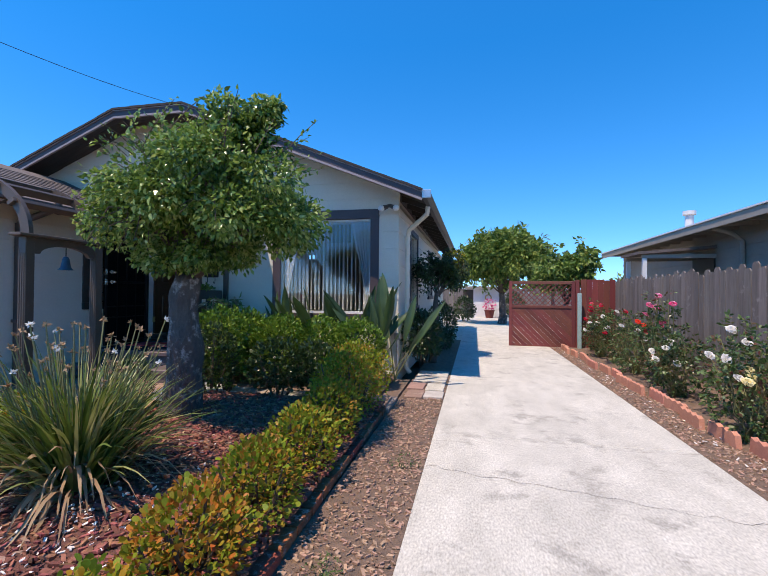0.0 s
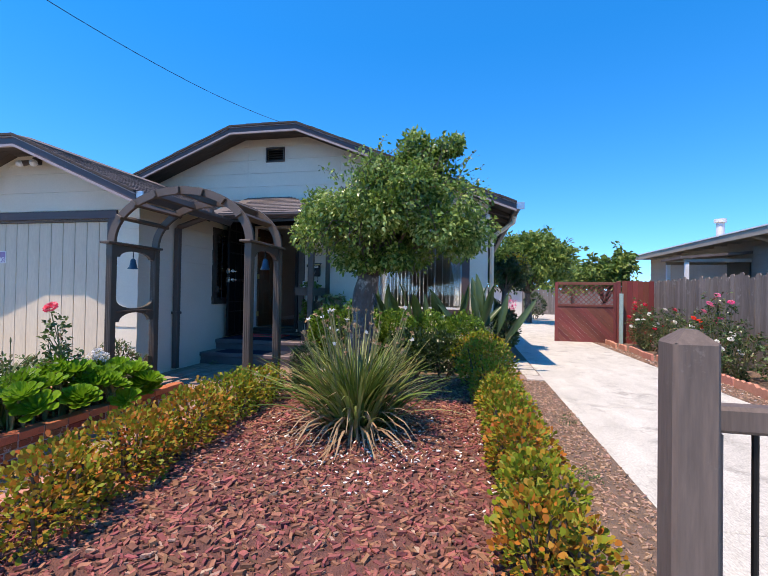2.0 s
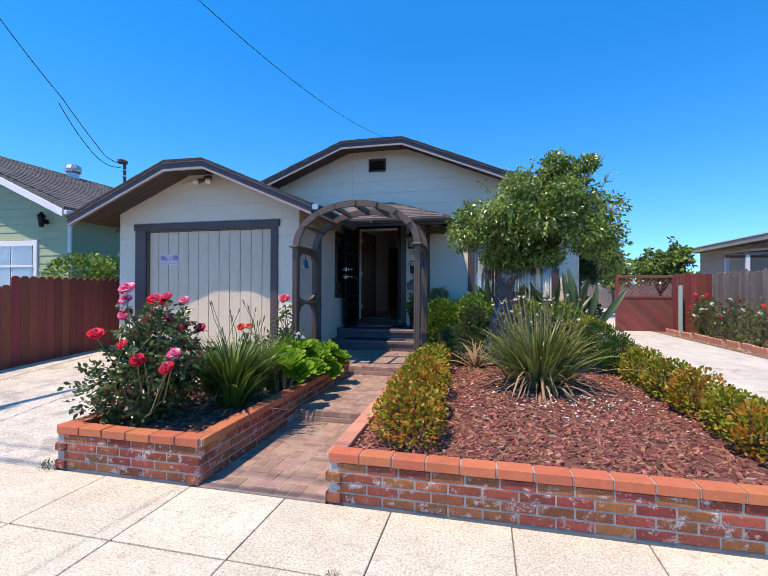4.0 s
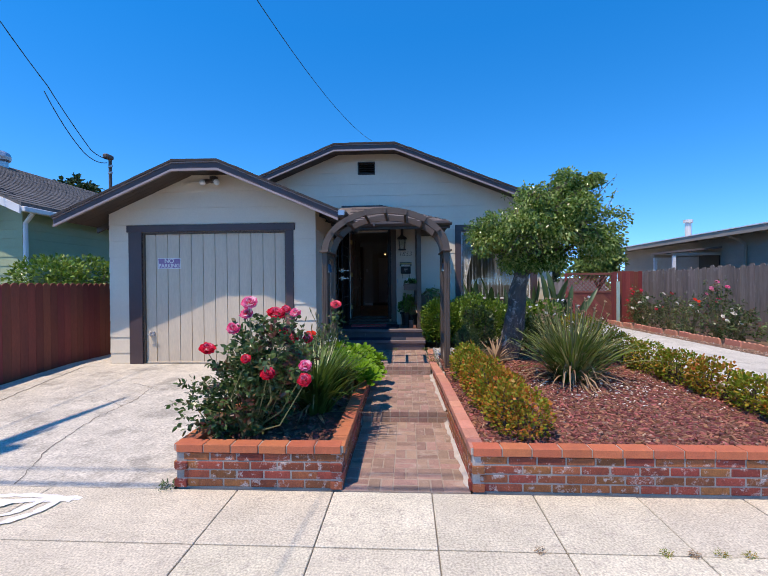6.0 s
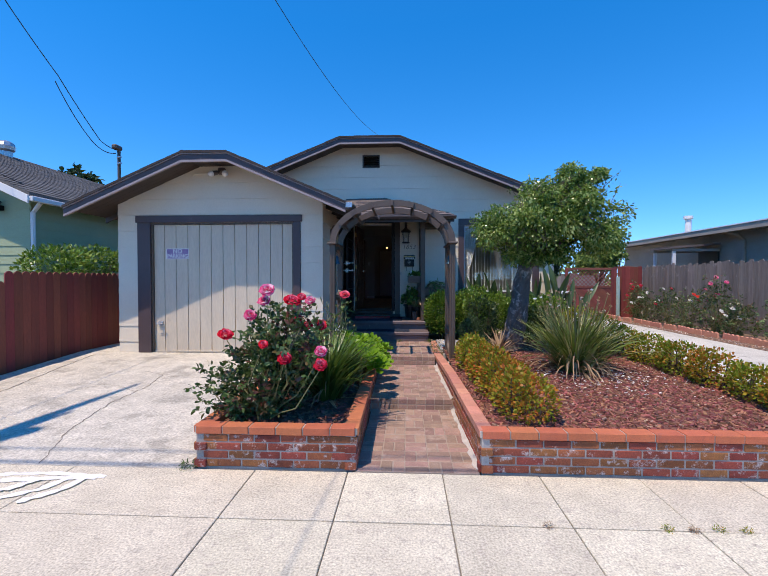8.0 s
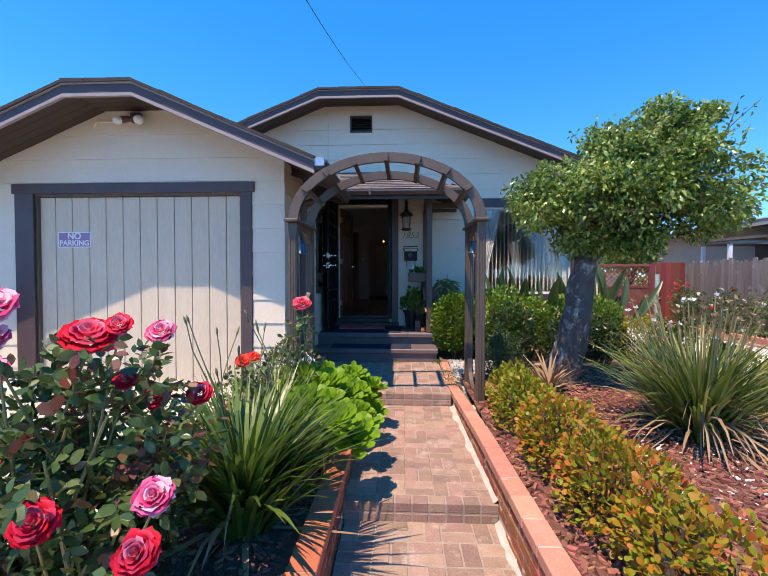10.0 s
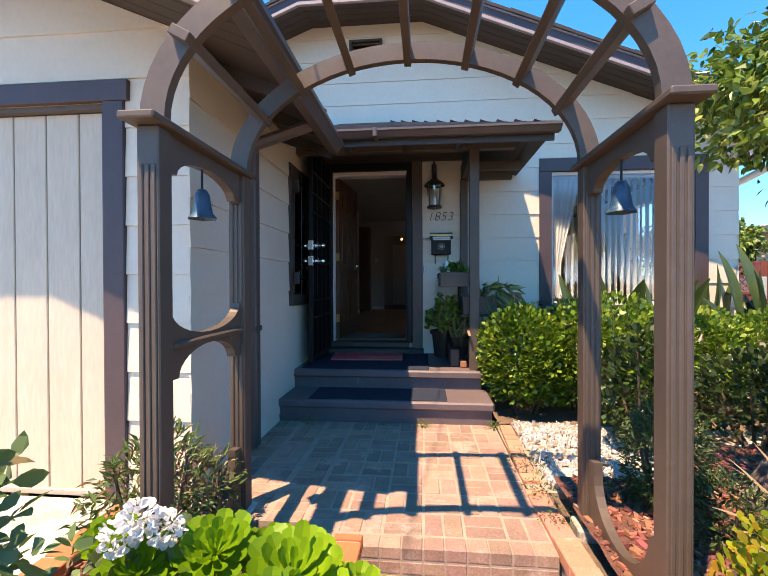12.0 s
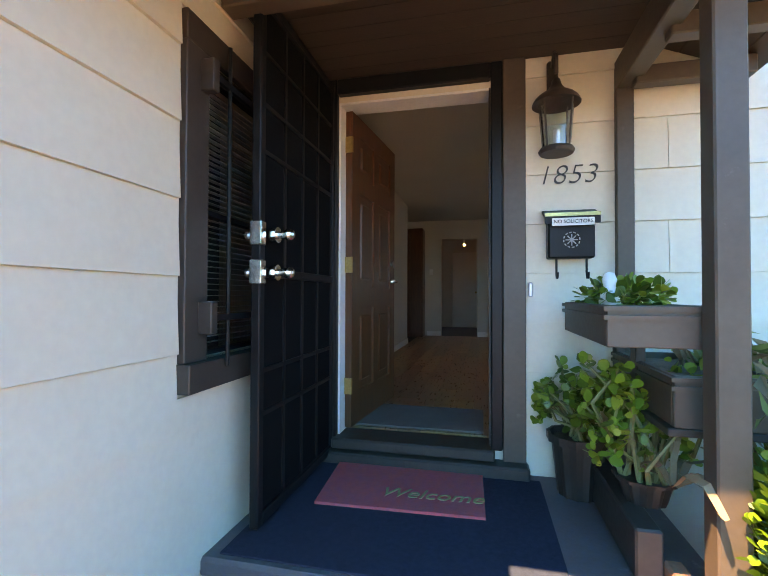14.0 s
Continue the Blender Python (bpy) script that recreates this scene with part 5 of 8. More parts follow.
for a in range(4): rod(rg, (-3.39 + 0.03 * math.cos(a * 0.785), 6.922, 1.90 + 0.03 * math.sin(a * 0.785)), (-3.39 - 0.03 * math.cos(a * 0.785), 6.922, 1.90 - 0.03 * math.sin(a * 0.785)), 0.003, seg=5)
part("rosette", rg, M_steel, mb)
for x in (-3.46, -3.31):
    h = B(); tube(h, [(x, 6.96, 1.81), (x, 6.96, 1.73), (x, 6.95, 1.70), (x, 6.925, 1.70), (x, 6.915, 1.73)], 0.006, 6); part("newspaper_hook", h, M_black, mb)
bellp = tagged(part("door_bell", box(B(), -3.60, -3.575, F - 0.035, F - 0.012, 1.6, 1.68, 0.006), M_steel, None), "small metal door bell plate on the wall", "door bell")
dpt = thing("downpipe", (-4.82, 4.85, 0.3), "brown square downpipe on the garage side wall", "downpipe")
part("pipe", box(B(), SX + 0.02, SX + 0.10, 4.79, 4.875, 0.28, 2.45, 0.008), M_gutter, dpt)
e = B(); tube(e, [(SX + 0.06, 4.83, 2.41), (SX + 0.075, 4.84, 2.47), (-4.42, 4.95, 2.64), (-4.36, 4.965, 2.70), (-4.355, 4.965, 2.76)], 0.045, 8); part("elbow", e, M_gutter, dpt)
part("clip", box(B(), SX + 0.012, SX + 0.106, 4.77, 4.895, 1.12, 1.16, 0.004), M_gutter, dpt)


def planter_box(x0, x1, y0, y1, z0, z1, label):
    t = thing("planter_box", ((x0 + x1) / 2, (y0 + y1) / 2, z0), label, "planter box", "brown planter boxes on the porch")
    for nm, a, b, c, d in (("board", x0, x1, y0, y0 + 0.02), ("board", x0, x1, y1 - 0.02, y1), ("board", x0, x0 + 0.02, y0 + 0.02, y1 - 0.02), ("board", x1 - 0.02, x1, y0 + 0.02, y1 - 0.02)):
        part(nm, box(B(), a, b, c, d, z0, z1, 0.004), M_brown, t)
    for z in (z1 - 0.02, z1 - 0.05):
        q = B()
        for r in ((x0 - 0.012, x1 + 0.012, y0 - 0.012, y0), (x0 - 0.012, x0, y0, y1)): box(q, *r, z, z + 0.015)
        part("moulding", q, M_brown, t)
    part("soil", box(B(), x0 + 0.02, x1 - 0.02, y0 + 0.02, y1 - 0.02, z0 + 0.01, z1 - 0.03), M_soil, t)
    return t


pb1 = planter_box(-3.43, -3.13, 6.13, 6.90, 1.43, 1.575, "brown wooden planter box of small succulents")
pb2 = planter_box(-3.20, -2.86, 6.2, 6.9, 1.15, 1.33, "brown wooden planter box hung with drying cactus")
stn = thing("planter_stand", (-3.2, 6.6, 0.62), "brown stepped wooden planter stand", "stand")
part("leg", box(B(), -3.21, -3.17, 6.55, 6.62, 0.62, 1.43, 0.004), M_dark, stn); part("shelf", box(B(), -3.22, -2.9, 6.2, 6.9, 1.12, 1.148, 0.004), M_dark, stn); part("low_box", box(B(), -3.33, -3.24, 6.18, 6.9, 0.62, 0.80, 0.008), M_dark, stn)
part("leg", box(B(), -3.2, -3.16, 6.86, 6.92, 0.62, 1.43, 0.004), M_dark, stn)
for c, r, n, par, mt, shp, sz in (((-3.28, 6.5, 1.60), (0.14, 0.36, 0.07), 420, pb1, L_hedge, ROUND, 0.045),):
    p, u = shell(c, r, n, 0.2); part("succulent_growth", leaf_mesh(p, u, sz, shp, 0.5, 0.8), mt, par)
p, u = shell((-2.86, 6.35, 1.36), (0.22, 0.3, 0.1), 120, 0.3)
P = np.stack([rng.uniform(-2.98, -2.70, 420), rng.uniform(6.15, 6.85, 420), rng.uniform(1.02, 1.46, 420)], 1)
P = P[(P[:, 0] > -2.9) | (P[:, 2] > 1.3)]
hang = leaf_mesh(P[::2], np.tile((0.5, -0.2, -0.6), (len(P[::2]), 1)), 0.15, LONG, 0.6, 0.2)
part("trailing_cactus", hang, L_blade, pb2, "green and drying hanging cactus stems")
part("dry_stem_mass", leaf_mesh(P[1::2], np.tile((0.4, -0.2, -0.8), (len(P[1::2]), 1)), 0.17, LONG, 0.5, 0.2), L_dry, pb2)


def jade_pot(x, y, z, s, label, r=0.13, h=0.30):
    t = thing("potted_plant", (x, y, z), label, "potted plant")
    rib = lambda rr, zz, i: 0.004 if i % 2 else -0.004
    part("pot", lathe(B(), (x, y, z), [(0.001, 0), (r * 0.72, 0), (r * 0.95, h * 0.86), (r * 1.12, h * 0.87), (r * 1.14, h), (r * 1.02, h), (r * 0.95, h * 0.9), (0.001, h * 0.88)], 24, rib), M_pot, t)
    st = B(); tips = [(x + rng.uniform(-0.6, 0.6) * s, y + rng.uniform(-0.5, 0.5) * s, z + h + s * rng.uniform(0.4, 1.2)) for _ in range(int(70 * s))]
    stems(st, (x, y, z + h), tips, 0.011, 0.1); part("branching", st, M_stalk, t)
    P = np.array([np.array(q) + rng.normal(size=3) * 0.012 - np.array((0, 0, 0.05 * (k % 3))) for q in tips for k in range(18)])
    D = rng.normal(size=P.shape) + np.array((0, 0, 0.35))
    part("leaves", leaf_mesh(P, unit(D), 0.05, ROUND * np.array((1, 1.15, 1)), 0.15, 0.7), L_hedge, t)
    return t


jade_pot(-3.38, 6.84, 0.62, 0.28, "ribbed dark brown pot with a small jade plant")
jade_pot(-3.22, 6.42, 0.80, 0.36, "bushy jade plant spilling from a low brown box", 0.1, 0.1)
part_s = thing("dry_plant", (-3.2, 6.22, 0.62), "drooping dry succulent stems beside the porch post", "plant")
part("trailing_mass", blades_mesh((-3.2, 6.22, 0.95), 12, 0.12, 0.42, 0.03, arch=3.4, lean=0.9), L_dry, part_s)
part("pot", box(B(), -3.235, -3.17, 6.13, 6.22, 0.62, 0.69, 0.01), M_terra, part_s, "small terracotta block pot")
fig = tagged(part("ceramic_figure", lathe(B(), (-3.36, 6.36, 1.545), [(0.001, 0), (0.035, 0), (0.04, 0.04), (0.03, 0.08), (0.022, 0.10), (0.028, 0.125), (0.018, 0.15), (0.001, 0.155)], 12), M_white, None, smooth=True), "small white ceramic figure in the planter box", "figurine")

# window furnishings
vbl = thing("vertical_blind", (-1.3, F + 0.14, 1.25), "white vertical blinds behind the front window", "blind")
for k in range(21):
    x = -2.03 + k * 0.0718
    m = Matrix.Translation((x, F + 0.15, 0)) @ Matrix.Rotation(radians(88 + rng.uniform(-6, 6)), 4, "Z")
    part("slat", box(B(), -0.04, 0.04, -0.0008, 0.0008, 1.26, 2.71, m=m), M_blind, vbl)
part("track", box(B(), -2.07, -0.55, F + 0.12, F + 0.18, 2.71, 2.745), M_white, vbl)
for sx, x0 in ((1, -2.06), (-1, -0.56)):
    cu = thing("curtain", (x0, F + 0.1, 1.6), "white sheer curtain swagged to the side of the window", "curtain", "window curtains")
    bm = B(); rows_ = []
    for j in range(15):
        f = j / 14
        wd_ = 0.30 * (1 - 0.8 * math.sin(f * math.pi / 2) ** 1.5) + 0.05 * max(0, f - 0.75) * 4
        rows_.append([bm.verts.new((x0 + sx * wd_ * i / 16, F + 0.085 + 0.014 * math.sin(i * 1.9), 2.73 - 1.45 * f)) for i in range(17)])
    for a, c in zip(rows_, rows_[1:]):
        for i in range(16): bm.faces.new((a[i], a[i + 1], c[i + 1], c[i]))
    part("cloth", bm, M_curtain, cu, smooth=True)

# lights and signs on the garage and the house corner
def floodlight(x, y, z, label, two=True):
    t = thing("flood_light", (x, y, z), label, "flood light")
    part("base", lathe(B(), (x, y, z - 0.02), [(0.001, 0), (0.05, 0), (0.05, 0.04), (0.001, 0.045)], 14), M_brown, t)
    for s in ((-1, 1) if two else (1,)):
        d = Vector((s * 0.62, -0.62, -0.32)).normalized()
        b = B(); p = Vector((x, y, z)); rod(b, p, p + d * 0.08, 0.018); rod(b, p + d * 0.06, p + d * 0.15, 0.034, 0.044, 14); part("lamp_holder", b, M_gutter, t, "brown swivel lamp holder")
        b2 = rod(B(), p + d * 0.148, p + d * 0.185, 0.042, 0.052, 14); ball(b2, p + d * 0.182, 0.05, 12, 8, (1, 1, 0.9)); part("bulb", b2, M_white, t, "frosted flood bulb")
    return t
fl_ = floodlight(-6.6, 4.03, 3.33, "brown twin flood light with frosted bulbs under the garage gable")
part("conduit", tube(B(), [(-7.12, G - 0.03, 3.26), (-7.08, G - 0.03, 3.305), (-6.98, G - 0.03, 3.31), (-6.64, G - 0.03, 3.31)], 0.012, 6), M_wall, fl_, "painted conduit along the wall")
part("junction_box", box(B(), -6.66, -6.54, G - 0.07, G - 0.005, 3.29, 3.40, 0.01), M_gutter, fl_)
floodlight(-0.18, 6.93, 2.95, "white twin flood light at the house corner")
ns = thing("no_parking_sign", (-7.43, G + 0.03, 1.86), "violet and white no parking sign on the garage door", "sign")
part("plate", box(B(), -7.635, -7.23, G + 0.042, G + 0.048, 1.857, 2.041, 0.001), M_white, ns); part("field", box(B(), -7.622, -7.243, G + 0.0395, G + 0.0415, 1.868, 2.03), M_signp, ns)
words("NO", 0.105, pose(-7.432, G + 0.038, 1.99, 90, 0, 0), M_white, ns, "white word NO", ext=0.001, weight=0.002)
words("PARKING", 0.088, pose(-7.432, G + 0.038, 1.908, 90, 0, 0), M_white, ns, "white word PARKING", ext=0.001, weight=0.002)
tapt = thing("garden_tap", (-0.06, 6.9, 0.85), "small white utility box on the house corner", "utility box")
part("box", box(B(), -0.10, 0.0, 6.90, 7.0, 0.82, 0.92, 0.01), M_grey_wall, tapt); part("pipe", rod(B(), (-0.05, 6.95, 0.25), (-0.05, 6.95, 0.82), 0.015), M_steel, tapt)
dp2 = thing("downpipe", (0.02, 7.35, 0.2), "pale downpipe at the house corner", "downpipe")
b = B(); tube(b, [(0.42, 7.0, 2.93), (0.4, 7.05, 2.82), (0.08, 7.32, 2.62), (0.04, 7.36, 2.5), (0.04, 7.36, 0.3), (0.1, 7.36, 0.22)], 0.04, 8); part("pipe", b, M_wall, dp2)

# ---- driveway gate at the pavement ----
gp = thing("gate_post", (0.30, 0.47, 0.0), "weathered brown square gate post with chamfered top", "post")
b = box(B(), 0.236, 0.366, 0.41, 0.534, 0.0, 1.36, 0.012)
part("post", b, M_post, gp)
b = B()
lo_, hi_ = [b.verts.new((x, y, 1.352)) for x, y in ((0.24, 0.414), (0.362, 0.414), (0.362, 0.53), (0.24, 0.53))], [b.verts.new((x, y, 1.392)) for x, y in ((0.285, 0.452), (0.317, 0.452), (0.317, 0.492), (0.285, 0.492))]
b.faces.new(lo_[::-1]); b.faces.new(hi_)
for i in range(4): b.faces.new((lo_[i], lo_[(i + 1) % 4], hi_[(i + 1) % 4], hi_[i]))
part("chamfered_top", b, M_post, gp, "worn four-sided chamfer")
dg = thing("driveway_gate", (1.8, 0.5, 0.1), "weathered wooden driveway gate with black metal bars", "gate")
part("stile", box(B(), 0.375, 0.455, 0.575, 0.635, 0.12, 1.045, 0.006), M_post, dg); part("stile", box(B(), 3.02, 3.1, 0.575, 0.635, 0.12, 1.045, 0.006), M_post, dg)
part("top_rail", box(B(), 0.372, 3.1, 0.565, 0.645, 1.047, 1.135, 0.012), M_post, dg); part("bottom_rail", box(B(), 0.455, 3.02, 0.575, 0.635, 0.12, 0.21, 0.008), M_post, dg)
for k in range(22):
    x = 0.56 + k * 0.1135
    part("baluster", rod(B(), (x, 0.605, 0.2), (x, 0.605, 1.05), 0.011, seg=8), M_black, dg)
gp2 = thing("gate_post", (3.18, 0.47, 0.0), "weathered brown square gate post on the far side of the driveway", "post")
part("post", box(B(), 3.12, 3.244, 0.41, 0.534, 0.0, 1.36, 0.012), M_post, gp2)

# ---- red gate, fences ----
rg_ = thing("red_gate", (2.87, 12.0, 0.12), "red-brown wooden gate with lattice top and diagonal boards", "gate")
for nm, x0, x1, z0, z1 in (("frame", 2.05, 2.13, 0.12, 1.9), ("frame", 3.60, 3.68, 0.12, 1.9), ("frame", 2.13, 3.60, 1.82, 1.9), ("frame", 2.13, 3.60, 1.2, 1.27), ("frame", 2.13, 3.60, 0.12, 0.19)):
    part(nm, box(B(), x0, x1, 11.97, 12.03, z0, z1, 0.005), M_gate, rg_)
for k in range(-8, 14):
    for s, yy in ((1, 11.985), (-1, 12.0)):
        xa = 2.13 + k * 0.135
        pts = [(xa, 1.27), (xa + 0.03, 1.27), (xa + 0.03 + s * 0.55, 1.82), (xa + s * 0.55, 1.82)]
        q = list(pts)
        # keep between the frame posts
        def cx(poly, x, keep_right):
            out = []
            for i, v in enumerate(poly):
                w_ = poly[(i + 1) % len(poly)]
                a, c = (v[0] - x, w_[0] - x) if keep_right else (x - v[0], x - w_[0])
                if a >= 0: out.append(v)
                if a * c < 0: out.append((x, v[1] + (w_[1] - v[1]) * a / (a - c)))
            return out
        q = cx(q, 2.13, True); q = cx(q, 3.60, False) if q else q
        if len(q) > 2:
            b = B(); prism(b, q, "y", yy - 0.006, yy + 0.006); part("lattice_strip", b, M_gate, rg_)
for k in range(-8, 13):
    xa = 2.13 + k * 0.145
    pts = [(xa + 1.01, 0.19), (xa + 1.15, 0.19), (xa + 0.14, 1.2), (xa, 1.2)]
    q = cx(cx(pts, 2.13, True), 3.60, False) if max(p[0] for p in pts) > 2.13 and min(p[0] for p in pts) < 3.6 else []
    if len(q) > 2:
        b = B(); prism(b, q, "y", 11.985, 12.005); part("diagonal_board", b, M_gate, rg_)
tagged(part("gate_post", box(B(), 3.71, 3.80, 11.80, 11.89, 0.15, 1.59, 0.008), M_teal, None), "pale teal painted post beside the red gate", "post")
rf_ = thing("red_fence", (4.2, 12.0, 0.15), "bright red board fence beside the gate", "fence")
for k in range(6):
    x = 3.82 + k * 0.137
    part("board", box(B(), x, x + 0.132, 12.0, 12.02, 0.15, 1.93 + rng.uniform(-0.01, 0.02), 0.004), M_redfence, rf_)
part("post", box(B(), 3.69, 3.79, 11.99, 12.07, 0.15, 1.93, 0.006), M_gate, rf_)
gfc = thing("board_fence", (4.6, 6.5, 0.15), "weathered grey dog-eared board fence", "fence")
nb_ = 74
shapes = []
for v in range(5):
    h = 1.78 + 0.02 * v - 0.03
    b = B(); prism(b, [(0, 0), (0.138, 0), (0.138, h - 0.04), (0.108, h), (0.03, h), (0, h - 0.04)], "x", 0, 0.018)
    me = finish(b); me.materials.append(M_greyfence); shapes.append(me)
for k in range(nb_):
    ob = new("board", shapes[(k * 7 + k // 3) % 5]); ob.parent = gfc
    ob.location = (rng.uniform(-0.004, 0.004), 1.2 + k * 0.1445 - 6.5, rng.uniform(-0.02, 0.02)); ob.rotation_euler = (radians(rng.uniform(-0.6, 0.6)), 0, 0)
for z in (0.5, 1.5): part("rail", box(B(), 4.62, 4.66, 1.2, 11.95, z, z + 0.09), M_greyfence, gfc)
rfl = thing("red_fence", (-9.3, 3.0, 0.1), "dark red board fence with scalloped tops", "fence")
for k in range(52):
    y = -1.0 + k * 0.142
    h = 1.47 if y < 2.75 else 1.62
    if y > 6.4: break
    pts = [(y, 0.0), (y + 0.138, 0.0), (y + 0.138, h - 0.05)] + [(y + 0.069 + 0.069 * math.cos(a), h - 0.05 + 0.06 * math.sin(a)) for a in (0.5, 1.1, 1.57, 2.05, 2.65)] + [(y, h - 0.05)]
    b = B(); prism(b, pts, "x", -9.32, -9.30); part("board", b, M_redfence, rfl)
setting("fence_footing", box(B(), -9.4, -9.2, -1.0, 6.5, -0.14, 0.12), M_apron, "low concrete footing under the red fence", "footing")

# scalloped edging of the rose bed
eg = thing("bed_edging", (3.45, 7, 0.2), "salmon scalloped concrete edging along the rose bed", "edging")
for k in range(16):
    y = 3.6 + k * 0.5
    x = 3.45 - 0.012 * k + 0.05 * math.sin(k * 1.7)
    pts = [(y, 0.16), (y + 0.48, 0.16)] + [(y + 0.48 - 0.06 * (i + 0.5), 0.30 + (0.035 if i % 2 == 0 else 0.012)) for i in range(8)]
    b = B(); prism(b, pts, "x", x, x + 0.05)
    bmesh.ops.rotate(b, cent=(x, y + 0.24, 0.2), matrix=Matrix.Rotation(radians(rng.uniform(-7, 7)), 3, "Z"), verts=b.verts); part("edging_block", b, M_capside, eg)

# ---- neighbours ----
ng = thing("green_house", (-15, 9, 0.1), "sage green house with white trim and a grey gable roof", "house")
def clap(bm_list, x0, x1, z0, z1, y, mat, parent, slope=None, step=0.19):
    z = z0
    while z < z1 - 0.02:
        pts = [(x0, z), (x1, z), (x1, min(z + step, z1)), (x0, min(z + step, z1))]
        if slope: pts = gabled(pts, slope)
        if len(pts) > 2:
            b = B()
            fr = [b.verts.new((p[0], y - (0.018 - 0.014 * (p[1] - z) / step), p[1])) for p in pts]; bk = [b.verts.new((p[0], y + 0.0, p[1])) for p in pts]
            b.faces.new(fr)
            for i in range(len(pts)): b.faces.new((fr[i], bk[i], bk[(i + 1) % len(pts)], fr[(i + 1) % len(pts)]))
            part("siding_board", b, mat, parent)
        z += step
NX0, NX1, NRX, NRZ, NS = -19.35, -11.35, -15.35, 5.15, 0.45
nl = [(-21, NRZ - 5.65 * NS), (NRX, NRZ), (-9, NRZ - 6.35 * NS)]
b = B(); prism(b, [(NX0, -0.14), (NX1, -0.14), (NX1, 3.3), (NRX, 5.05), (NX0, 3.3)], "y", 5.5, 22); part("wall", b, M_green_wall, ng)
clap(None, NX0, NX1, 0.5, 5.0, 5.5, M_green_wall, ng, [(p[0], p[1] - 0.1) for p in nl])
z = 0.5
while z < 3.2:
    b = B(); prism(b, [(NX1, z), (NX1 + 0.018, z), (NX1 + 0.004, z + 0.19), (NX1, z + 0.19)], "y", 5.5, 22); part("siding_board", b, M_green_wall, ng); z += 0.19
b = B()
for s in (-1, 1):
    xe = NRX + s * 4.35
    pts = [(NRX, NRZ + 0.06), (xe, NRZ + 0.06 - 4.35 * NS), (xe, NRZ - 0.01 - 4.35 * NS), (NRX, NRZ - 0.01)]
    prism(b, pts, "y", 5.1, 22.4)
nr = part("roof", b, M_grey_roof, ng)
shingle_field((NRX + 4.35, 5.1, NRZ + 0.06 - 4.35 * NS), (0, 1, 0), (-1, 0, NS), 44, 24, 0.4, 0.2, ng, True, mat=M_grey_roof)
for s in (-1, 1):
    xe = NRX + s * 4.35
    b = B(); prism(b, [(NRX, NRZ - 0.0), (xe, NRZ - 4.35 * NS), (xe, NRZ - 0.16 - 4.35 * NS), (NRX, NRZ - 0.16)], "y", 5.06, 5.1); part("rake_board", b, M_white, ng)
part("gutter", box(B(), NRX + 4.33, NRX + 4.43, 5.1, 22, 3.08, 3.18, 0.01), M_white, ng)
b = B(); tube(b, [(NX1 + 0.28, 5.45, 3.1), (NX1 + 0.06, 5.5, 2.9), (NX1 + 0.06, 5.5, 0.3)], 0.045, 8); part("downpipe", b, M_white, ng)
for x0, x1, z0, z1 in ((-13.7, -12.2, 1.3, 2.57),):
    w = part("window", box(B(), x0, x1, 5.44, 5.5, z0, z1, 0.005), M_white, ng, "white framed window")
    part("pane", box(B(), x0 + 0.12, (x0 + x1) / 2 - 0.03, 5.425, 5.438, z0 + 0.12, z1 - 0.12), M_glass, w); part("pane", box(B(), (x0 + x1) / 2 + 0.03, x1 - 0.12, 5.425, 5.438, z0 + 0.12, z1 - 0.12), M_glass, w)
    part("meeting_rail", box(B(), x0 + 0.1, x1 - 0.1, 5.41, 5.424, (z0 + z1) / 2, (z0 + z1) / 2 + 0.05), M_white, w)
part("window", box(B(), NX1, NX1 + 0.03, 8.2, 9.4, 1.7, 2.4, 0.005), M_white, ng)
lt = B(); lathe(lt, (-11.95, 5.35, 2.85), [(0.001, 0), (0.05, 0.02), (0.075, 0.25), (0.1, 0.26), (0.02, 0.36), (0.001, 0.38)], 8); box(lt, -12.0, -11.9, 5.36, 5.48, 2.95, 3.05); part("wall_lamp", lt, M_black, ng)
tb = B(); lathe(tb, (-15.2, 8.9, 5.05), [(0.16, 0), (0.16, 0.2), (0.22, 0.25), (0.24, 0.35), (0.2, 0.45), (0.08, 0.52), (0.001, 0.53)], 20, lambda r, z, i: 0.012 if i % 2 else 0); part("roof_turbine", tb, M_steel, ng)

gr = thing("grey_house", (8, 10, 0.1), "low grey-beige house with a shallow pale-edged roof", "house")
b = B(); box(b, 6.15, 14, 2.5, 16.2, -0.1, 3.0); part("wall", b, M_grey_wall, gr)
z = 1.2
while z < 2.95:
    b = B(); prism(b, [(6.15, z), (6.128, z), (6.146, z + 0.22), (6.15, z + 0.22)], "y", 2.5, 16.2); part("siding_board", b, M_grey_wall, gr); z += 0.22
b = B(); prism(b, [(5.55, 2.99), (10.2, 3.75), (14.6, 3.0), (14.6, 2.92), (10.2, 3.66), (5.55, 2.91)], "y", 2.2, 16.5); part("roof", b, M_grey_wall, gr)
part("fascia_board", box(B(), 5.52, 5.55, 2.2, 16.5, 2.83, 2.99, 0.004), M_grey_wall, gr); part("roof_edge", box(B(), 5.50, 5.56, 2.2, 16.5, 2.992, 3.02), M_white, gr, "pale metal roof edge")
for k in range(23):
    y = 2.5 + k * 0.6
    part("rafter_tail", box(B(), 5.56, 6.15, y, y + 0.05, 2.84, 2.91), M_grey_wall, gr)
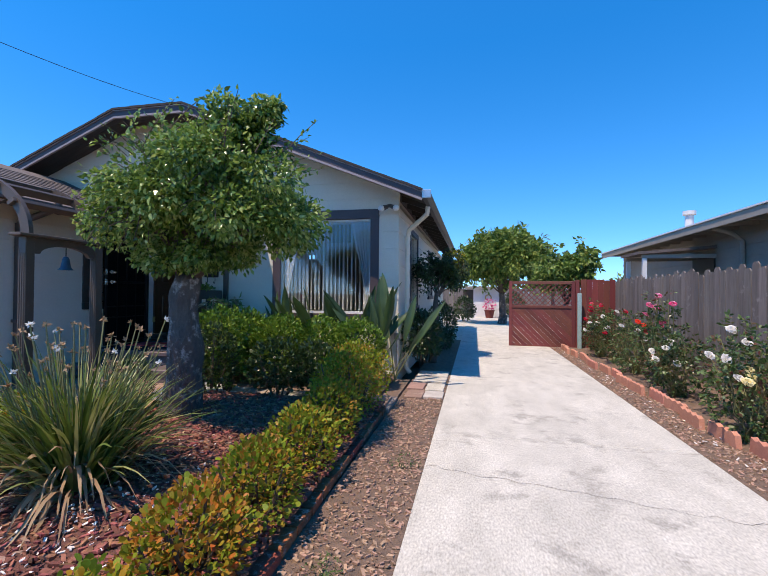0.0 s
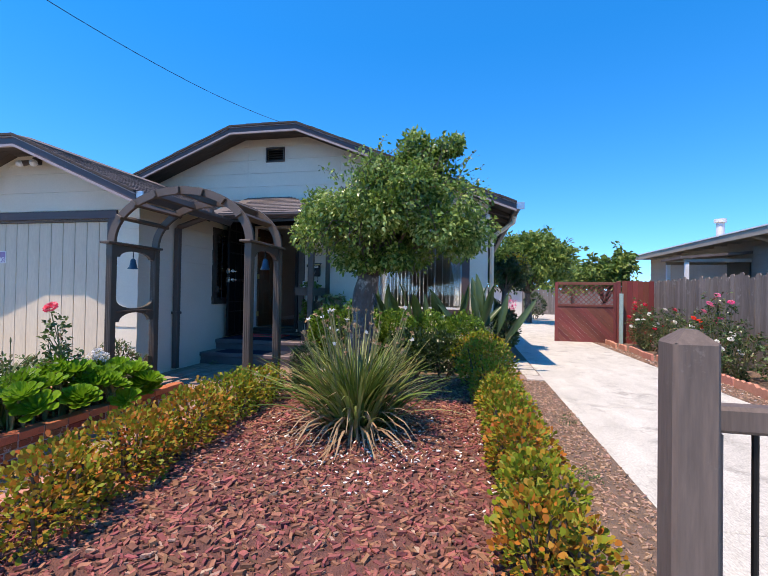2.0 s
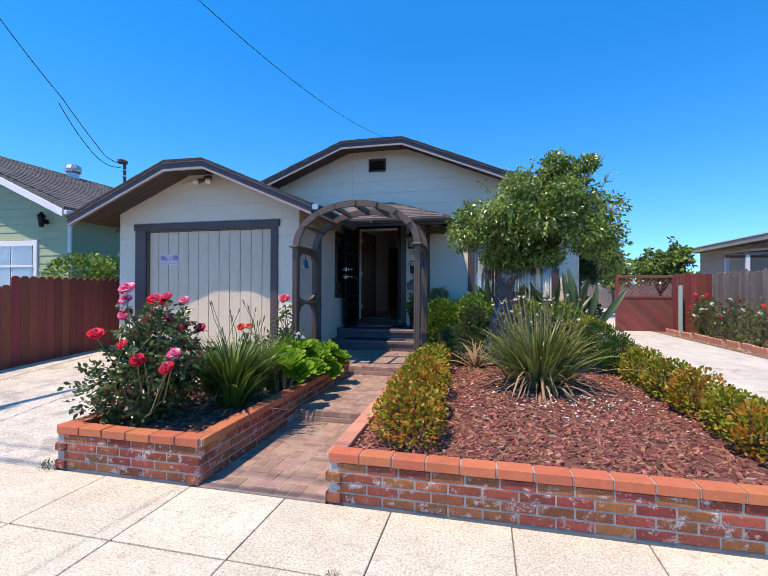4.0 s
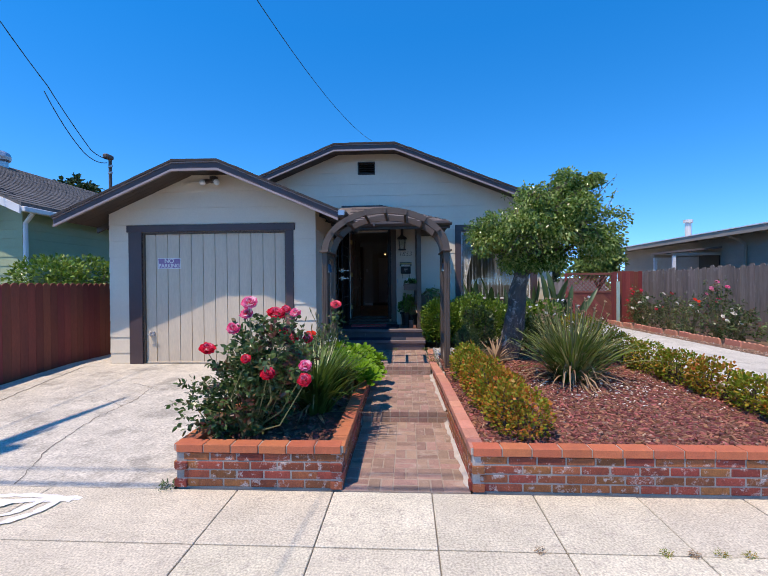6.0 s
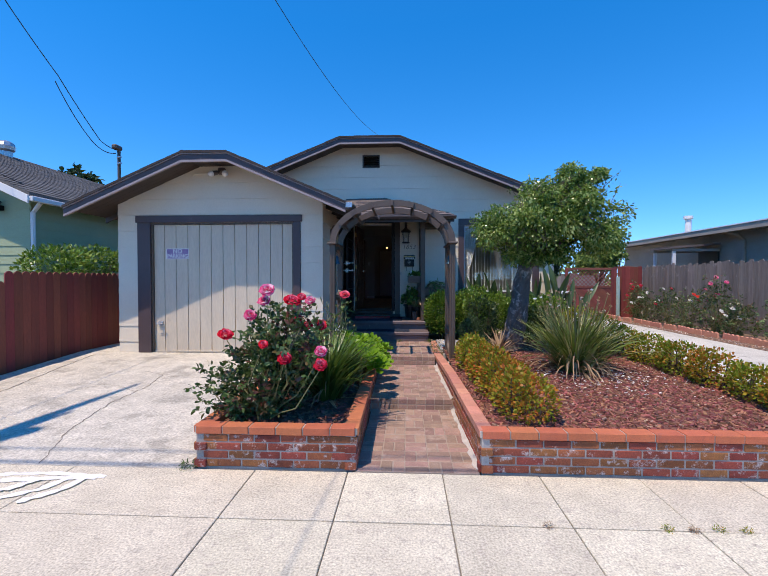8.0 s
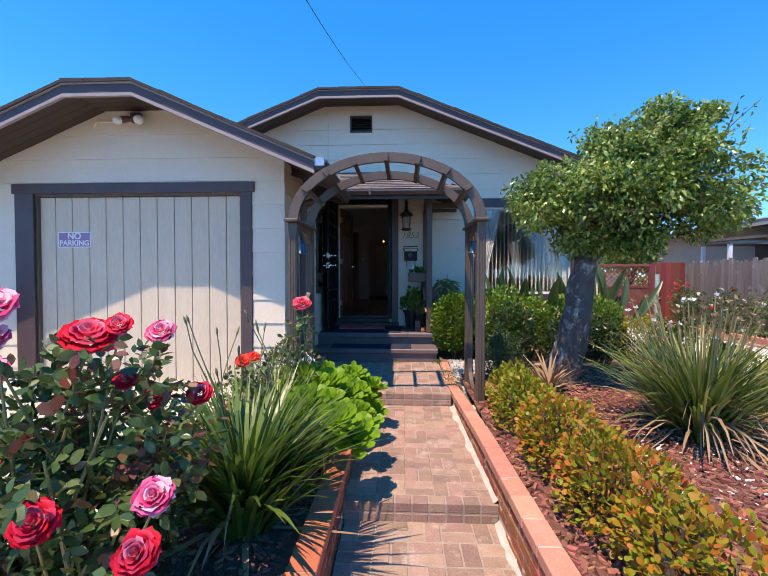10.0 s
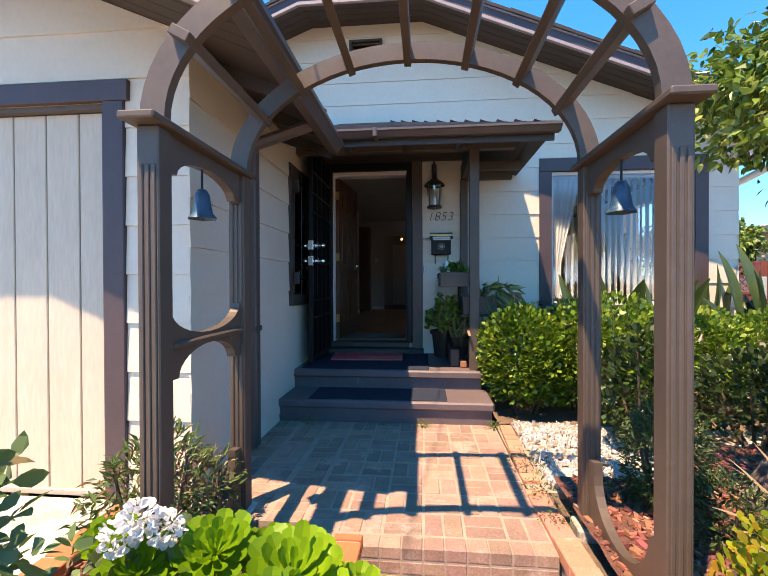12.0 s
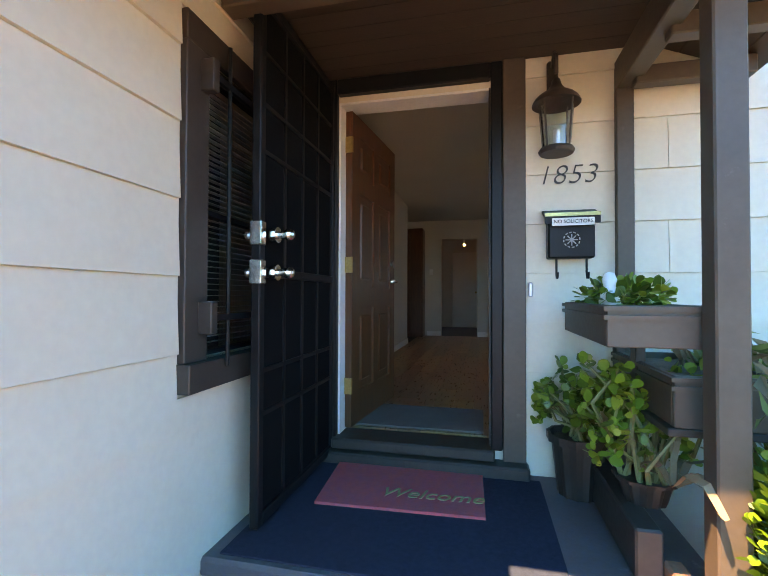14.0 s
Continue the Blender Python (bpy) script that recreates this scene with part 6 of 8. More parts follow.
b = B(); tube(b, [(5.6, 9.5, 2.85), (5.9, 9.5, 2.75), (6.08, 9.5, 2.6), (6.08, 9.5, 0.3)], 0.045, 8); part("downpipe", b, M_grey_wall, gr)
b = B(); lathe(b, (6.62, 12.75, 3.1), [(0.1, 0), (0.1, 0.55), (0.15, 0.56), (0.15, 0.66), (0.001, 0.68)], 14); part("chimney_pipe", b, M_white, gr, "white vent pipe with a cap")
aw = thing("side_awning", (5.4, 10.9, 2.4), "small grey awning roof over the neighbour's side door", "awning")
b = B(); prism(b, [(4.6, 2.50), (6.1, 2.62), (6.1, 2.56), (4.6, 2.44)], "y", 10.4, 11.5); part("roof", b, M_shingle, aw)
for y in (10.45, 11.42): part("bracket", box(B(), 4.7, 6.12, y, y + 0.06, 2.36, 2.44), M_grey_wall, aw)
for y in (10.45, 11.42): part("post", box(B(), 4.72, 4.8, y, y + 0.08, 0.15, 2.36), M_white, aw)
wn_ = part("window", box(B(), 6.09, 6.127, 10.5, 11.4, 1.4, 2.4, 0.004), M_dark, gr)
sh = thing("white_shed", (2.0, 26.2, 0.1), "white painted block shed at the end of the yard", "shed")
part("wall", box(B(), 1.1, 2.75, 26.0, 29, 0.1, 1.9), M_white, sh); part("roof", box(B(), 0.6, 3.0, 25.7, 29.2, 1.9, 2.0, 0.01), M_grey_wall, sh); part("door", box(B(), 0.5, 1.08, 26.05, 26.1, 0.1, 1.8), M_dark, sh)
for k in range(7):
    part("block_course", box(B(), 1.1, 2.75, 25.985, 25.998, 0.12 + k * 0.245, 0.12 + k * 0.245 + 0.235), M_white, sh)
wr = B()
for i in range(14):
    a, c = 2 * math.pi * i / 14, 2 * math.pi * (i + 1) / 14
    rod(wr, (1.95 + 0.17 * math.cos(a), 25.95, 1.35 + 0.17 * math.sin(a)), (1.95 + 0.17 * math.cos(c), 25.95, 1.35 + 0.17 * math.sin(c)), 0.035, seg=6)
tagged(part("wreath", wr, M_brass, None), "round woven wreath on the white shed wall", "wreath")
rp = thing("potted_plant", (2.0, 25.4, 0.185), "red pot with a small flowering plant by the shed", "potted plant")
part("pot", lathe(B(), (2.0, 25.4, 0.185), [(0.001, 0), (0.2, 0), (0.27, 0.4), (0.3, 0.4), (0.3, 0.46), (0.001, 0.44)], 18), M_redfence, rp)
p, u = shell((2.0, 25.4, 0.95), (0.35, 0.35, 0.35), 160, 0.2); part("leaves", leaf_mesh(p, u, 0.12, LEAF, 0.6), P_pink, rp)

# ---- wires and mast ----
def wire(name, pts, r, label, sag=0.0, n=16):
    q = []
    for a, c in zip(pts, pts[1:]):
        a, c = Vector(a), Vector(c)
        for i in range(n):
            f = i / n
            q.append(a.lerp(c, f) - Vector((0, 0, sag * 4 * f * (1 - f))))
    q.append(Vector(pts[-1]))
    ob = part(name, tube(B(), q, r, 5), M_ink, None)
    return tagged(ob, label, "cable")
wire("service_cable", [(-4.16, 7.26, 5.0), (-5.83, -6.0, 6.18), (-6.9, -14.0, 7.6)], 0.0045, "black overhead cable meeting the roof peak", 1.0, 30)
wire("service_cable", [(-8.56, 4.2, 3.78), (-8.62, 3.9, 3.85), (-8.75, 3.2, 4.6), (-8.95, 2.4, 5.45), (-10.2, -4.5, 9.5)], 0.007, "black overhead cable to the roof mast", 0.02)
wire("service_cable", [(-8.56, 4.2, 3.72), (-8.64, 3.75, 3.78), (-8.76, 3.15, 4.5)], 0.007, "thin slack loop of cable below the mast head", 0.06)
wire("service_cable", [(-11.3, 5.3, 3.45), (-12.5, 0, 5.4), (-13.5, -6, 8.0)], 0.009, "black overhead cable to the green house", 0.1)
wire("street_cable", [(-40, -2.32, 8.0), (40, -2.32, 8.0)], 0.012, "black overhead cable along the street")
wire("street_cable", [(-40, -2.42, 7.6), (40, -2.42, 7.6)], 0.02, "thick black overhead cable along the street")
bf = thing("rear_fence", (3, 31, 0.1), "weathered board fence closing the rear yard", "fence")
for k in range(60):
    part("board", box(B(), -6 + k * 0.3, -6 + k * 0.3 + 0.29, 31, 31.03, 0.0, 1.95 + rng.uniform(-0.03, 0.03)), M_greyfence, bf)
ms = thing("service_mast", (-8.56, 4.28, 2.9), "grey service mast with a weather head on the garage roof", "mast")
part("pipe", rod(B(), (-8.56, 4.28, 2.7), (-8.56, 4.28, 3.82), 0.028), M_brown, ms); part("weather_head", box(B(), -8.61, -8.51, 4.14, 4.32, 3.79, 3.87, 0.02), M_brown, ms)
for z in (3.55, 3.66): part("insulator", rod(B(), (-8.56, 4.24, z), (-8.47, 4.2, z), 0.018), M_steel, ms)

# out-of-view pole and arms, placed so their shadow falls across the garage apron
up_ = thing("utility_pole", (-9.25, -2.05, -0.01), "unseen wooden pole with a raked arm, added to cast the apron shadow", "utility pole")
part("pole", rod(B(), (-9.25, -2.05, -0.1), (-9.25, -2.05, 8.3), 0.14, 0.1, 12), M_post, up_)
part("lamp_arm", tube(B(), [(-9.25, -2.05, 7.0), (-9.18, -1.5, 7.35), (-9.1, -0.95, 7.7), (-9.02, -0.41, 8.0)], [0.085, 0.08, 0.06, 0.02], 8), M_steel, up_)
part("bracket", tube(B(), [(-9.25, -2.05, 6.6), (-9.05, -1.6, 6.95), (-8.98, -1.2, 7.35)], [0.05, 0.045, 0.02], 8), M_steel, up_)
for z_, y_ in ((8.0, -2.32), (7.6, -2.42)):
    part("insulator", rod(B(), (-9.25, -2.1, z_), (-9.25, y_ - 0.02, z_), 0.03, seg=8), M_steel, up_)

# ---- street-side tree ----
def tree(name, base, fork, crown, label, nleaf, size, mat, r0=0.15, nlimb=7, bark=None, twigs=26, droop=0.2):
    """Leaning trunk, limbs that divide into twigs, and leaves strung along the twigs."""
    bark = bark or M_bark
    t = thing(name, base, label, "tree")
    b0, f0 = Vector(base), Vector(fork)
    pts, rs = [], []
    for i in range(25):
        f = i / 24
        pts.append(b0.lerp(f0, f) + Vector((0.03 * math.sin(5 * f), 0.03 * math.cos(4 * f), 0)))
        rs.append(r0 * (1.5 - 1.1 * f if f < 0.25 else 1.23 - 0.42 * f))
    bm = tube(B(), pts, rs, 32)
    for v in bm.verts:
        n_ = r0 * (noise.noise(v.co * 5.0) * 0.2 + noise.noise(Vector((v.co.x * 17, v.co.y * 17, v.co.z * 4))) * 0.17)
        d = (v.co - b0.lerp(f0, max(0, min(1, (v.co.z - b0.z) / (f0.z - b0.z))))); d.z = 0
        v.co += d.normalized() * n_ if d.length > 1e-4 else Vector()
    part("trunk", bm, bark, t, smooth=True)
    limb_b, P, D = B(), [], []
    for c, r in crown:
        c, r = np.array(c), np.array(r)
        for k in range(nlimb):
            u = unit(rng.normal(size=3)); u[2] = abs(u[2]) * 0.8 - 0.1
            e = Vector(c + u * r * 0.72)
            m = f0.lerp(e, 0.5) + Vector(rng.normal(size=3) * 0.1)
            tube(limb_b, [f0 - (f0 - b0) * 0.04, f0.lerp(m, 0.5), m, e], [r0 * 0.3, r0 * 0.22, r0 * 0.15, r0 * 0.05], 6)
            for j in range(twigs):
                s = m.lerp(e, rng.random())
                w = unit(rng.normal(size=3) + u * 0.9 + np.array((0, 0, 0.25)))
                end = c + unit(np.array(s) + w * r * 0.7 - c) * r * (0.62 + 0.5 * rng.random() ** 1.6)
                mid = (np.array(s) + end) / 2 + np.array((0, 0, 0.06))
                end = end - np.array((0, 0, droop * rng.random()))
                if j % 3 == 0: tube(limb_b, [s, mid, end], [0.008, 0.006, 0.003], 4)
                ln = max(1, int(nleaf / (len(crown) * nlimb * twigs)))
                f = rng.random(ln) ** 0.7
                q = np.where(f[:, None] < 0.5, np.array(s) + (mid - np.array(s)) * f[:, None] * 2, mid + (end - mid) * (f[:, None] * 2 - 1))
                P.append(q + rng.normal(size=(ln, 3)) * 0.05); D.append(np.repeat((end - np.array(s))[None], ln, 0) + np.array((0, 0, -0.25)))
    part("branchwork", limb_b, M_twig, t)
    P, D = np.concatenate(P), unit(np.concatenate(D))
    part("crown", leaf_mesh(P, D, size, OVATE, 0.7, 0.3), mat, t)
    return t


tree("front_tree", (-1.80, 4.08, 0.26), (-1.52, 3.9, 1.72), [((-1.6, 3.7, 2.24), (0.62, 0.7, 0.4)), ((-1.02, 3.65, 2.28), (0.64, 0.72, 0.42)), ((-0.98, 3.6, 2.66), (0.52, 0.56, 0.46)), ((-1.45, 3.65, 2.55), (0.5, 0.56, 0.38))], "small leaning garden tree with pale mottled bark and a round crown", 11000, 0.05, L_tree, 0.145, 8, None, 26)
sp = bpy.data.objects["front_tree"]
P, D = [], []
lumps = [((-1.55 + 0.75 * math.cos(a) * q, 3.66 + 0.72 * math.sin(a) * q, 2.22 + rng.uniform(-0.18, 0.22)), 0.24) for a, q in zip(np.linspace(0, 6.0, 12), rng.uniform(0.55, 1.0, 12))]
lumps += [((-1.0 + 0.72 * math.cos(a) * q, 3.62 + 0.7 * math.sin(a) * q, 2.34 + rng.uniform(-0.25, 0.3)), 0.25) for a, q in zip(np.linspace(0.3, 6.3, 13), rng.uniform(0.5, 1.0, 13))]
lumps += [((-1.05 + rng.uniform(-0.5, 0.45), 3.6 + rng.uniform(-0.4, 0.4), 2.75 + rng.uniform(-0.1, 0.22)), 0.22) for _ in range(11)]
lumps += [((-0.8 + rng.uniform(-0.2, 0.25), 3.6 + rng.uniform(-0.25, 0.25), 3.02 + rng.uniform(-0.08, 0.14)), 0.15) for _ in range(5)]
lumps += [((-0.8, 3.6, 2.97), 0.11), ((-0.62, 3.62, 3.06), 0.11), ((-0.52, 3.58, 3.14), 0.07), ((-1.05, 3.6, 2.93), 0.12), ((-1.62, 3.95, 1.9), 0.22), ((-1.3, 3.7, 1.86), 0.22), ((-1.75, 3.65, 1.9), 0.2), ((-1.0, 3.85, 1.94), 0.22), ((-1.35, 4.15, 1.92), 0.22), ((-1.55, 3.62, 1.84), 0.17), ((-1.15, 3.55, 1.9), 0.2), ((-2.22, 3.75, 2.28), 0.17), ((-2.1, 3.55, 2.5), 0.16), ((-0.42, 3.5, 2.12), 0.18), ((-0.5, 3.75, 2.0), 0.16)]
for c, q in lumps:
    p, u = shell(c, (q * rng.uniform(0.9, 1.35), q * rng.uniform(0.9, 1.3), q * rng.uniform(0.65, 1.0)), int(2500 * q), 0.25, 9); P.append(p); D.append(u + np.array((0.1, 0, -0.5)))
part("outer_crown", leaf_mesh(np.concatenate(P), np.concatenate(D), 0.05, OVATE, 0.7, 0.4), L_tree, sp)
# sparse leading shoots
P, D, sb = [], [], B()
for k in range(44):
    a = Vector((rng.uniform(-1.6, -0.5), 3.6 + rng.uniform(-0.45, 0.45), rng.uniform(2.5, 2.9)))
    e = a + Vector((rng.uniform(-0.05, 0.35), rng.uniform(-0.3, 0.2), rng.uniform(0.12, 0.42 if a.x > -1.1 else 0.25)))
    tube(sb, [a, a.lerp(e, 0.5) + Vector((0.02, 0, 0.03)), e], [0.005, 0.004, 0.002], 4)
    for f in np.linspace(0.2, 1, 14):
        P.append(np.array(a.lerp(e, f)) + rng.normal(size=3) * 0.02); D.append(np.array((0.3, 0, 0.2)))
for k in range(110):
    u = unit(rng.normal(size=3)); u[2] = u[2] * 0.7 + 0.1
    a = np.array((-1.25, 3.64, 2.42)) + u * np.array((0.82, 0.72, 0.55)) * rng.uniform(0.85, 1.05)
    e = a + u * rng.uniform(0.12, 0.34) + np.array((0.05, 0, -0.08 * rng.random()))
    tube(sb, [a, (a + e) / 2 + np.array((0, 0, 0.02)), e], [0.004, 0.003, 0.002], 4)
    for f in np.linspace(0.1, 1, 12):
        P.append(a + (e - a) * f + rng.normal(size=3) * 0.02); D.append(u + np.array((0, 0, -0.3)))
part("shoot_work", sb, M_twig, sp, kind="stuff"); part("shoot_leaves", leaf_mesh(np.array(P), np.array(D), 0.048, OVATE, 0.9, 0.2), L_tree, sp)


# ---- clumps and hedges ----
def clump(name, label, blobs, mat, size, shape=ROUND, cat="shrub", woody=None, up=0.7, spread=0.5, group=""):
    """A shrub: woody stems and leaves in the outer part of several overlapping lumps."""
    z0 = min(c[2] - r[2] * 0.9 for c, r, n in blobs)
    c0 = blobs[0][0]
    t = thing(name, (c0[0], c0[1], z0), label, cat, group)
    st = B()
    for c, r, n in blobs:
        for k in range(7):
            a = rng.uniform(0, 6.28)
            e = (c[0] + 0.7 * r[0] * math.cos(a), c[1] + 0.7 * r[1] * math.sin(a), c[2] + r[2] * rng.uniform(-0.2, 0.7))
            s = (c[0] + 0.2 * r[0] * math.cos(a), c[1] + 0.2 * r[1] * math.sin(a), c[2] - r[2] * 1.05)
            tube(st, [s, ((s[0] + e[0]) / 2, (s[1] + e[1]) / 2, (s[2] * 0.6 + e[2] * 0.4)), e], [0.014, 0.011, 0.006], 5)
    part("woody_frame", st, woody or M_twig, t, kind="stuff")
    P, U = [], []
    for c, r, n in blobs:
        p, u = shell(c, r, int(n * 1.5), 0.62, 9, flat=0.75)
        P.append(p); U.append(u)
    part("foliage", leaf_mesh(np.concatenate(P), np.concatenate(U) + np.array((0, 0, 0.25)), size, shape, spread, up), mat, t)
    return t


# succulent borders of the mulch bed
for i, (x, y, rx, ry, rz, n, orange) in enumerate(((-2.42, 0.72, 0.27, 0.34, 0.22, 950, 1), (-2.46, 1.28, 0.28, 0.40, 0.24, 1100, 1), (-2.5, 1.95, 0.27, 0.42, 0.24, 1100, 1), (-2.54, 2.6, 0.25, 0.38, 0.23, 1000, 0), (-2.54, 3.1, 0.22, 0.28, 0.22, 700, 0))):
    z = bedz(x, y) + rz * 0.72
    clump("succulent_shrub", "low yellow-green succulent shrub with orange tips by the walk", [((x, y, z), (rx, ry, rz), n), ((x + rng.uniform(-0.1, 0.1), y + 0.15, z + 0.05), (rx * 0.6, ry * 0.6, rz * 0.9), n // 3)], L_jade_or if orange else L_jade, 0.033, group="succulents beside the walk")
for i, (x, y, rx, ry, rz, n) in enumerate(((-0.02, 0.85, 0.24, 0.26, 0.20, 650), (0.0, 1.3, 0.22, 0.3, 0.2, 700), (-0.03, 1.85, 0.24, 0.34, 0.23, 850), (-0.04, 2.45, 0.24, 0.36, 0.23, 900), (-0.06, 3.1, 0.25, 0.4, 0.24, 950), (-0.08, 3.8, 0.27, 0.42, 0.27, 1000), (-0.16, 4.55, 0.36, 0.46, 0.36, 1300), (-0.2, 5.15, 0.4, 0.4, 0.38, 1300))):
    z = bedz(x, min(y, 5)) + rz * 0.7
    clump("succulent_shrub", "low orange and yellow-green succulent shrub along the driveway bed", [((x, y, z), (rx, ry, rz), n), ((x - 0.05, y + 0.1, z + 0.06), (rx * 0.6, ry * 0.55, rz * 0.8), n // 3)], L_jade if i not in (0, 2) else L_jade_or, 0.034, group="succulents along the driveway")
# jade hedge under the window
hb_ = [((-2.66, 5.98, 0.74), (0.42, 0.42, 0.50), 4200), ((-2.15, 6.0, 0.76), (0.45, 0.42, 0.5), 3600), ((-1.6, 6.02, 0.74), (0.45, 0.42, 0.47), 3000), ((-1.05, 6.05, 0.74), (0.45, 0.4, 0.45), 2600), ((-0.5, 6.1, 0.72), (0.42, 0.4, 0.45), 2400)]
for c, r, n in hb_:
    clump("hedge_shrub", "dense rounded jade hedge under the front window", [(c, r, n)], L_hedge, 0.046, group="hedge under the window")
clump("hedge_shrub", "green shrub behind the leaning tree trunk", [((-2.05, 5.0, 0.72), (0.3, 0.26, 0.42), 700), ((-1.2, 5.15, 0.62), (0.42, 0.3, 0.34), 900), ((-0.75, 5.3, 0.6), (0.35, 0.3, 0.34), 700)], L_dark, 0.05)
clump("hedge_shrub", "upright yellow-green shrub beside the tree trunk", [((-2.08, 5.35, 1.0), (0.26, 0.24, 0.36), 700), ((-2.0, 5.3, 0.55), (0.22, 0.2, 0.3), 300)], L_hedge, 0.045)
clump("fern_shrub", "fine-leaved dark green shrub at the foot of the arbor", [((-2.38, 4.1, 0.56), (0.20, 0.2, 0.30), 1700), ((-2.28, 3.85, 0.42), (0.18, 0.16, 0.18), 700)], L_juniper, 0.045, LONG, spread=0.8)


def strap_clump(name, base, n, radius, length, width, mat, label, heads=0, hmat=None, hz=0.85, arch=0.9, lean=0.55, dry=0):
    t = thing(name, base, label, "plant")
    part("strap_leaves", blades_mesh(base, n, radius, length, width, arch=arch, lean=lean, seg=6), mat, t)
    if dry: part("dry_leaves", blades_mesh(base, dry, radius * 1.1, length * 0.9, width, arch=1.9, lean=1.1), L_dry, t)
    for k in range(heads):
        a, q = rng.uniform(0, 6.28), rng.random() ** 0.6 * radius * 0.8
        e = Vector((base[0] + q * math.cos(a), base[1] + q * math.sin(a), base[2] + hz * rng.uniform(0.75, 1.12)))
        b_ = Vector((base[0] + q * 0.35 * math.cos(a), base[1] + q * 0.35 * math.sin(a), base[2]))
        s_ = part("flower_stalk", tube(B(), [b_, b_.lerp(e, 0.5) + Vector((0, 0, 0.03)), e], [0.006, 0.005, 0.004], 5), M_stalk, t)
        P = np.array([np.array(e)] * 10)
        hm = bmesh.new(); hm.from_mesh(leaf_mesh(P, rng.normal(size=P.shape) + np.array((0, 0, 0.8)), 0.028, LEAF, 0.6, 0.3)); bmesh.ops.remove_doubles(hm, verts=hm.verts, dist=0.0002)
        part("seed_head", hm, hmat if k % 6 else P_white, s_)
    return t


strap_clump("strap_leaf_plant", (-1.3, 2.5, bedz(-1.3, 2.5)), 620, 0.62, 0.84, 0.021, L_blade, "large arching strap-leaved clump with dry seed heads", 64, L_dry, 0.92, 0.7, 0.55, dry=150)
strap_clump("strap_leaf_plant", (-4.28, 1.25, 0.29), 540, 0.42, 0.72, 0.027, L_bladeg, "green arching strap-leaved plant in the brick planter", 0, L_dry, 0.95, 0.7, 0.5, dry=18)
bs = strap_clump("strap_leaf_plant", (-4.35, 1.95, 0.29), 260, 0.36, 0.62, 0.018, L_blade, "strap-leaved plant with tall budded stalks", 0, L_dry, 0.9, 0.7, 0.5, dry=30)
for k in range(24):
    a, q = rng.uniform(0, 6.28), rng.random() * 0.3
    e = Vector((-4.38 + q * math.cos(a) * 1.2, 1.75 + q * math.sin(a) * 1.7, 0.29 + rng.uniform(0.5, 0.98)))
    b_ = Vector((-4.38 + rng.normal() * 0.1, 1.75 + rng.normal() * 0.15, 0.3))
    m_ = b_.lerp(e, 0.6) + Vector((rng.normal() * 0.035, rng.normal() * 0.035, 0))
    s_ = part("flower_stalk", tube(B(), [b_, b_.lerp(m_, 0.5), m_, m_.lerp(e, 0.6) + Vector((rng.normal() * 0.012, 0, 0)), e], [0.005, 0.0045, 0.004, 0.0035, 0.003], 6), M_stalk, bs)
    d = (e - m_).normalized(); l_ = rng.uniform(0.04, 0.085)
    part("bud", tube(B(), [e - d * 0.005, e + d * l_ * 0.35, e + d * l_ * 0.75, e + d * l_], [0.0035, 0.007, 0.006, 0.002], 7), M_stalk, s_, smooth=True)


def bloom(parent, c, r, mat, label=""):
    """A full rose: petals wound round the middle, cupped, opening outwards, with a heart of its own."""
    c = np.array(c)
    ax = unit(np.array((0.25 + rng.normal() * 0.25, -0.75 + rng.normal() * 0.3, 0.85)))
    s0 = unit(np.cross(ax, (0.3, 0.9, 0.1))); s1 = np.cross(ax, s0)
    def petals(rings):
        V, Fc = [], []
        for ring, nr_, rad, ht, curl in rings:
            for k in range(nr_):
                a = 2 * math.pi * (k + 0.37 * ring) / nr_ + rng.normal() * 0.08
                wd_ = math.pi / nr_ * 1.35
                i = len(V)
                for f, rr, hh in ((0.25, 0.35, -0.6), (0.7, 0.85, -0.25), (1.0, 1.0, 0.0), (0.8, 1.0 + curl, -0.06 * ring * 0.4 + 0.03)):
                    for q in (-1, -0.33, 0.33, 1):
                        b_ = a + q * wd_ * f
                        R_ = rad * r * rr * (1 + 0.09 * rng.normal() + 0.08 * (1 - q * q))
                        V.append(tuple(c + (s0 * math.cos(b_) + s1 * math.sin(b_)) * R_ + ax * r * (ht + hh * (0.4 + ht) - 0.08 * abs(q) * rad)))
                for u_ in range(3):
                    for q in range(3):
                        p_ = i + u_ * 4 + q
                        Fc.append((p_, p_ + 1, p_ + 5, p_ + 4))
        me = bpy.data.meshes.new("bloom"); me.from_pydata(V, [], Fc); me.shade_smooth()
        return me
    o = part("rose_bloom", petals(((3, 6, 0.8, 0.42, 0.12), (4, 7, 0.98, 0.22, 0.16), (5, 7, 1.05, 0.0, 0.1))), mat, parent, label)
    part("bloom_heart", petals(((0, 3, 0.18, 0.62, 0.1), (1, 4, 0.38, 0.6, 0.15), (2, 5, 0.6, 0.52, 0.18))), P_heart if mat is P_red else mat, o, "pale pink heart" if mat is P_red else "")


OVAL = np.array([(0, 0, 0), (0.2, 0.19, 0.04), (0.5, 0.29, 0.08), (0.8, 0.17, 0.04), (1, 0, -0.05), (0.8, -0.17, 0.04), (0.5, -0.29, 0.08), (0.2, -0.19, 0.04)])


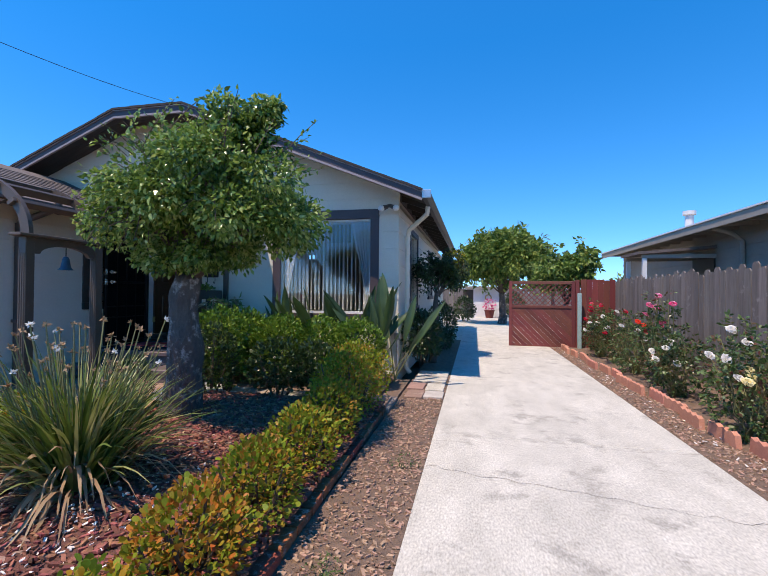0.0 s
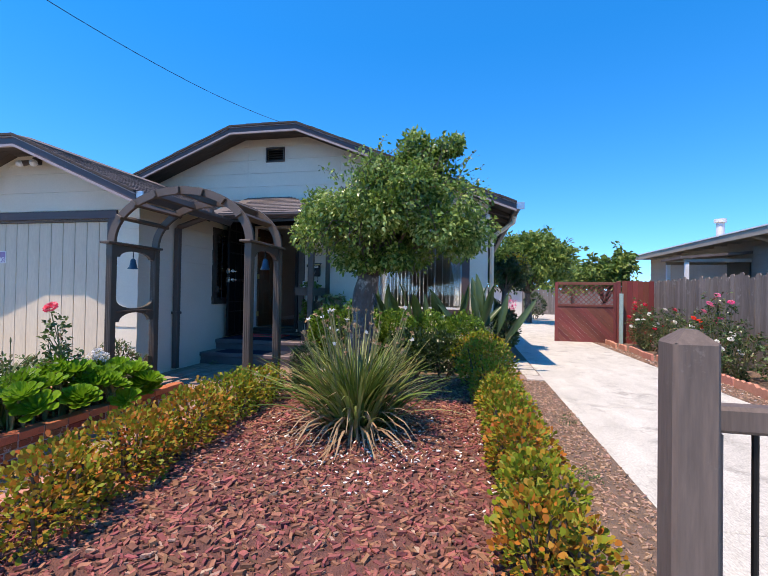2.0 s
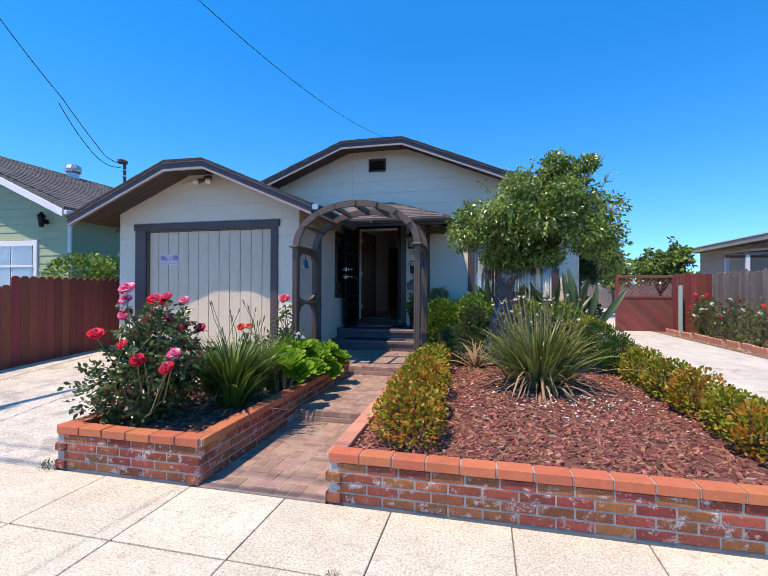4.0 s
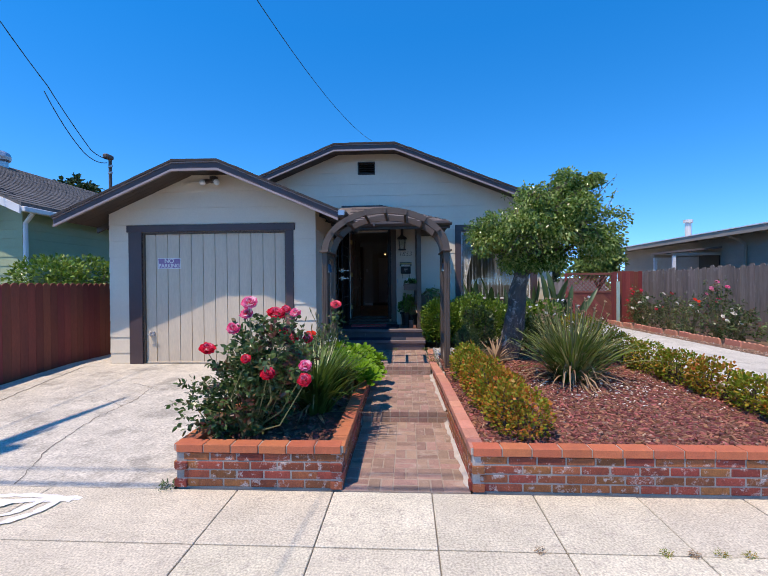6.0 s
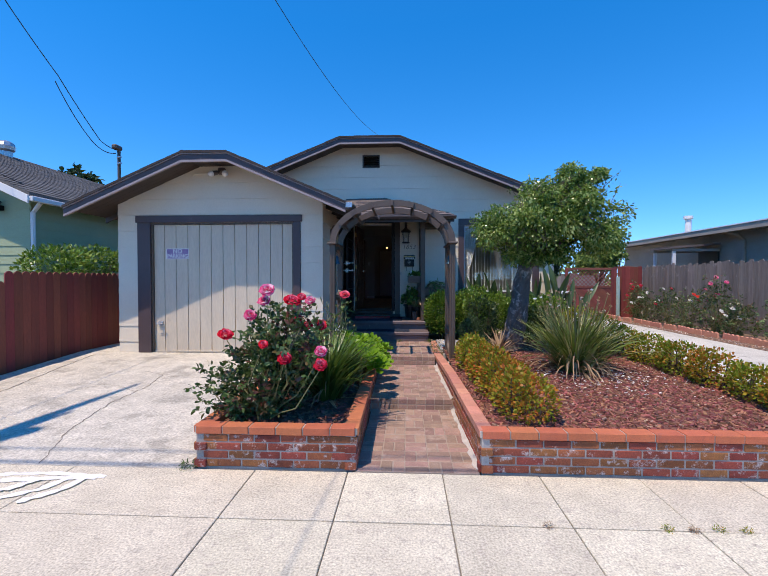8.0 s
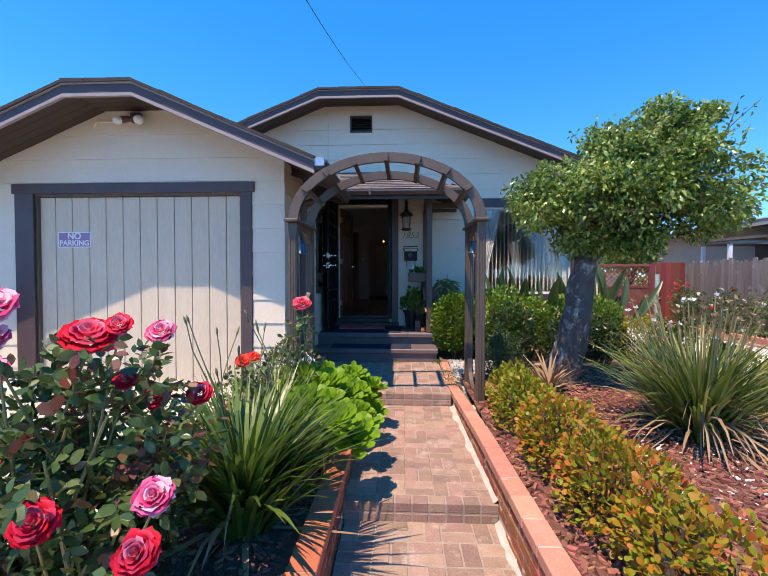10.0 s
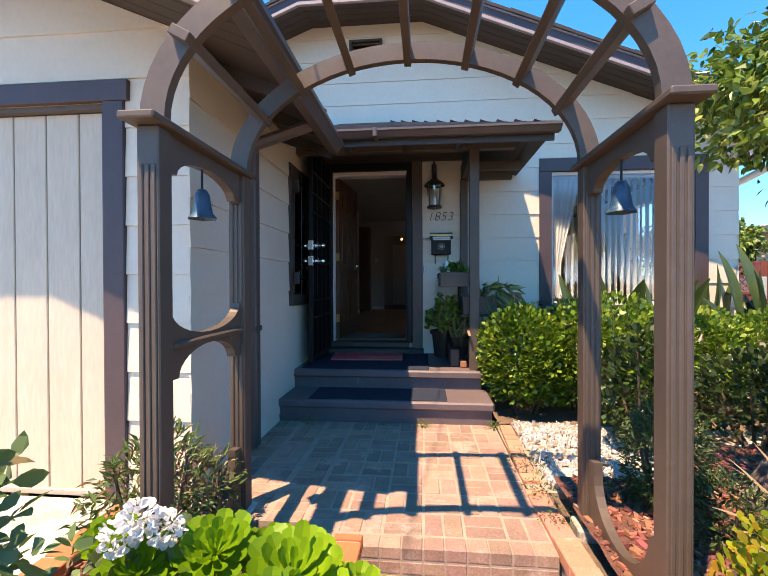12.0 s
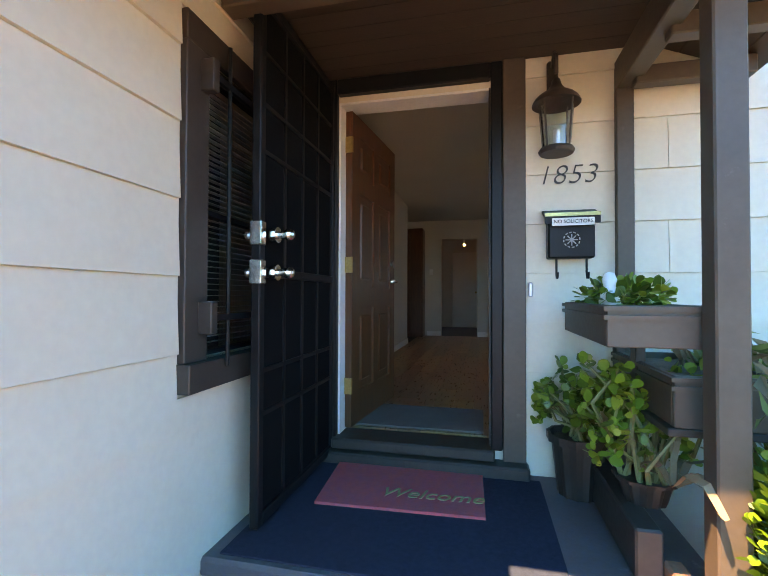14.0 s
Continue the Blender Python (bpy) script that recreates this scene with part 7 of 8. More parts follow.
def compound(P, U, size):
    """Five leaflets along each leaf stalk: two pairs and an end leaflet."""
    t = unit(U + 0.7 * rng.normal(size=U.shape))
    b = unit(np.cross(t, np.array((0.1, 0.2, 1)) + 0.5 * rng.normal(size=U.shape)))
    Q, D = [], []
    for along, side in ((0.35, 1), (0.35, -1), (0.95, 1), (0.95, -1), (1.15, 0)):
        Q.append(P + t * size * along); D.append(b * side * 0.9 + t * (0.45 if side else 1))
    return np.concatenate(Q), np.concatenate(D)


def rose(base, blobs, blooms, label, leafmat=None, size=0.055, group=""):
    t = thing("rose_bush", base, label, "rose bush", group)
    sb = B()
    for c, r, n in blobs: stems(sb, base, [np.array(c) + unit(rng.normal(size=3)) * np.array(r) * 0.7 for _ in range(9)], 0.009, 0.2)
    stems(sb, base, [(b[0], b[1], b[2] - 0.03) for b in blooms], 0.007, 0.12)
    part("cane_frame", sb, M_stalk, t)
    P, U = [], []
    for c, r, n in blobs:
        p, u = shell(c, r, max(20, int(n / 2.4)), 0.3, 8); P.append(p); U.append(u)
    for b in blooms:
        f = rng.random(7)[:, None]
        q = np.array((base[0], base[1], base[2] + 0.3)) * (1 - f) + np.array(b[:3]) * f
        k = f[:, 0] > 0.5
        P.append(q[k] + rng.normal(size=(k.sum(), 3)) * 0.04); U.append(rng.normal(size=(k.sum(), 3)))
    P, U = compound(np.concatenate(P), np.concatenate(U), size)
    part("foliage", leaf_mesh(P, U, size * 0.85, OVAL, 0.18, 0.5), leafmat or L_rose, t)
    for b in blooms: bloom(t, b[:3], b[3], b[4])
    return t


rose((-4.72, 0.62, 0.28), [((-4.72, 0.66, 0.62), (0.42, 0.34, 0.33), 1400), ((-4.6, 0.7, 0.9), (0.36, 0.3, 0.36), 700), ((-5.0, 0.55, 0.55), (0.3, 0.22, 0.2), 260), ((-4.45, 0.48, 1.0), (0.3, 0.24, 0.26), 330)],
     [(-4.586, 0.304, 1.42, 0.05, P_pink), (-4.62, 0.33, 1.33, 0.04, P_pink), (-4.411, 0.423, 1.327, 0.06, P_red), (-4.34, 0.45, 1.36, 0.03, P_red), (-4.968, 0.388, 1.049, 0.05, P_red), (-4.433, 0.25, 0.878, 0.046, P_red), (-4.149, 0.3, 0.926, 0.042, P_pink), (-4.132, 0.2, 0.838, 0.044, P_red), (-4.326, 0.62, 1.1, 0.038, P_red), (-4.221, 0.7, 1.088, 0.036, P_red), (-4.3, 0.6, 1.32, 0.038, P_pink), (-4.39, 0.55, 1.17, 0.03, P_red), (-4.62, 0.3, 0.98, 0.032, P_red), (-4.8, 0.5, 1.2, 0.045, P_pink)],
     "tall rose bush with red and pink blooms in the brick planter", size=0.058)
rose((-4.35, 2.6, 0.29), [((-4.4, 2.5, 0.62), (0.32, 0.4, 0.28), 420), ((-4.68, 2.2, 0.55), (0.3, 0.5, 0.26), 420), ((-4.72, 1.5, 0.5), (0.28, 0.45, 0.22), 330), ((-4.28, 2.4, 0.95), (0.1, 0.1, 0.28), 110)], [(-4.246, 2.303, 1.312, 0.055, P_warm), (-4.439, 1.839, 1.004, 0.035, P_coral), (-4.448, 1.682, 1.008, 0.035, P_coral)], "leggy coral rose with a single high bloom", L_grape)
for i, (x, y, h, cols) in enumerate(((3.95, 4.3, 0.85, (P_white,)), (3.75, 4.95, 0.85, (P_yellow, P_white)), (4.1, 5.8, 1.05, (P_white,)), (3.85, 6.7, 0.85, (P_white, P_white)), (3.95, 7.5, 1.4, (P_pink, P_pink, P_pink)), (3.9, 8.4, 0.95, (P_white, P_coral)), (4.0, 9.4, 1.05, (P_red, P_white)), (3.9, 10.4, 0.9, (P_white, P_white)), (4.1, 11.2, 1.15, (P_red, P_red)))):
    bl_ = [(x + rng.uniform(-0.35, 0.1), y + rng.uniform(-0.35, 0.35), 0.2 + h * rng.uniform(0.55, 1.02), 0.041, c) for c in cols for _ in range(3)]
    rose((x, y, 0.2), [((x, y, 0.2 + h * 0.42), (0.4, 0.42, h * 0.42), 460), ((x - 0.02, y, 0.2 + h * 0.78), (0.26, 0.3, h * 0.28), 130)], bl_, "rose bush with pale and pink blooms against the grey fence" if i != 8 else "red rose bush beside the red fence", L_grape if i % 3 == 2 else L_rose, 0.06, group="roses along the fence")

# rosette succulents
def rosette(parent, c, r, tilt):
    V, Fc = [tuple(np.array(c) - 0.02 * np.array((0, 0, 1)))], []
    c = np.array(c); ax = unit(np.array(tilt)); s0 = unit(np.cross(ax, (0.21, 0.37, 0.9))) if abs(ax[2]) < 0.95 else unit(np.cross(ax, (1, 0.2, 0))); s1 = np.cross(ax, s0)
    for k in range(30):
        f = (k + 1) / 30
        a = 2.39996 * k
        o = s0 * math.cos(a) + s1 * math.sin(a); w = np.cross(ax, o)
        R_ = r * (0.14 + 0.86 * f ** 0.8); h = r * (0.46 - 0.3 * f) * (1 + 0.2 * rng.normal()); wd_ = r * (0.07 + 0.19 * f)
        i = len(V)
        for q, ww, hh in ((0.12, 0.3, 0.0), (0.5, 0.6, 0.22), (0.8, 1.0, 0.62), (0.95, 0.85, 1.0), (1.03, 0.3, 1.25)):
            m_ = c + o * R_ * q + ax * h * hh
            V += [tuple(m_ - w * wd_ * ww + ax * 0.1 * r * ww), tuple(m_), tuple(m_ + w * wd_ * ww + ax * 0.1 * r * ww)]
        for u_ in range(4):
            for q in range(2):
                p_ = i + u_ * 3 + q
                Fc.append((p_, p_ + 1, p_ + 4, p_ + 3))
        Fc += [(0, i + 1, i), (0, i + 2, i + 1)]
    me = bpy.data.meshes.new("rosette"); me.from_pydata(V, [], Fc)
    part("rosette", me, L_aeon, parent)


ae = thing("rosette_succulent", (-4.0, 2.4, 0.28), "mound of lime green rosette succulents spilling over the brick wall", "succulent")
sb = B()
for k in range(30):
    x, y = rng.uniform(-4.28, -3.74), rng.uniform(1.65, 3.15)
    z = 0.66 - 0.25 * max(0, (x + 3.95)) / 0.25 + rng.uniform(-0.1, 0.08) - 0.1 * abs(y - 2.3)
    rosette(ae, (x, y, z), rng.uniform(0.11, 0.185), (0.45 * (x + 4.05) * 3, -0.35 + rng.normal() * 0.2, 1))
    tube(sb, [(-4.05 + 0.4 * (x + 4.05), y, 0.28), (x * 0.5 - 2.02, y, z * 0.6 + 0.1), (x, y, z - 0.01)], 0.012, 5)
for x, y, z, r in ((-4.42, 3.0, 0.62, 0.12), (-4.233, 3.1, 0.63, 0.13), (-4.266, 2.68, 0.64, 0.13), (-4.66, 3.2, 0.58, 0.1), (-4.012, 2.67, 0.62, 0.13), (-3.88, 2.63, 0.58, 0.12), (-4.45, 2.63, 0.6, 0.1), (-4.07, 2.45, 0.63, 0.14), (-4.0, 2.9, 0.6, 0.12), (-4.1, 3.2, 0.56, 0.11)):
    rosette(ae, (x, y, z), r, (0.3, -0.55, 1))
    tube(sb, [(x, y + 0.06, 0.28), (x, y + 0.05, 0.45), (x, y, z - 0.01)], 0.012, 5)
part("fleshy_trunk", sb, M_stalk, ae)
gw = thing("white_geranium", (-4.42, 3.08, 0.29), "white flowering plant beside the rosettes", "plant")
p, u = shell((-4.42, 3.08, 0.5), (0.22, 0.2, 0.2), 300, 0.3); part("foliage", leaf_mesh(p, u, 0.05, ROUND, 0.6), L_grape, gw)
for c in ((-4.416, 3.0, 0.785), (-4.36, 3.04, 0.735), (-4.47, 2.99, 0.73)):
    p, u = shell(c, (0.042, 0.042, 0.035), 130, 0.7); part("flower_head", leaf_mesh(p, u, 0.022, ROUND * np.array((1, 1.3, 1)), 0.25), P_white, gw)
clump("bamboo_shrub", "light green feathery shrub at the arbor post", [((-4.74, 3.55, 0.52), (0.2, 0.3, 0.3), 900), ((-4.68, 3.85, 0.42), (0.16, 0.2, 0.2), 350)], L_grape, 0.06, LONG, spread=0.8)

# birds of paradise
def paddles(name, cx, cy, z, n, h, spreadx, label):
    t = thing(name, (cx, cy, z), label, "plant")
    for k in range(n):
        bx, by = cx + rng.uniform(-spreadx, spreadx), cy + rng.uniform(-0.18, 0.2)
        d = Vector((rng.normal() * 0.35, rng.normal() * 0.22 - 0.05, 1)).normalized()
        hh = h * rng.uniform(0.6, 1.1)
        st_ = Vector((bx, by, z)); e = st_ + d * hh * 0.55
        sb = tube(B(), [st_, st_.lerp(e, 0.5), e], [0.012, 0.01, 0.008], 5); part("stalk", sb, M_stalk, t)
        side = d.cross(Vector((rng.normal(), rng.normal(), 0.1))).normalized(); nrm = side.cross(d)
        bm = B(); L_, W_ = hh * 0.62, hh * rng.uniform(0.085, 0.12); rows_ = []
        for j in range(8):
            f = j / 7; w_ = W_ * (math.sin(math.pi * min(1, f * 0.94 + 0.05)) ** 0.75) * 0.5
            c = e + d * L_ * f + nrm * (-0.16 * L_ * f * f)
            rows_.append([bm.verts.new(c + side * w_ * s + nrm * abs(s) * w_ * 0.45) for s in (-1, -0.5, 0, 0.5, 1)])
        for a, b_ in zip(rows_, rows_[1:]):
            for i in range(4): bm.faces.new((a[i], a[i + 1], b_[i + 1], b_[i]))
        part("leaf_blade", bm, L_bird, t, smooth=True)
    return t


paddles("paddle_leaf_plant", -1.5, 6.62, 0.25, 22, 1.2, 0.6, "tall broad-leaved plant before the front window")
paddles("paddle_leaf_plant", -0.3, 6.55, 0.25, 18, 1.3, 0.32, "tall broad-leaved plant at the house corner")
paddles("paddle_leaf_plant", -2.0, 6.65, 0.25, 7, 1.0, 0.15, "broad-leaved plant beside the porch")

# dry bromeliad at the tree foot
strap_clump("dry_rosette_plant", (-2.0, 3.72, bedz(-2, 3.7)), 46, 0.2, 0.42, 0.035, L_dry, "dry tan strap-leaved plant at the foot of the tree", arch=0.7, lean=0.9)

# shrubs beside the house and backyard trees
clump("side_shrub", "dark green shrub against the house wall", [((0.25, 7.5, 0.85), (0.34, 0.4, 0.42), 900), ((0.3, 8.1, 0.7), (0.3, 0.35, 0.4), 600)], L_dark, 0.07, LEAF)
tree("side_tree", (0.35, 8.6, 0.2), (0.42, 9.0, 1.55), [((0.25, 9.3, 2.05), (0.42, 0.6, 0.5)), ((0.72, 9.4, 2.1), (0.3, 0.5, 0.42))], "small twisted shrub tree with dense dark and yellow-green crown", 4200, 0.07, L_dark, 0.06, 6, M_twig, 14)
clump("yellow_shrub", "yellow-green shrub crown over the driveway", [((0.72, 9.6, 2.15), (0.28, 0.4, 0.36), 700)], L_jade, 0.06, LEAF)
clump("side_shrub", "dark low shrub farther along the house", [((0.35, 10.6, 0.7), (0.35, 0.6, 0.6), 800), ((0.35, 12.0, 0.7), (0.35, 0.7, 0.6), 700)], L_dark, 0.08, LEAF)
tree("backyard_tree", (2.4, 20.5, 0.185), (2.4, 20.5, 1.6), [((1.6, 20.3, 2.9), (1.5, 1.5, 1.2)), ((3.2, 20.3, 3.2), (1.6, 1.5, 1.4)), ((2.5, 20, 3.7), (1.4, 1.4, 1.2))], "large dense green backyard tree with rounded crown", 14000, 0.2, L_far, 0.14, 9, None, 22)
bt = bpy.data.objects["backyard_tree"]
P, U = [], []
for k in range(46):
    u_ = unit(rng.normal(size=3)); u_[2] = abs(u_[2]) * 1.1 - 0.35
    p, u = shell(np.array((2.45, 20.2, 3.05)) + u_ * np.array((1.75, 1.4, 1.35)), (0.5, 0.5, 0.42), 230, 0.3, 6); P.append(p); U.append(u + np.array((0, 0, -0.4)))
part("outer_crown", leaf_mesh(np.concatenate(P), np.concatenate(U), 0.2, LONG * np.array((1, 1.6, 1)), 0.5, 0.5), L_far, bt)
tree("citrus_tree", (3.75, 13.3, 0.185), (3.75, 13.3, 1.3), [((3.45, 13.2, 2.3), (0.75, 0.6, 0.6)), ((4.1, 13.2, 2.45), (0.6, 0.55, 0.65))], "bright green citrus tree behind the red gate", 6500, 0.13, L_far, 0.08, 8, None, 18)
tree("backyard_tree", (5.2, 24, 0.185), (5.2, 24, 1.5), [((5.0, 24, 2.4), (1.3, 1.2, 1.1))], "smaller green tree in the rear yard", 2600, 0.2, L_far, 0.1, 8, None, 18)
clump("neighbour_hedge", "bright green hedge above the red fence", [((-10.3, 5.0, 1.65), (0.7, 0.6, 0.5), 1500), ((-10.5, 6.2, 1.65), (0.7, 0.8, 0.55), 1500), ((-10.4, 7.6, 1.7), (0.7, 0.9, 0.6), 1200)], L_hedge, 0.08, LEAF, cat="hedge")
tree("far_tree", (-27.6, 26, 0), (-27.6, 26, 4), [((-28.0, 26, 8.1), (1.9, 2.2, 1.5)), ((-26.6, 26, 8.3), (1.7, 2.0, 1.4))], "green tree behind the neighbouring roof", 3200, 0.4, L_dark, 0.25, 8, None, 16)
clump("rear_shrub", "dark shrubs before the rear shed", [((0.7, 22, 0.8), (0.5, 1.0, 0.6), 700), ((3.2, 24, 0.9), (0.6, 0.8, 0.7), 700)], L_dark, 0.12, LEAF)
# small weeds
for x, y, z, s in ((0.62, 3.55, 0.2, 0.12), (0.45, 2.2, 0.2, 0.1), (-2.93, 4.7, 0.24, 0.14), (-2.95, 4.35, 0.24, 0.1), (-2.94, 4.05, 0.24, 0.1), (-3.02, 5.46, 0.25, 0.07), (-3.6, 5.46, 0.25, 0.06), (-4.6, 5.47, 0.25, 0.07), (-3.95, 5.47, 0.25, 0.05), (-5.9, 3.2, 0.17, 0.08), (-2.6, -0.476, 0.0, 0.03), (-1.9, -0.476, 0, 0.035), (-1.75, -0.476, 0, 0.03), (-1.6, -0.476, 0, 0.04), (-1.45, -0.476, 0, 0.035), (-1.2, -0.476, 0, 0.05), (-1.05, -0.476, 0, 0.03), (-0.9, -0.476, 0, 0.04), (-3.2, -1.16, 0, 0.07), (-3.9, -1.16, 0, 0.08), (-4.5, -1.16, 0, 0.07), (-5.2, 0.19, 0, 0.07), (-2.55, 4.25, 0.3, 0.1)):
    wt = thing("weed", (x, y, z), "small green weed growing from a crack", "weed", "weeds")
    p, u = shell((x, y, z + s * 0.35), (s, s, s * 0.5), int(60 + 500 * s), 0.1); part("leaves", leaf_mesh(p, u, 0.03 if s > 0.05 else 0.017, LONG, 0.9, 0.6), L_grape if s > 0.045 else L_dry if s < 0.034 else L_jade, wt)

P, U = [], []
for k in range(26):
    p, u = shell((-16 + k * 2.6 + rng.uniform(-0.8, 0.8), 55 + rng.uniform(-4, 4), 1.2), (2.2, 1.6, rng.uniform(1.6, 3.2)), 260, 0.5); P.append(p); U.append(u)
tagged(part("far_trees", leaf_mesh(np.concatenate(P), np.concatenate(U), 0.7, LEAF, 0.7, 0.4), L_far, None), "distant line of green trees behind the yards", "trees", kind="stuff")

# ---- paving slabs ----
def slab(parent, x0, x1, y0, y1, zt, mat, slope=None, name="slab"):
    b = box(B(), x0 + 0.004, x1 - 0.004, y0 + 0.004, y1 - 0.004, zt - 0.03, zt, 0.004)
    if slope:
        for v in b.verts: v.co.z += slope(v.co.y)
    part(name, b, mat, parent)


for k in range(-16, 15):
    x0 = -3.92 + k * 0.734
    for y0, y1 in ((-1.165, -0.478), (-0.474, 0.2)):
        if x0 < -4.7 and k % 2 == 0: continue
        w = 1.468 if x0 < -4.7 else 0.734
        slab(pavement, x0, x0 + w, y0, y1, 0.0 + rng.uniform(-0.002, 0.002), M_walkslab)
for a, c in zip([0.2, 1.0, 1.68, 4.43, 7.2, 9.95, 12.7, 15.5, 18.3, 21, 24, 27], [1.0, 1.68, 4.43, 7.2, 9.95, 12.7, 15.5, 18.3, 21, 24, 27, 30]):
    slab(driveway, 0.765, 3.055, a, c, 0.2, M_concrete, (lambda y: (y - 1.0) * 0.245 if y < 1.0 else 0.0))
def crack(parent, pts, w):
    b = B(); prev = None
    for i, (x, y, z) in enumerate(pts):
        ww = w * (0.5 + 0.7 * rng.random())
        cur = (b.verts.new((x, y - ww, z)), b.verts.new((x, y + ww, z)))
        if prev: b.faces.new((prev[0], cur[0], cur[1], prev[1]))
        prev = cur
    part("crack", b, M_joint, parent, "thin dark crack")
crack(driveway, [(0.78 + i * 0.076, 3.62 - 0.016 * i + 0.02 * math.sin(i * 1.9) + 0.012 * rng.normal(), 0.2025) for i in range(31)], 0.0018)
crack(driveway, [(0.78 + i * 0.076, 4.2 + 0.006 * i + 0.015 * math.sin(i * 1.3) + 0.01 * rng.normal(), 0.2025) for i in range(31)], 0.0012)
for cw, pts in ((0.004, [(-6.45, 0.22), (-6.75, 0.9), (-6.85, 1.6), (-6.8, 2.2), (-6.9, 2.75), (-7.3, 2.95)]), (0.0025, [(-6.85, 2.7), (-6.4, 2.62), (-5.9, 2.72), (-5.4, 2.68)]), (0.0025, [(-6.82, 2.0), (-7.2, 2.25), (-7.6, 2.3)]), (0.009, [(-8.25, 0.25), (-8.5, 1.9), (-8.66, 2.9), (-8.78, 4.0)])):
    run = []
    for (xa, ya), (xb, yb) in zip(pts, pts[1:]):
        for i in range(12):
            x, y = xa + (xb - xa) * i / 12 + 0.008 * rng.normal(), ya + (yb - ya) * i / 12 + 0.008 * rng.normal()
            run.append((x, y, 0.0035 + 0.0603 * (y - 0.2)))
    b = B(); prev = None
    for i, (x, y, z) in enumerate(run):
        nx = run[min(i + 1, len(run) - 1)]; px = run[max(i - 1, 0)]
        d = Vector((nx[0] - px[0], nx[1] - px[1], 0)).normalized(); ww = cw * (0.5 + 0.9 * rng.random())
        cur = (b.verts.new((x - d.y * ww, y + d.x * ww, z)), b.verts.new((x + d.y * ww, y - d.x * ww, z)))
        if prev: b.faces.new((prev[0], cur[0], cur[1], prev[1]))
        prev = cur
    part("crack", b, M_joint, apron, "dark jagged crack")

# stepping stones and white gravel between hedge and bed
spb = box(B(), -2.98, -2.0, 4.4, 5.0, 0.0, 0.235)
box(spb, -2.98, 0.2, 5.0, 5.62, 0.0, 0.235)
sp_ = setting("stone_path", spb, M_paverjoint, "worn stone and gravel path before the hedge", "path")
for x0, x1, y0, y1, m in ((-2.86, -2.42, 5.32, 5.6, M_paver), (-2.84, -2.5, 4.45, 4.7, M_apron), (-2.3, -2.03, 4.5, 4.95, M_apron), (-2.3, -1.8, 5.05, 5.55, M_apron), (-1.2, -0.6, 5.05, 5.5, M_apron), (-0.55, 0.15, 5.1, 5.55, M_paver)):
    slab(sp_, x0, x1, y0, y1, 0.262, m, name="stone")
for x0, x1, y0, y1, m in ((0.24, 0.74, 6.7, 7.1, M_apron), (0.26, 0.5, 5.7, 6.1, M_paver), (0.48, 0.74, 6.15, 6.6, M_apron), (0.22, 0.46, 6.2, 6.6, M_paver), (0.5, 0.76, 5.75, 6.1, M_whitemortar), (0.24, 0.74, 7.15, 7.6, M_apron)):
    slab(sp_, x0, x1, y0, y1, 0.226, m, name="stone")
chips("white_gravel", M_gravel, 3800, -2.86, -0.6, 4.42, 5.55, lambda x, y: 0.262, 0.026, "white gravel between the brick patio and the hedge", keep=lambda x, y: x < -2.15 or 4.95 < y < 5.15, flat=0.7)
# red brick strip by the patio
for k in range(9):
    m = Matrix.Translation((-2.945 + 0.004 * k, 4.55 + k * 0.115, 0.255)) @ Matrix.Rotation(radians(rng.uniform(-4, 4)), 4, "Z")
    part("brick", box(B(), -0.05, 0.05, -0.052, 0.052, -0.03, 0.006, 0.004, m=m), M_capside, sp_)

# ---- brick planters: mortar core, laid bricks, cap ----
def brick_mesh(l, w, h, mat):
    me = finish(box(B(), -l / 2, l / 2, -w / 2, w / 2, -h / 2, h / 2, 0.004)); me.materials.append(mat)
    return me
BR, BRh, CAPm, CAPs = brick_mesh(0.198, 0.09, 0.056, M_brick), brick_mesh(0.094, 0.09, 0.056, M_brick), brick_mesh(0.205, 0.125, 0.062, M_cap), brick_mesh(0.205, 0.115, 0.058, M_capside)
BRs = brick_mesh(0.198, 0.09, 0.056, M_capside)


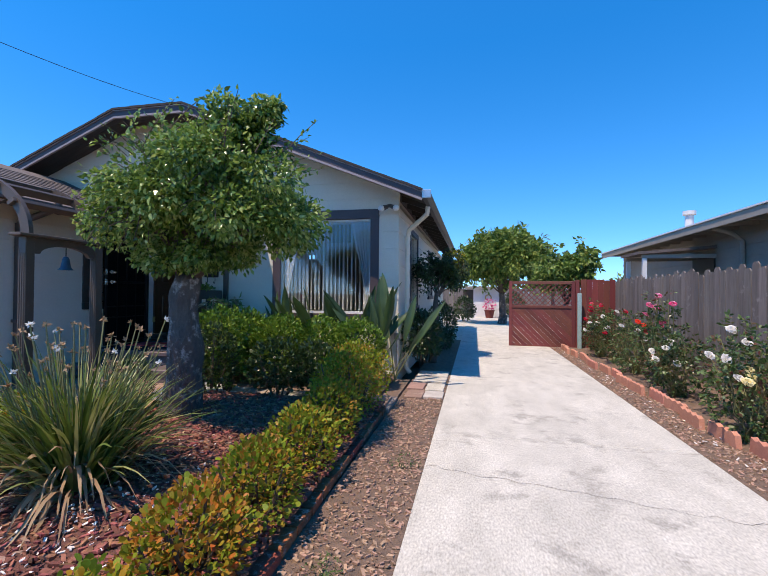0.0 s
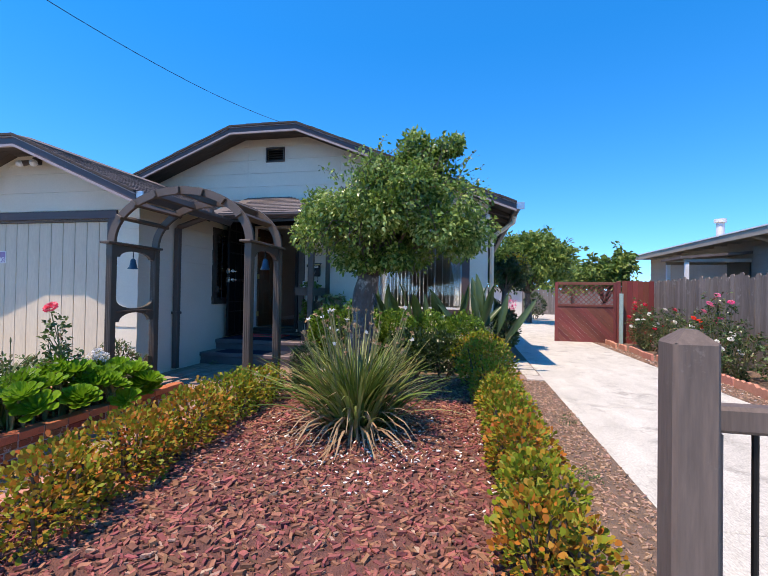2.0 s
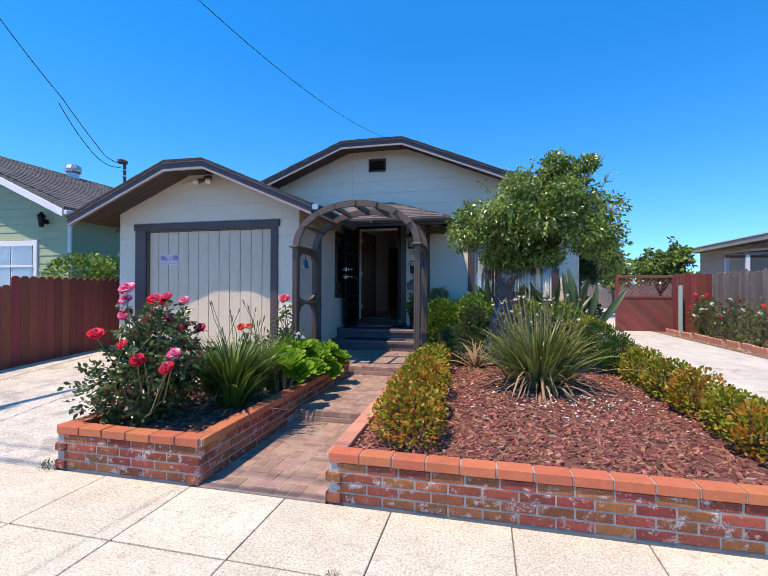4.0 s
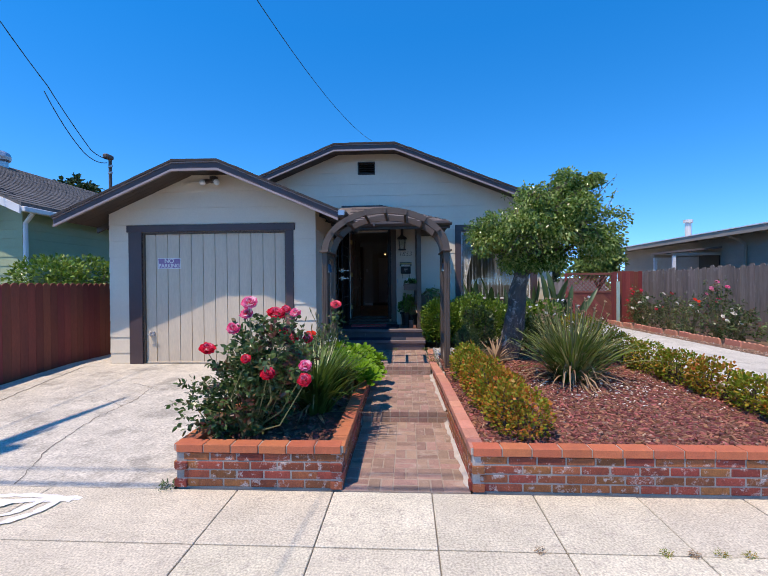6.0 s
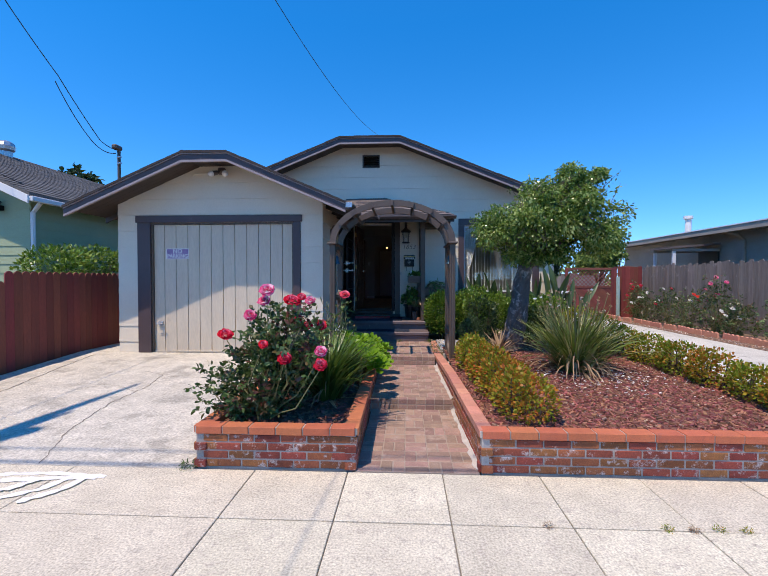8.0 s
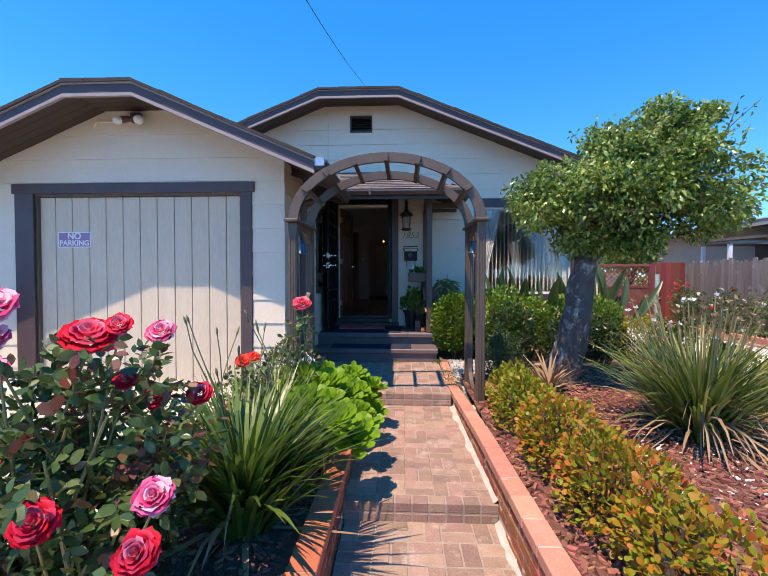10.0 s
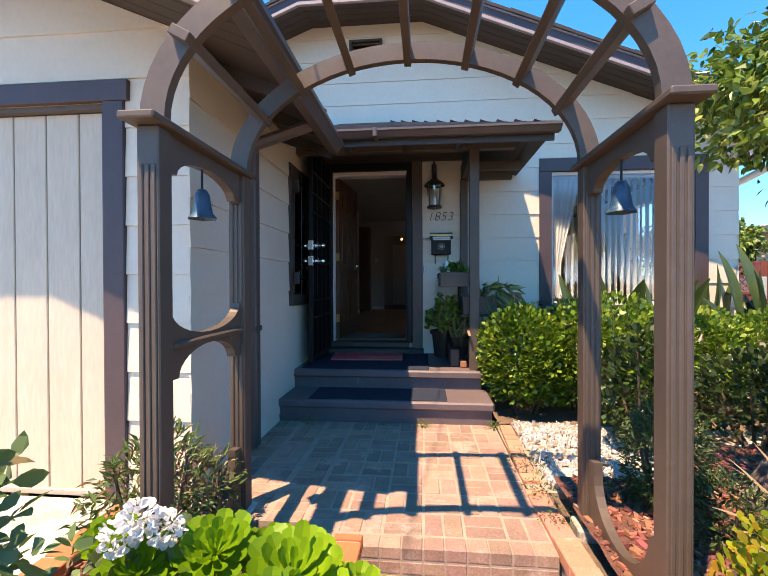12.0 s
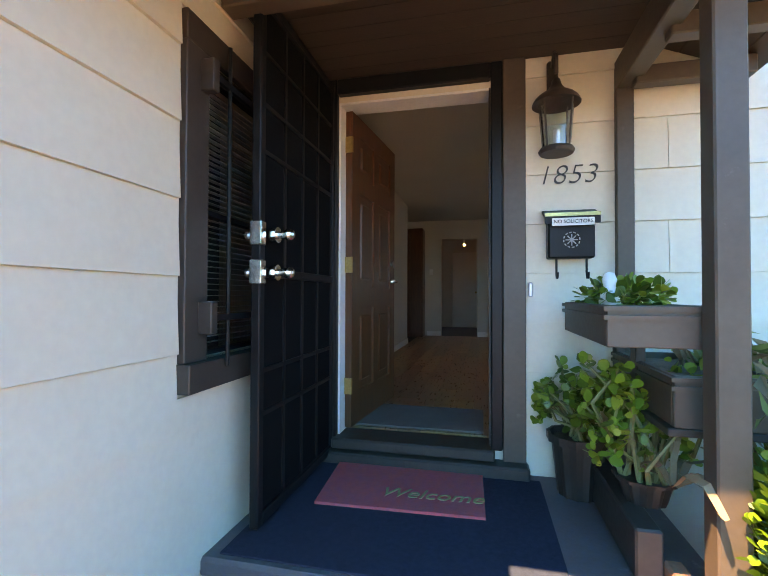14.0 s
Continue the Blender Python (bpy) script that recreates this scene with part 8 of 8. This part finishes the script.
def brick_wall(name, p0, p1, z_of, top_of, label, capmesh, mortar, face):
    """A low wall from p0 to p1: courses of bricks below a cap; z_of and top_of give ground and top along it."""
    p0, p1 = Vector((*p0, 0)), Vector((*p1, 0))
    d = p1 - p0; ln = d.length; d.normalize()
    ang = math.atan2(d.y, d.x); n_ = Vector((-d.y, d.x, 0))
    b = B()
    steps = max(2, int(ln / 0.2))
    core = [(i * ln / steps) for i in range(steps + 1)]
    for a, c in zip(core, core[1:]):
        zt = min(top_of(a), top_of(c)) - 0.055
        m = Matrix.Translation(p0) @ Matrix.Rotation(ang, 4, "Z")
        box(b, a, c, -0.04, 0.04, min(z_of(a), z_of(c)) - 0.1, zt, m=m)
    w = setting(name, b, mortar, label, "planter wall")
    nr = 5
    for c in range(nr):
        x = -0.05 if c % 2 else 0.055
        while x < ln:
            l0, l1 = max(x, 0.0), min(x + 0.2, ln)
            mid = (l0 + l1) / 2
            z = top_of(mid) - 0.062 - 0.034 - c * 0.067
            if z > z_of(mid) - 0.02 and l1 - l0 > 0.04:
                o = new("brick", BR if l1 - l0 > 0.15 else BRh)
                o.parent = w; q = p0 + d * mid
                o.location = (q.x, q.y, z); o.rotation_euler = (0, radians(rng.uniform(-0.5, 0.5)), ang + radians(rng.uniform(-0.6, 0.6)))
                o.location += n_ * rng.uniform(-0.002, 0.002)
                if l1 - l0 <= 0.15: o.scale = ((l1 - l0 - 0.004) / 0.094, 1, 1)
            x += 0.21
    x = 0.0; k = 0
    while x < ln - 0.05:
        l1 = min(x + 0.215, ln); mid = (x + l1) / 2
        o = new("cap_brick", capmesh); o.parent = w; q = p0 + d * mid
        o.location = (q.x, q.y, top_of(mid) - 0.03 + rng.uniform(-0.002, 0.002)); o.rotation_euler = (0, 0, ang + radians(rng.uniform(-0.7, 0.7)))
        if l1 - x < 0.205: o.scale = ((l1 - x - 0.008) / 0.205, 1, 1)
        x += 0.2155
    cp = B()
    for a, c in zip(core, core[1:]):
        m = Matrix.Translation(p0) @ Matrix.Rotation(ang, 4, "Z")
        box(cp, a, c, -0.052, 0.052, min(top_of(a), top_of(c)) - 0.056, min(top_of(a), top_of(c)) - 0.006, m=m)
    part("mortar_bed", cp, mortar, w)
    return w


flat0 = lambda s: 0.0
brick_wall("planter_wall_front", (-5.14, 0.265), (-3.862, 0.265), flat0, lambda s: 0.338, "red brick front of the rose planter with terracotta cap", CAPm, M_mortar, -1)
brick_wall("planter_wall_left", (-5.10, 0.222), (-5.10, 3.9), lambda s: 0.06 * s, lambda s: 0.338, "red brick left side of the rose planter", CAPm, M_mortar, 1)
walkz = lambda y: 0.005 if y < 1.8 else (0.115 if y < 3.78 else 0.25)
brick_wall("planter_wall_right", (-3.90, 0.222), (-3.93, 3.72), lambda s: walkz(s + 0.33) - 0.02, lambda s: 0.338, "red brick side of the rose planter along the walk", CAPm, M_mortar, 1)
brick_wall("bed_wall_front", (-2.882, 0.265), (0.2, 0.265), flat0, lambda s: 0.335, "red brick front of the mulch bed with white mortar smears", CAPm, M_mortar, -1)
brick_wall("bed_wall_side", (-2.842, 0.222), (-2.955, 4.4), lambda s: walkz(s + 0.33) - 0.02, lambda s: 0.335 if s < 2.2 else 0.335 - 0.04 * (s - 2.2), "white-washed brick side of the mulch bed along the walk", CAPs, M_whitemortar, 1)
for wname in ("bed_wall_side",):
    w_ = bpy.data.objects[wname]
    spl = B()
    for y0, y1, z in ((0.24, 1.79, 0.012), (1.81, 3.74, 0.125)):
        n_ = 26
        rows_ = []
        for k in range(n_ + 1):
            y = y0 + (y1 - y0) * k / n_
            xw = -2.842 - 0.113 * (y - 0.222) / 4.178 - 0.045
            wd_ = 0.032 + 0.028 * noise.noise((y * 6.0, z * 9, 0.3)) + 0.015 * noise.noise((y * 21.0, 2.0, z))
            rows_.append([spl.verts.new((xw + 0.01, y, z + 0.035)), spl.verts.new((xw - wd_ * 0.4, y, z + 0.014)), spl.verts.new((xw - wd_, y, z + 0.004)), spl.verts.new((xw - wd_ - 0.004, y, z - 0.006))])
        for a, c in zip(rows_, rows_[1:]):
            for q in range(3): spl.faces.new((a[q], a[q + 1], c[q + 1], c[q]))
    part("mortar_splash", spl, M_whitemortar, w_, "white mortar spill along the wall foot")
# brick edging on the driveway side of the bed
ed = thing("bed_edging", (0.19, 3.2, 0.2), "brick edging between mulch bed and driveway strip", "edging")
for k in range(22):
    o = new("brick", BR); o.parent = ed
    o.location = (0.0 - 0.003 * k + rng.uniform(-0.004, 0.004), 0.45 + k * 0.213 - 3.2, 0.035 + rng.uniform(-0.006, 0.004)); o.rotation_euler = (0, 0, radians(90 + rng.uniform(-2.5, 2.5)))


# ---- brick walk: pairs laid crosswise ----
PV = brick_mesh(0.185, 0.087, 0.05, M_paver)
EBR = brick_mesh(0.094, 0.095, 0.056, M_paver)
def paved(name, x0, x1, y0, y1, z, label, edge=True):
    w = setting(name, box(B(), x0, x1, y0, y1, -0.14, z - 0.004), M_paverjoint, label, "path")
    nx, ny = round((x1 - x0) / 0.197), round((y1 - 0.1 * edge - y0 - (0.1 if edge else 0)) / 0.197)
    sx, oy = (x1 - x0) / nx, y0 + (0.10 if edge else 0)
    sy = (y1 - oy) / max(1, round((y1 - oy) / 0.197))
    for i in range(nx):
        for j in range(max(1, round((y1 - oy) / 0.197))):
            for s in (-1, 1):
                o = new("paver", PV); o.parent = w
                turn = (i + j) % 2
                cx_, cy_ = x0 + (i + 0.5) * sx, oy + (j + 0.5) * sy
                o.location = (cx_ + (s * 0.049 if turn else 0), cy_ + (0 if turn else s * 0.049), z - 0.025 + rng.uniform(-0.003, 0.002))
                o.rotation_euler = (radians(rng.uniform(-0.7, 0.7)), radians(rng.uniform(-0.7, 0.7)), radians((90 if turn else 0) + rng.uniform(-1.2, 1.2)))
    if edge:
        n = round((x1 - x0) / 0.104)
        for i in range(n):
            for c in range(2):
                o = new("edge_brick", EBR); o.parent = w
                o.location = (x0 + (i + 0.5 if c == 0 else i + 0.5) * (x1 - x0) / n, y0 + 0.045, z - 0.027 - c * 0.066); o.rotation_euler = (0, 0, radians(rng.uniform(-0.8, 0.8)))
    return w


paved("walk_lower", -3.86, -2.90, 0.2, 1.80, 0.012, "worn brick walk from the pavement", False)
paved("walk_upper", -3.87, -2.93, 1.80, 3.78, 0.125, "worn brick walk one step up between the planters")
paved("patio", -4.20, -3.0, 3.78, 5.53, 0.252, "worn brick patio under the arbor")
paved("patio_side", -4.885, -4.20, 3.95, 5.53, 0.25, "shaded brick paving beside the garage wall", False)

# room floor planks
fl = bpy.data.objects["room_floor"]
for i in range(14):
    for j in range(6):
        x0 = -5.15 + i * 0.155
        y0 = F + 0.15 + j * 1.25 - (i % 3) * 0.4
        y0, y1 = max(y0, F + 0.16), min(y0 + 1.247, 13.6)
        if y1 - y0 > 0.05: part("plank", box(B(), x0, x0 + 0.153, y0, y1, ZF - 0.012, ZF, 0.001), M_laminate, fl)

# white paint marks on the pavement
pm = thing("paint_marks", (-6.0, -0.3, 0.0), "white sprayed paint marks on the grey pavement", "paint mark")
for lay, pts in enumerate(([(-6.6, 0.02), (-6.2, 0.06), (-5.75, 0.02)], [(-6.5, -0.08), (-6.1, -0.02), (-5.8, 0.0)], [(-6.0, 0.0), (-6.08, -0.2), (-6.3, -0.36)], [(-5.88, -0.02), (-5.92, -0.2), (-6.08, -0.38)], [(-6.2, -0.05), (-6.3, -0.2), (-6.45, -0.3)])):
    b = B(); prev = None
    for i in range(13):
        f = i / 12 * (len(pts) - 1); k = min(int(f), len(pts) - 2); g = f - k
        x, y = pts[k][0] + (pts[k + 1][0] - pts[k][0]) * g, pts[k][1] + (pts[k + 1][1] - pts[k][1]) * g
        w = 0.014 + 0.03 * rng.random()
        dx, dy = pts[k + 1][0] - pts[k][0], pts[k + 1][1] - pts[k][1]; l = math.hypot(dx, dy)
        cur = (b.verts.new((x - dy / l * w, y + dx / l * w, 0.004 + 0.0022 * lay)), b.verts.new((x + dy / l * w, y - dx / l * w, 0.004 + 0.0022 * lay)))
        if prev: b.faces.new((prev[0], cur[0], cur[1], prev[1]))
        prev = cur
    part("stroke", b, M_white, pm)
